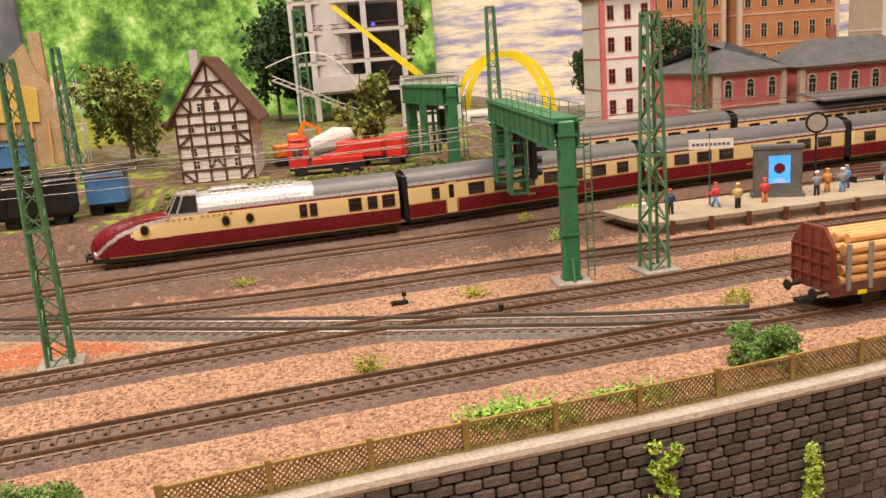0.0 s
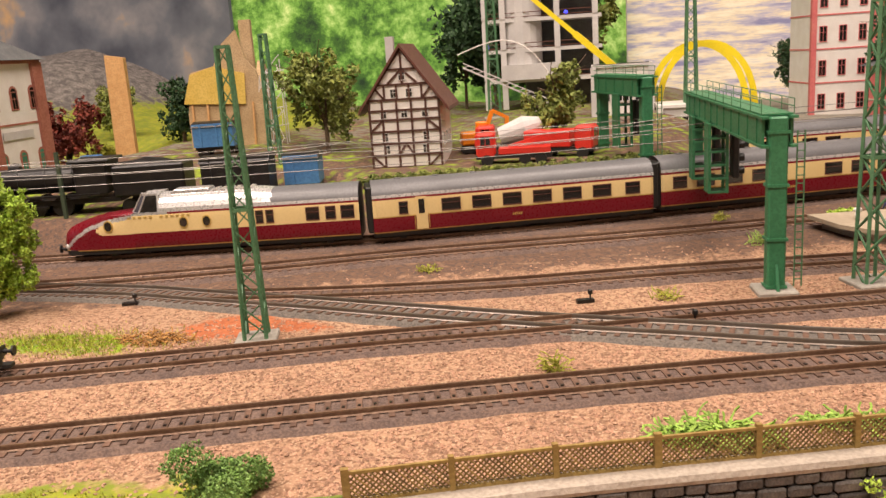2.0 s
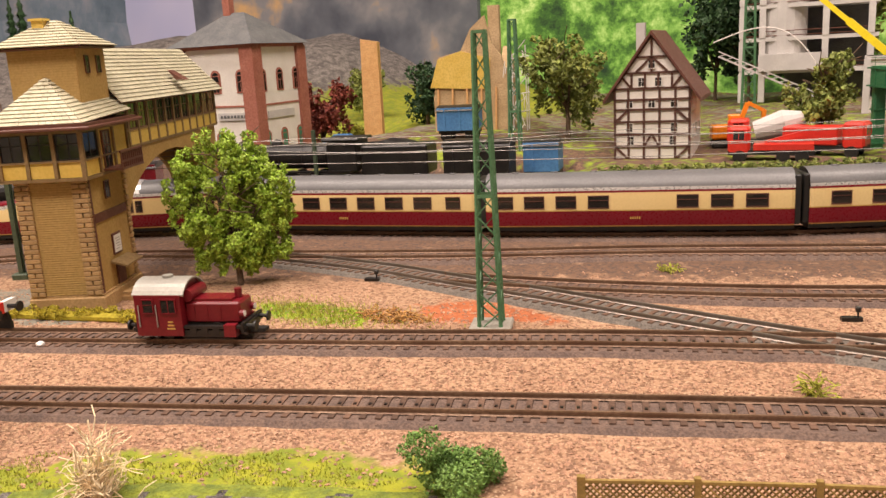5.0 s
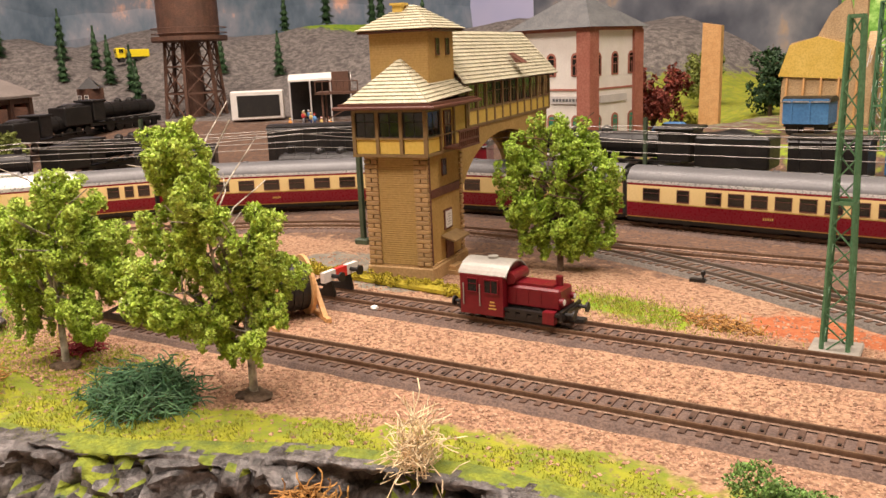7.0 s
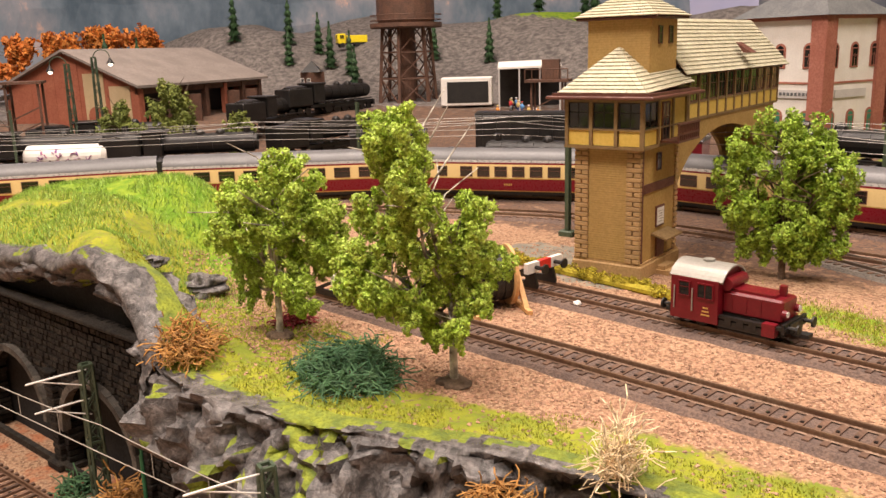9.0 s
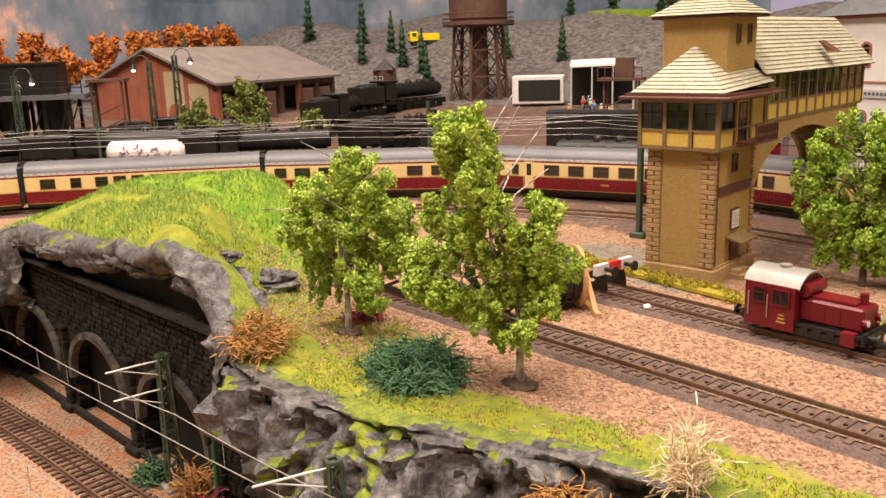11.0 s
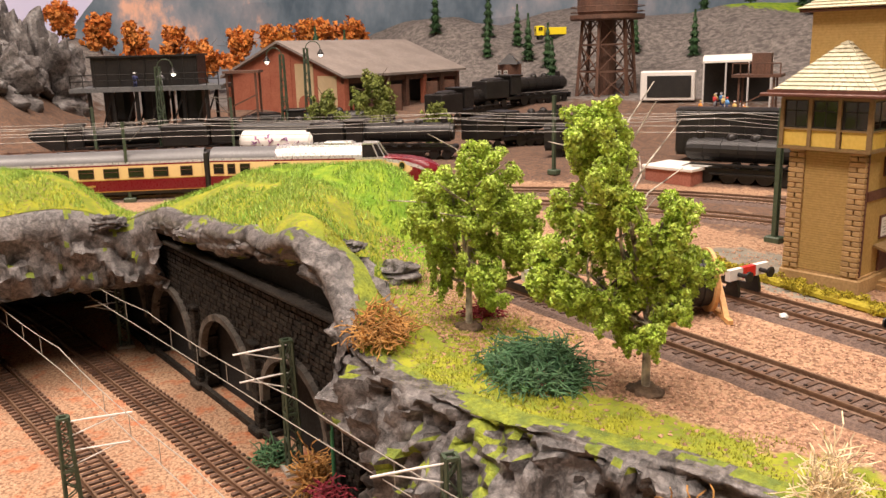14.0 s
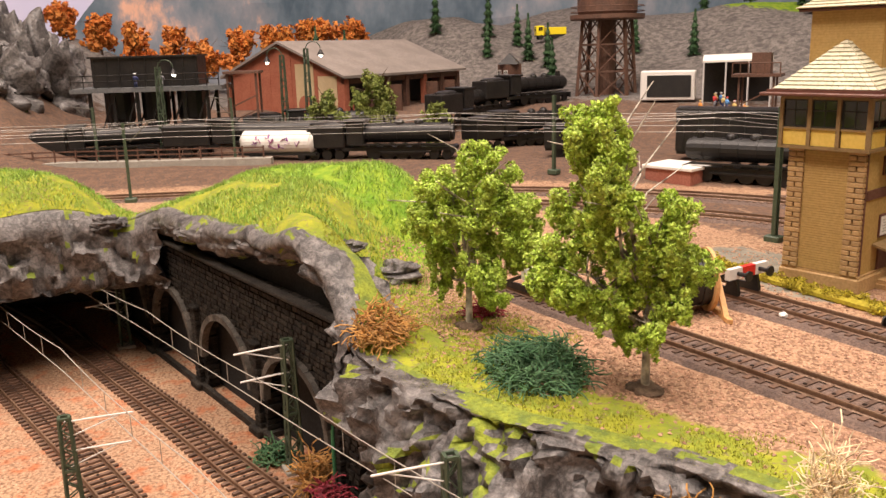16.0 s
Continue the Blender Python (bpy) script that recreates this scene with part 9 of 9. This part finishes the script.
# ==== backdrops and the hall ====
def backdrop_material(name, cols, scale, detail=6.0, stretch=(1, 1, 1), fill_glow=0.25, rough=0.5):
    m = bpy.data.materials.new(name)
    m.use_nodes = True
    nt = m.node_tree
    bs = nt.nodes["Principled BSDF"]
    bs.inputs["Roughness"].default_value = 0.8
    mp = nt.nodes.new("ShaderNodeMapping")
    mp.inputs["Scale"].default_value = stretch
    nt.links.new(nt.nodes.new("ShaderNodeTexCoord").outputs["Object"], mp.inputs["Vector"])
    n = nt.nodes.new("ShaderNodeTexNoise")
    n.inputs["Scale"].default_value, n.inputs["Detail"].default_value = scale, detail
    n.inputs["Roughness"].default_value = rough
    nt.links.new(mp.outputs[0], n.inputs["Vector"])
    r = nt.nodes.new("ShaderNodeValToRGB")
    el = r.color_ramp.elements
    el[0].position, el[0].color = cols[0][0], (*cols[0][1], 1)
    el[1].position, el[1].color = cols[-1][0], (*cols[-1][1], 1)
    for p, c in cols[1:-1]:
        el.new(p).color = (*c, 1)
    nt.links.new(n.outputs["Fac"], r.inputs["Fac"])
    nt.links.new(r.outputs["Color"], bs.inputs["Base Color"])
    # Prints and paint get an added glow to brighten them; no lamp stands behind.
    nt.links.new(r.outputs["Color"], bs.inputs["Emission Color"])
    bs.inputs["Emission Strength"].default_value = fill_glow
    return m


def panel(name, a, b, z0, z1, mat, label):
    bm = bmesh.new()
    d = np.array(b) - np.array(a)
    n = np.array([-d[1], d[0]]) / np.linalg.norm(d) * 1.0
    poly(bm, [(a[0], a[1], z0), (b[0], b[1], z0), (b[0], b[1], z1), (a[0], a[1], z1)], (n[0], n[1], 0))
    solid(name, bm, mat, label, "backdrop")


M_FOREST = backdrop_material("printed_forest", [(0.34, (0.01, 0.035, 0.012)), (0.44, (0.05, 0.14, 0.02)), (0.51, (0.15, 0.34, 0.05)), (0.57, (0.30, 0.52, 0.12)), (0.66, (0.62, 0.74, 0.3))], 17, 14, rough=0.74)
M_DARKWOOD = backdrop_material("printed_dark_wood", [(0.35, (0.012, 0.02, 0.012)), (0.5, (0.03, 0.06, 0.03)), (0.65, (0.09, 0.13, 0.06))], 12)
M_CITY = backdrop_material("printed_car_park", [(0.36, (0.2, 0.19, 0.3)), (0.45, (0.4, 0.36, 0.4)), (0.52, (0.62, 0.52, 0.36)), (0.6, (0.7, 0.62, 0.46)), (0.7, (0.5, 0.46, 0.42))], 18, 8, (0.5, 0.5, 3.0), 0.45, 0.65)
M_CLIFF_PRINT = backdrop_material("printed_cliff", [(0.36, (0.05, 0.055, 0.07)), (0.5, (0.11, 0.115, 0.13)), (0.6, (0.2, 0.19, 0.19)), (0.69, (0.5, 0.3, 0.13))], 7)
M_SKY = backdrop_material("painted_sky", [(0.35, (0.42, 0.42, 0.6)), (0.6, (0.56, 0.52, 0.66))], 1.5, 3)
M_MOUNT = backdrop_material("painted_mountain", [(0.38, (0.05, 0.075, 0.1)), (0.5, (0.11, 0.14, 0.17)), (0.6, (0.2, 0.2, 0.22)), (0.66, (0.6, 0.34, 0.24))], 5, 9, (1, 1, 0.6), rough=0.62)
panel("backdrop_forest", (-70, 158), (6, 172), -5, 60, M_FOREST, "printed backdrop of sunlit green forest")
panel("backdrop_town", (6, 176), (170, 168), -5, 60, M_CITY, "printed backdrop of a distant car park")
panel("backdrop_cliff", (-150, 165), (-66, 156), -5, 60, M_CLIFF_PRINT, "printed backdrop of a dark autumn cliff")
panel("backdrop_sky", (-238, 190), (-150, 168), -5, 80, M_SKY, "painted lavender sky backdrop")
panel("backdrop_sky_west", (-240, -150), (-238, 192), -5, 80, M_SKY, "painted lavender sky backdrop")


def ridge(name, pts, mat, label, seed, thick=3.0):
    """A jagged mountain outline in low relief."""
    rnd = random.Random(seed)
    verts, faces = [], []
    n = 90
    line = Line([p[:2] for p in pts])
    hs = [p[2] for p in pts]
    for i in range(n):
        u = i / (n - 1)
        p = line.at(u * line.length)
        h = np.interp(u, np.linspace(0, 1, len(hs)), hs) + 3 * noise.noise(Vector((u * 9, seed, 0))) + 1.4 * noise.noise(Vector((u * 31, seed, 2)))
        for j in range(8):
            v = j / 7
            o = thick * (1 - v) + 2.0 * noise.noise(Vector((u * 14, v * 5, seed + 3.0)))
            verts.append((p[0] + o, p[1] - 0.4 * o, -3 + (h + 3) * v))
    faces = [(i * 8 + j, (i + 1) * 8 + j, (i + 1) * 8 + j + 1, i * 8 + j + 1) for i in range(n - 1) for j in range(7)]
    raw(name, verts, faces, mat, None, False, label, "mountain", "structure")


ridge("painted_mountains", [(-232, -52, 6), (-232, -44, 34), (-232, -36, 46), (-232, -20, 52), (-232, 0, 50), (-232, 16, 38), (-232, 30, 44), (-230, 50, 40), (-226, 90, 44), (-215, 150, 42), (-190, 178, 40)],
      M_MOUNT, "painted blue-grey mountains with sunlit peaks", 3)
for k, (x, y, r, h) in enumerate([(-205, -36, 4, 8), (-206, -20, 5, 14), (-207, -13, 5, 15), (-206, -5, 5, 13), (-206, 3, 5, 14), (-203, 14, 6, 15), (-202, 21, 6, 16), (-203, 30, 5, 12), (-205, -28, 4, 9)]):
    plain_tree(x, y, r, h, M_LEAF_ORANGE, "orange autumn tree before the mountains", 110 + k, 2200, 0.6)

M_HALL = material("hall_paint", (0.55, 0.5, 0.44), 0.9, 0, scale=2, fine=20, amount=0.08)
for nm, x, y, z, sx, sy, sz in (("wall_north", 0, 322, -80, 640, 4, 290), ("wall_south", 0, -262, -80, 640, 4, 290), ("wall_east", 322, 30, -80, 4, 580, 290),
                                ("wall_west", -322, 30, -80, 4, 580, 290), ("ceiling", 0, 30, 205, 640, 580, 4), ("floor", 0, 30, -84, 640, 580, 4)):
    bm = bmesh.new()
    box(bm, x, y, z, sx, sy, sz)
    solid(nm, bm, M_HALL, "plain pale hall surface", nm.split("_")[0])
for lx, ly, lz in LAMPS:
    t = thing("ceiling_light", lx * 100, ly * 100, lz * 100, 0, "flat warm ceiling light panel", "lamp", "ceiling lights")
    bm = bmesh.new()
    box(bm, 0, 0, 0, 94, 54, 3, bev=0.5)
    for hx in (-40, 40):
        rod(bm, (hx, 0, 3), (hx, 0, 15.2), 0.6, 8)
    part("housing", bm, M_WHITE, t)


# ==== what moves ====
def motions():
    walk(HEAD, train_rows(12.2))
    for i, car in enumerate(SALOONS):
        walk(car, train_rows(24.2 + CAR_PITCH * (i + 0.5)))
    walk(TAIL, train_rows(24.2 + CAR_PITCH * 5 + 12.0, True))


motions()
